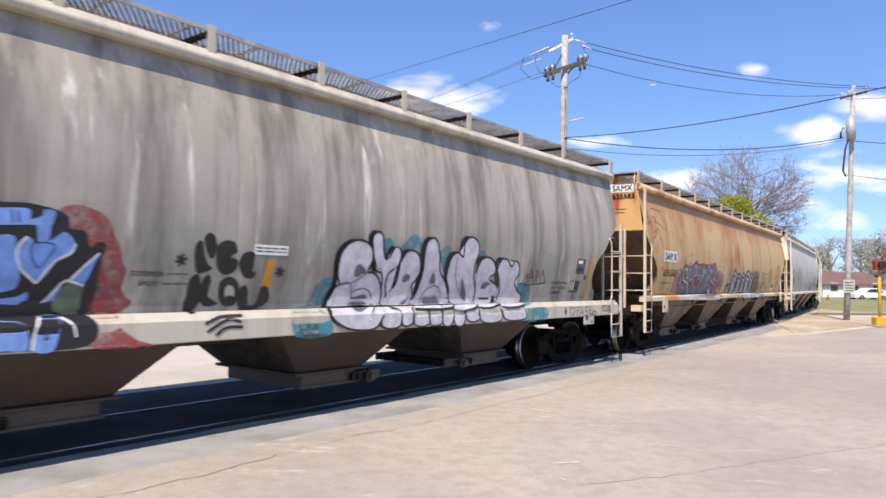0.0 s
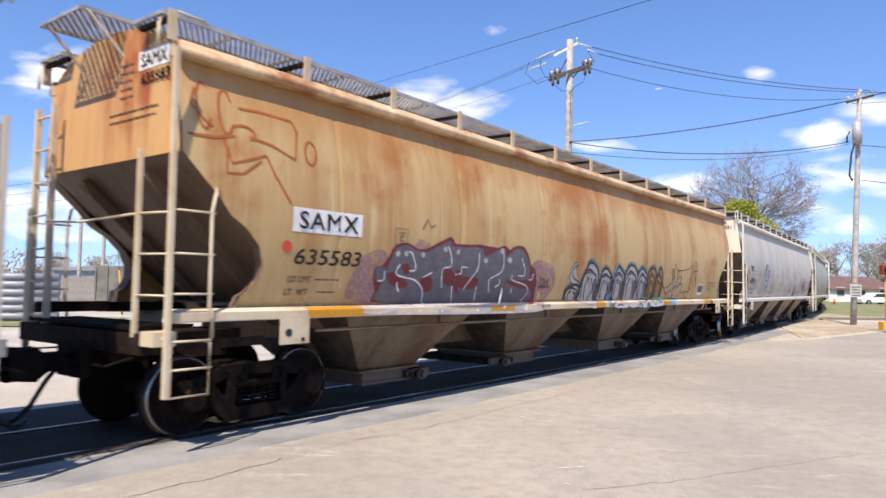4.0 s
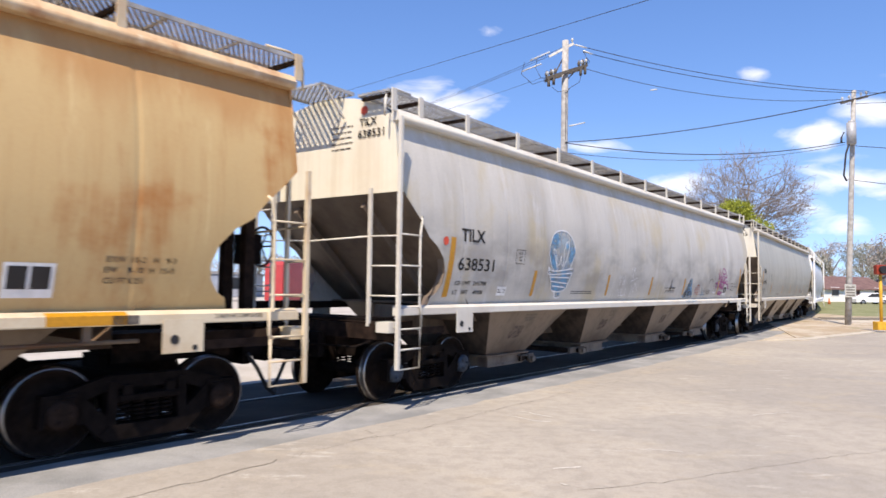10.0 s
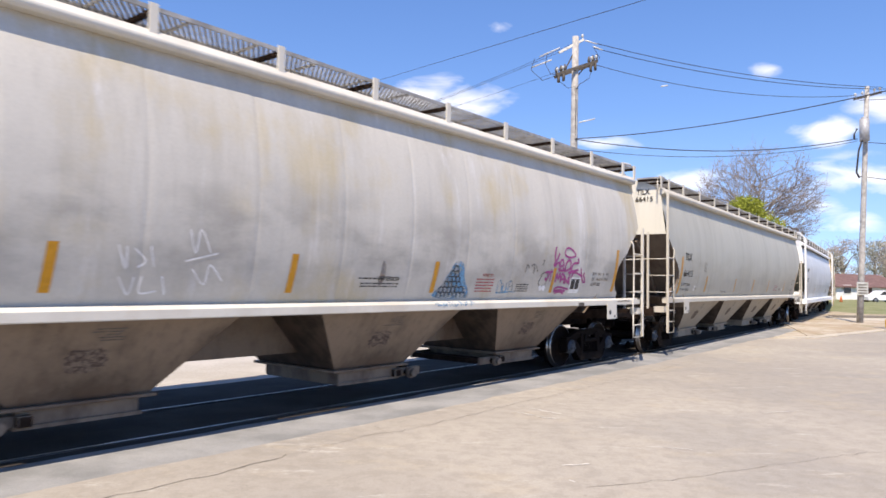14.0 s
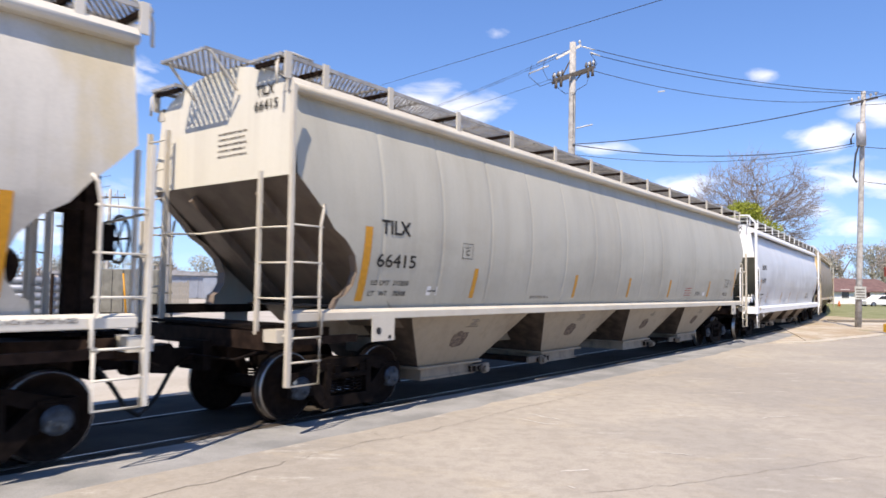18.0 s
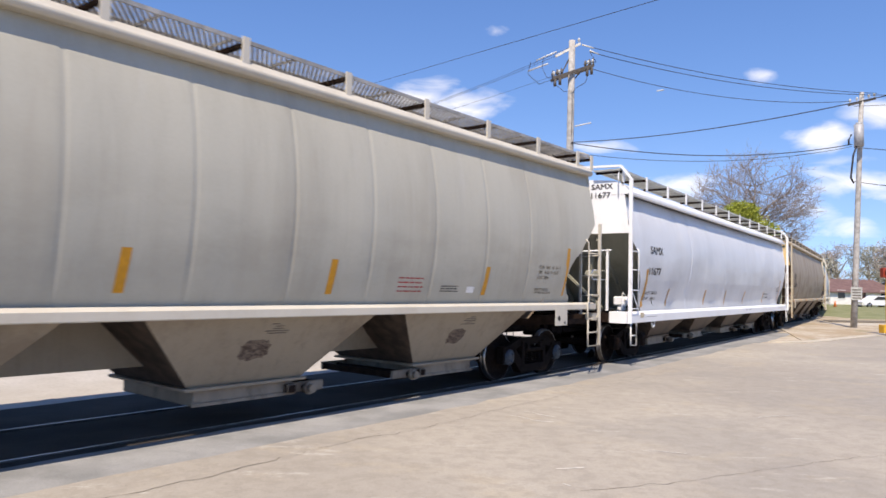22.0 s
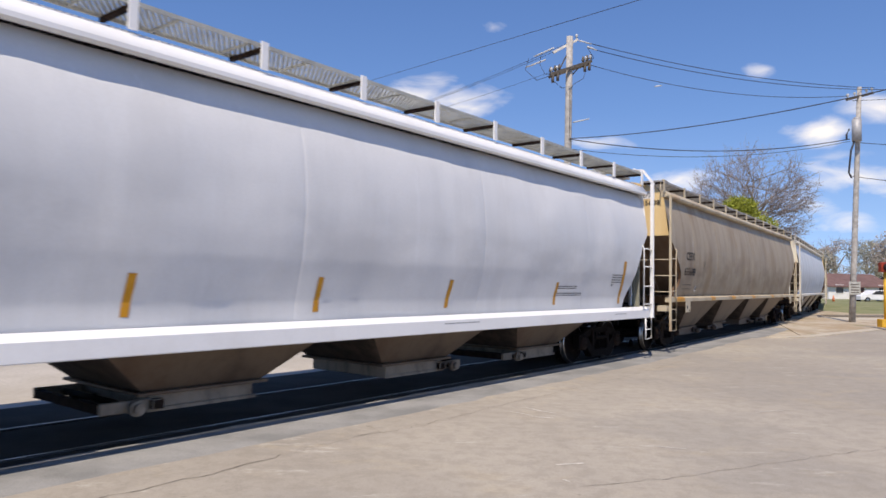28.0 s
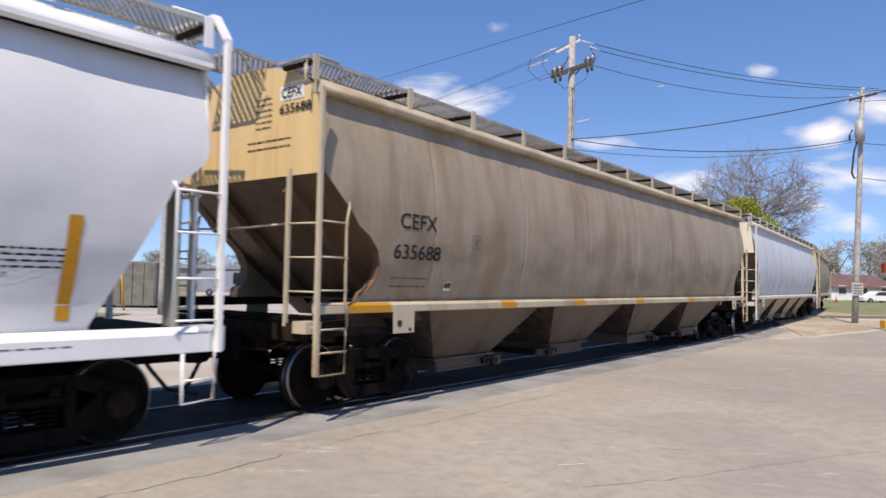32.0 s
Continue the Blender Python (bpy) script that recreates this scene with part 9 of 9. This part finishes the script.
def bare_tree(label, x, y, height, spread, seed, z0=GZ, twigs=5, lean=0.0, thin=0.022, first=0.42):
    """Trunk, forking limbs and a crown of fine twigs with a few buds."""
    r = random.Random(seed)
    t = thing("tree", label, "tree", "trees")
    t.location = (x, y, z0)
    limbs, fine = bmesh.new(), bmesh.new()

    def grow(p, d, ln, rad, level):
        n = 4
        pts, rs = [p.copy()], [rad]
        for i in range(n):
            d = (d + Vector((r.gauss(0, 0.10), r.gauss(0, 0.10), r.gauss(0.015, 0.05)))).normalized()
            p = p + d * (ln / n)
            pts.append(p.copy())
            rs.append(max(thin, rad * (1 - 0.30 * (i + 1) / n)))
        tube(limbs if level < 3 else fine, pts, rs, 7 if level < 2 else 4)
        if level >= twigs:
            return
        k = 4 if level == 0 else r.choice((3, 3, 4))
        for i in range(k):
            a = r.uniform(0, math.tau) if level else i * math.tau / k + r.uniform(-0.4, 0.4)
            q = Vector((math.cos(a) * spread, math.sin(a) * spread * 0.8, 0))
            tilt = r.uniform(0.55, 1.15) if level < 3 else r.uniform(0.4, 1.0)
            nd = (d * (1 - 0.4 * tilt) + q * tilt * 0.75 + Vector((0, 0, r.uniform(-0.10, 0.22)))).normalized()
            at = pts[-1] if i < 2 else pts[r.choice((2, 3))]
            grow(at.copy(), nd, ln * r.uniform(0.60, 0.80), rs[-1] * 0.66, level + 1)
    grow(Vector((0, 0, 0)), Vector((lean, 0, 1)), height * first, height * 0.026, 0)
    part("trunk", limbs, BARK, t)
    tagged(part("twig_mass", fine, TWIG, t), kind="stuff")
    return t


def leafy(label, x, y, z0, blobs, mat, n, size, seed, trunk=0.0):
    """A crown of small leaf clumps in uneven blobs (centre, radii)."""
    r = random.Random(seed)
    t = thing("tree", label, "tree", "trees")
    t.location = (x, y, z0)
    if trunk:
        bm = bmesh.new()
        tube(bm, [(0, 0, 0), (0.1, 0, trunk * 0.5), (0.0, 0.1, trunk)], [trunk * 0.05, trunk * 0.04, trunk * 0.02], 8)
        for i in range(5):
            a = i * 1.3
            tube(bm, [(0, 0, trunk * 0.6), (math.cos(a) * trunk * 0.25, math.sin(a) * trunk * 0.25, trunk * 1.0)], [trunk * 0.022, trunk * 0.008], 5)
        part("trunk", bm, BARK, t)
    verts, faces = [], []
    for _ in range(n):
        c, rad = blobs[r.randrange(len(blobs))]
        while True:
            p = Vector((r.uniform(-1, 1), r.uniform(-1, 1), r.uniform(-1, 1)))
            if 0.25 < p.length < 1:
                break
        p = Vector((c[0] + p.x * rad[0], c[1] + p.y * rad[1], c[2] + p.z * rad[2])) + Vector((r.gauss(0, 0.1), r.gauss(0, 0.1), r.gauss(0, 0.1))) * rad[2]
        a = Vector((r.gauss(0, 1), r.gauss(0, 1), r.gauss(0, 1))).normalized()
        b = a.orthogonal().normalized()
        q = a.cross(b)
        s = size * r.uniform(0.5, 1.3)
        k = len(verts)
        verts += [tuple(p + b * s), tuple(p + q * s * 0.5), tuple(p - b * s), tuple(p - q * s * 0.5)]
        faces.append((k, k + 1, k + 2, k + 3))
    me = bpy.data.meshes.new("leaves")
    me.from_pydata(verts, [], faces)
    me.materials.append(mat)
    tagged(part("crown", me, None, t), kind="stuff")
    return t


def dome_tree(label, x, y, z0, fork, centre, radii, seed):
    """A broad bare tree: limbs fan out from the fork and split into ever finer twigs up to an uneven dome."""
    r = random.Random(seed)
    t = thing("tree", label, "tree", "trees")
    t.location = (x, y, z0)
    limbs, fine = bmesh.new(), bmesh.new()
    F, C = Vector(fork), Vector(centre)
    tube(limbs, [(0, 0, 0), (0.05, 0, F.z * 0.5), F], [0.45, 0.38, 0.33], 10)

    def rim(d, q):
        """The place at share q of the way from the fork to the dome."""
        a = Vector((d.x / radii[0], d.y / radii[1], d.z / radii[2]))
        o = F - C
        o = Vector((o.x / radii[0], o.y / radii[1], o.z / radii[2]))
        h = a.dot(o)
        s = (-h + math.sqrt(max(0.0, h * h - a.dot(a) * (o.dot(o) - 1)))) / a.dot(a)
        return F + d * (s * q)

    def near(d, w):
        return (d + Vector((r.gauss(0, w), r.gauss(0, w), r.gauss(0, w)))).normalized()

    def reach(bm, a, b, r0, r1, seg, bow, n=4):
        side_ = Vector((r.gauss(0, bow), r.gauss(0, bow), r.gauss(0, bow)))
        pts = [a.lerp(b, i / n) + side_ * math.sin(math.pi * i / n) for i in range(n + 1)]
        tube(bm, pts, [r0 + (r1 - r0) * i / n for i in range(n + 1)], seg)
        return pts
    for i in range(17):
        a = i * 2.39996 + r.uniform(-0.15, 0.15)
        up = -0.30 + 1.24 * (i + 0.5) / 17
        flat = math.sqrt(max(0.02, 1 - up * up))
        d0 = Vector((math.cos(a) * flat, math.sin(a) * flat, up)).normalized()
        limb = reach(limbs, F - Vector((0, 0, r.uniform(0, 1.0))), rim(d0, r.uniform(0.50, 0.62)), 0.15, 0.06, 6, 0.45, 5)
        for j in range(8):
            d1 = near(d0, 0.30)
            bough = reach(limbs, limb[r.choice((2, 3, 4, 5))], rim(d1, r.uniform(0.70, 0.88)), 0.05, 0.024, 4, 0.32)
            for k in range(8):
                d2 = near(d1, 0.20)
                twig = reach(fine, bough[r.choice((2, 3, 4))], rim(d2, r.uniform(0.82, 1.02)), 0.022, 0.010, 3, 0.26, 4)
                for _ in range(7):
                    at = twig[r.choice((1, 2, 3, 4))]
                    turn = Vector((r.gauss(0, 1), r.gauss(0, 1), r.gauss(0.1, 0.8))).normalized()
                    reach(fine, at, at + (d2 * 0.5 + turn * 0.8) * r.uniform(0.3, 0.7), 0.012, 0.007, 3, 0.06, 2)
    part("trunk", limbs, BARK, t)
    tagged(part("twig_mass", fine, TWIG, t), kind="stuff")


dome_tree("large bare spreading tree with reddish buds", 31.6, 70.0, 0.1, (-1.9, 0, 8.0), (-0.8, 0, 10.9), (6.5, 5.2, 5.8), 7)
leafy("small tree in fresh lime green leaf", 26.2, 61.0, 0.0, [((-0.5, 0, 8.9), (1.5, 1.3, 0.9)), ((-0.6, 0, 8.0), (1.9, 1.4, 1.2)), ((1.0, 0, 7.0), (1.8, 1.5, 1.3)), ((-2.2, 0, 7.0), (1.6, 1.3, 1.2)), ((2.2, 0.3, 5.8), (1.4, 1.2, 1.2)), ((0, 0, 5.6), (2.6, 1.8, 1.6))], LEAF_LIME, 15000, 0.11, 3, 6.0)
far_rnd = random.Random(9)
for i in range(30):
    x, y = 50 + (i % 15) * 3.6 + far_rnd.uniform(-1.5, 1.5), (112 if i < 15 else 136) + far_rnd.uniform(-6, 8)
    h = far_rnd.uniform(7.0, 10.5) * (1.0 if i < 15 else 1.2)
    if i % 3 == 1:
        bare_tree("distant bare street tree", x, y, h, 0.9, 40 + i, z0=0.5, twigs=4)
    else:
        leafy("distant tree with thin olive spring leaves", x, y, 0.5, [((far_rnd.uniform(-2.0, 2.0), far_rnd.uniform(-1, 1), h * q), (far_rnd.uniform(1.5, 2.8), 2.0, far_rnd.uniform(0.9, 1.8))) for q in (0.25, 0.4, 0.5, 0.6, 0.7, 0.8, 0.9)], (LEAF_OLIVE, LEAF_BROWN, LEAF_GREEN, LEAF_OLIVE)[i % 4], 4200, 0.15, 60 + i, h * 0.7)
for i in range(20):
    x, y = -82 + i * 4.2 + far_rnd.uniform(-2, 2), 122 + far_rnd.uniform(-6, 12)
    h = far_rnd.uniform(5.0, 7.5)
    leafy("distant tree with thin brown spring leaves", x, y, 0.4, [((far_rnd.uniform(-1.8, 1.8), 0, h * q), (far_rnd.uniform(1.6, 2.8), 2.0, far_rnd.uniform(0.9, 1.5))) for q in (0.25, 0.4, 0.55, 0.7, 0.85)], (LEAF_BROWN, LEAF_OLIVE)[i % 2], 2000, 0.17, 90 + i, h * 0.7)
leafy("reddish brown budding bush", -22.6, 36.0, GZ, [((0, 0, 2.4), (1.3, 1.0, 1.1)), ((0.9, 0, 1.9), (1.0, 0.9, 0.9)), ((-1.0, 0, 1.8), (1.2, 0.9, 1.0))], LEAF_BROWN, 1500, 0.09, 5, 2.2)


# ---- houses and vehicles on the far side of the crossing ----
SIDING = plain("white_siding", (0.72, 0.71, 0.68), 0.7, 0, 0.08, 2)
ROOF_BROWN = plain("brown_shingles", (0.16, 0.10, 0.085), 0.9, 0, 0.3, 2)
ROOF_RED = plain("dull_red_shingles", (0.16, 0.095, 0.085), 0.9, 0, 0.3, 2)
ROOF_GREY = plain("grey_shingles", (0.24, 0.24, 0.25), 0.9, 0, 0.25, 2)
GLASS = Mat("dark_window_glass", 0.08, 0, 0.6).color((0.03, 0.035, 0.04))


def house(x, y, z, w, dep, wall, ridge, roof_m, wall_m, label, turn=0.0, wins=3):
    h = thing("house", label, "house", "houses")
    h.matrix_basis = pose(x, y, z, 0, 0, turn)
    bm = bmesh.new()
    box(bm, -w / 2, w / 2, -dep / 2, dep / 2, 0, wall)
    for q in (-1, 1):
        a = [bm.verts.new((q * w / 2, s, zz)) for s, zz in ((-dep / 2, wall), (dep / 2, wall), (0, ridge - 0.1))]
        bm.faces.new(a)
    part("wall", bm, wall_m, h)
    for q in (-1, 1):
        bm = bmesh.new()
        e = 0.4
        pts = [(-w / 2 - e, q * (dep / 2 + e), wall - 0.15), (w / 2 + e, q * (dep / 2 + e), wall - 0.15), (w / 2 + e, 0, ridge), (-w / 2 - e, 0, ridge)]
        a = [bm.verts.new(p) for p in pts]
        b = [bm.verts.new((p[0], p[1], p[2] + 0.15)) for p in pts]
        bm.faces.new(a)
        bm.faces.new(b)
        for i in range(4):
            bm.faces.new((a[i], b[i], b[(i + 1) % 4], a[(i + 1) % 4]))
        part("roof", bm, roof_m, h)
    for i in range(wins):
        cx = -w / 2 + w * (i + 0.5) / wins
        if i == 1:
            bm = bmesh.new()
            box(bm, cx - 0.45, cx + 0.45, -dep / 2 - 0.05, -dep / 2, 0.05, 2.1)
            part("door", bm, ROOF_RED, h)
            continue
        bm = bmesh.new()
        box(bm, cx - 0.65, cx + 0.65, -dep / 2 - 0.05, -dep / 2, 0.9, 2.1)
        wn = part("window", bm, SIDING, h)
        bm = bmesh.new()
        box(bm, cx - 0.55, cx + 0.55, -dep / 2 - 0.07, -dep / 2 - 0.05, 1.0, 2.0)
        part("pane", bm, GLASS, wn)
    return h


house(54.5, 97, 0.3, 10, 8, 1.9, 3.5, ROOF_RED, SIDING, "low white house with a dull red roof", 12)
house(65.5, 95, 0.4, 9, 8, 2.4, 4.0, ROOF_GREY, SIDING, "low white house with a grey roof", 8)
house(72, 100, 0.6, 10, 8, 2.9, 5.2, ROOF_BROWN, SIDING, "white house with a brown roof", 8)
house(52, 112, 0.6, 8, 8, 3.2, 5.4, ROOF_BROWN, plain("brown_siding", (0.22, 0.13, 0.10), 0.8), "taller brown house among trees", 20)
house(57, 128, 0.8, 10, 9, 4.6, 7.6, ROOF_GREY, plain("blue_grey_siding", (0.30, 0.34, 0.40), 0.8), "grey house behind the lawn", 0)


CARGLASS = Mat("dark_car_glass", 0.05, 0, 0.7).color((0.02, 0.024, 0.03))


def vehicle(x, y, z, turn, paint, label, length=4.6, height=1.5, name="car", van=False):
    v = thing(name, label, "car" if name == "car" else "truck", "parked vehicles")
    v.matrix_basis = pose(x, y, z, 0, 0, turn)
    L, H, W = length / 2, height, 0.88
    if van:
        out = [(-L, 0.35), (L, 0.35), (L, 0.95), (L - 0.9, 1.1), (L - 1.6, H), (-L + 0.1, H), (-L, H - 0.3)]
        glass = [(L - 1.5, H - 0.12), (L - 0.98, 1.15), (L - 2.6, 1.15), (L - 2.6, H - 0.12)]
    else:
        out = [(-L, 0.32), (L, 0.32), (L, 0.75), (L - 0.25, 0.88), (L - 1.2, 0.95), (L - 1.9, H - 0.02), (-L + 1.3, H), (-L + 0.5, 0.98), (-L, 0.92)]
        glass = [(L - 1.35, 0.98), (L - 1.92, H - 0.1), (-L + 1.35, H - 0.08), (-L + 0.75, 0.99)]
    bm = bmesh.new()
    plate(bm, out, -W, W)
    bmesh.ops.bevel(bm, geom=[e for e in bm.edges if abs(e.verts[0].co.y - e.verts[1].co.y) < 0.01], offset=0.07, segments=2, affect="EDGES")
    part("bodywork", bm, paint, v)
    for sg in (-1, 1):
        bm = bmesh.new()
        plate(bm, glass, min(sg * (W - 0.01), sg * (W + 0.012)), max(sg * (W - 0.01), sg * (W + 0.012)))
        part("side_window", bm, CARGLASS, v)
        for q in (-1, 1):
            bm = bmesh.new()
            lathe(bm, [(0.18, sg * (W - 0.2)), (0.32, sg * (W - 0.18)), (0.33, sg * W), (0.30, sg * (W + 0.01)), (0.2, sg * (W + 0.0))], 18, q * (L - 0.85), 0.33)
            wh = part("tyre", bm, M["hose"], v)
            bm = bmesh.new()
            lathe(bm, [(0.19, sg * (W + 0.004)), (0.17, sg * (W + 0.018)), (0.04, sg * (W + 0.015))], 14, q * (L - 0.85), 0.33)
            part("rim", bm, M["tread"], wh)
    return v


PAINT_WHITE = plain("white_car_paint", (0.75, 0.75, 0.75), 0.25, 0, 0.05, 2)
PAINT_SILVER = plain("silver_car_paint", (0.45, 0.47, 0.50), 0.25, 0.6, 0.1, 2)
PAINT_BLUE = plain("dark_blue_car_paint", (0.05, 0.07, 0.12), 0.25, 0.1, 0.1, 2)
vehicle(51.4, 84, 0.24, 185, PAINT_WHITE, "white saloon parked by the lawn", 4.4, 1.5)
# parked vehicles seen through the gaps
PAINT_RED = plain("red_truck_paint", (0.42, 0.05, 0.05), 0.35, 0, 0.1, 2)
vehicle(-21.5, 68.0, 0.08, 20, PAINT_SILVER, "silver van on the gravel lot", 5.6, 2.4, "van", True)
vehicle(-40.0, 108.0, 0.45, 5, PAINT_BLUE, "dark blue truck at the end of the lot", 7.0, 2.9, "truck", True)
vehicle(-31.0, 90.0, 0.3, 160, PAINT_SILVER, "silver car on the gravel lot", 4.6, 1.6)
vehicle(-26.5, 84.0, 0.25, 30, PAINT_WHITE, "white car on the gravel lot", 4.5, 1.6)
vehicle(-13.6, 62.0, 0.02, 75, PAINT_RED, "tall red truck on the gravel lot", 6.5, 3.7, "truck", True)


# ---- fence, shed and poles behind the train ----
FENCE_WOOD = plain("grey_fence_wood", (0.27, 0.25, 0.22), 0.9, 0, 0.3, 3)
fence = thing("board_fence", "weathered grey wooden board fence", "fence")
fence.matrix_basis = pose(-27.0, 46.0, GZ, 0, 0, 14)
brd = bmesh.new()
box(brd, -0.07, 0.07, -0.012, 0.012, 0.04, 2.0)
brd_me = mesh_of(brd, FENCE_WOOD)
for i in range(86):
    ob = part("board", brd_me, None, fence)
    ob.location = (-4.0 + i * 0.152, 0.004 * (i % 2), 0.02 * (i * 37 % 5 - 2))
for i in range(7):
    bm = bmesh.new()
    box(bm, -4.0 + i * 2.15 - 0.05, -4.0 + i * 2.15 + 0.05, 0.02, 0.12, 0, 2.15)
    part("post", bm, FENCE_WOOD, fence)
GREEN_STEEL = plain("dull_green_steel", (0.17, 0.165, 0.14), 0.7, 0.1, 0.25, 2)
skip = thing("steel_container", "dull grey-green steel container on the lot", "container")
skip.matrix_basis = pose(-19.2, 42.0, GZ, 0, 0, 4)
bm = bmesh.new()
box(bm, -1.75, 1.75, -1.1, 1.1, 0.12, 2.7, 0, 0.03)
part("shell", bm, GREEN_STEEL, skip)
for i in range(6):
    bm = bmesh.new()
    box(bm, -1.7 + i * 0.66, -1.62 + i * 0.66, -1.16, -1.1, 0.15, 2.65)
    part("rib", bm, GREEN_STEEL, skip)
for sx in (-1.5, 1.5):
    bm = bmesh.new()
    box(bm, sx - 0.15, sx + 0.15, -1.0, 1.0, 0, 0.12)
    part("skid", bm, M["steel_dark"], skip)
PALE_SHEET = plain("corrugated_sheet", (0.24, 0.26, 0.30), 0.5, 0.2, 0.1, 2)
shed = thing("metal_shed", "long grey metal shed with a low roof", "shed")
shed.matrix_basis = pose(-36, 84, 0.25, 0, 0, 6)
bm = bmesh.new()
box(bm, -13, 13, -5, 5, 0, 2.6)
part("wall", bm, PALE_SHEET, shed)
for i in range(26):
    bm = bmesh.new()
    box(bm, -12.9 + i, -12.7 + i, -5.06, -5, 0.1, 2.5)
    part("rib", bm, PALE_SHEET, shed)
bm = bmesh.new()
plate(bm, [(-13.4, 2.6), (13.4, 2.6), (13.4, 2.75), (0, 3.3), (-13.4, 2.75)], -5.4, 5.4)
part("roof", bm, ROOF_GREY, shed)
stack = thing("pipe_stack", "stack of blue-grey corrugated pipes on the grass", "pipes")
stack.matrix_basis = pose(-18.6, 29.6, GZ + 0.03, 0, 0, 12)
for lvl in range(6):
    bm = bmesh.new()
    tube(bm, [(-2.4, 0.0, 0.2 + 0.34 * lvl), (1.8, 0.0, 0.2 + 0.34 * lvl)], 0.17, 10)
    part("pipe", bm, PALE_SHEET, stack)
for sx in (-2.0, 1.4):
    bm = bmesh.new()
    box(bm, sx - 0.05, sx + 0.05, -0.30, -0.20, 0, 2.2)
    part("stake", bm, M["steel_rust"], stack)
for i, (x, y, h, r0) in enumerate(((-14.14, 34.15, 7.0, 0.21), (-31.0, 58.0, 11.0, 0.17), (-38.5, 66.0, 11.5, 0.17), (-26.0, 52.0, 9.0, 0.15))):
    p = pole("utility_pole", x, y, h, r0, r0 * 0.7, 0.0, "weathered wooden utility pole behind the track")
    if i:
        arm(p, (-1.1, 0, h - 0.6), (1.1, 0.2, h - 0.6), ARM_WOOD, 0.1, 0.12, (0.05, 0.35, 0.65, 0.95))
for dz in (0.0, 0.9, 1.7):
    wire("thin overhead wire behind the track", (-70, 75, 9.2 + dz), (-26, 52, 8.3 + dz), 0.8, 0.018)

guard = thing("guy_guard", "leaning yellow plastic guy wire guard", "guard")
guard.location = (-17.6, 37.5, GZ)
bm = bmesh.new()
tube(bm, [(0, 0, 0), (-0.3, 0.1, 2.4)], [0.06, 0.05], 8)
part("sleeve", bm, M["yellow"], guard)
bm = bmesh.new()
tube(bm, [(-0.3, 0.1, 2.4), (-0.9, 0.3, 7.0)], 0.012, 5)
part("guy_wire", bm, WIRE, guard)

# ---- crossing signal at the kerb ----
SIGNAL_YELLOW = plain("signal_yellow_paint", (0.60, 0.33, 0.03), 0.6, 0, 0.2, 8)
sig = thing("crossing_signal", "yellow signal post with a red lens hood", "signal")
sig.location = (19.85, 31.55, 0.09)
bm = bmesh.new()
tube(bm, [(0, 0, 0), (0, 0, 2.9)], 0.07, 10)
part("post", bm, SIGNAL_YELLOW, sig)
bm = bmesh.new()
box(bm, -0.28, 0.28, -0.2, 0.2, 0, 0.38, 0, 0.02)
part("base", bm, SIGNAL_YELLOW, sig)
bm = bmesh.new()
box(bm, -0.24, 0.24, -0.14, 0.14, 2.50, 2.95, 0, 0.03)
hd = part("head", bm, plain("signal_head_red", (0.28, 0.04, 0.02), 0.5), sig)
bm = bmesh.new()
lathe(bm, [(0.16, -0.15), (0.16, -0.17), (0.05, -0.18)], 16, 0, 2.73)
part("lens", bm, M["red"], hd)
bm = bmesh.new()
lathe(bm, [(0.17, -0.14), (0.18, -0.32)], 16, 0, 2.73)
part("hood", bm, M["black"], hd)
# small orange cones by the lawn
CONE = plain("orange_cone", (0.62, 0.16, 0.04), 0.6)
for x, y in ((45.5, 82.0), (54.0, 82.0)):
    cn = thing("traffic_cone", "small orange traffic cone on the lawn", "cone", "cones")
    cn.location = (x, y, 0.28)
    bm = bmesh.new()
    tube(bm, [(0, 0, 0), (0, 0, 0.75)], [0.2, 0.04], 10)
    part("cone", bm, CONE, cn)
    bm = bmesh.new()
    box(bm, -0.25, 0.25, -0.25, 0.25, 0, 0.05)
    part("foot", bm, CONE, cn)


# ---- everything that moves ----
def car_pose(u0, s, length):
    xa, ya, _ = rail_point(u0 + BOLSTER - s)
    xb, yb, _ = rail_point(u0 + length - BOLSTER - s)
    a = math.atan2(yb - ya, xb - xa)
    mx, my = (xa + xb) / 2, (ya + yb) / 2
    h = length / 2
    return pose(mx - math.cos(a) * h, my - math.sin(a) * h, 0.0, 0, 0, math.degrees(a))


def motions():
    steps = [i * 0.5 for i in range(65)]
    spins = [i * 0.2 for i in range(161)]
    for car, u0, length, trucks in TRAIN:
        walk(car, [(t, car_pose(u0, run(t), length)) for t in steps])
        for _, sets in trucks:
            for ws in sets:
                x = ws.location.x
                walk(ws, [(t, pose(x, 0, GAUGE_R, 0, -math.degrees(run(t) / GAUGE_R) % 360, 0)) for t in spins])


motions()
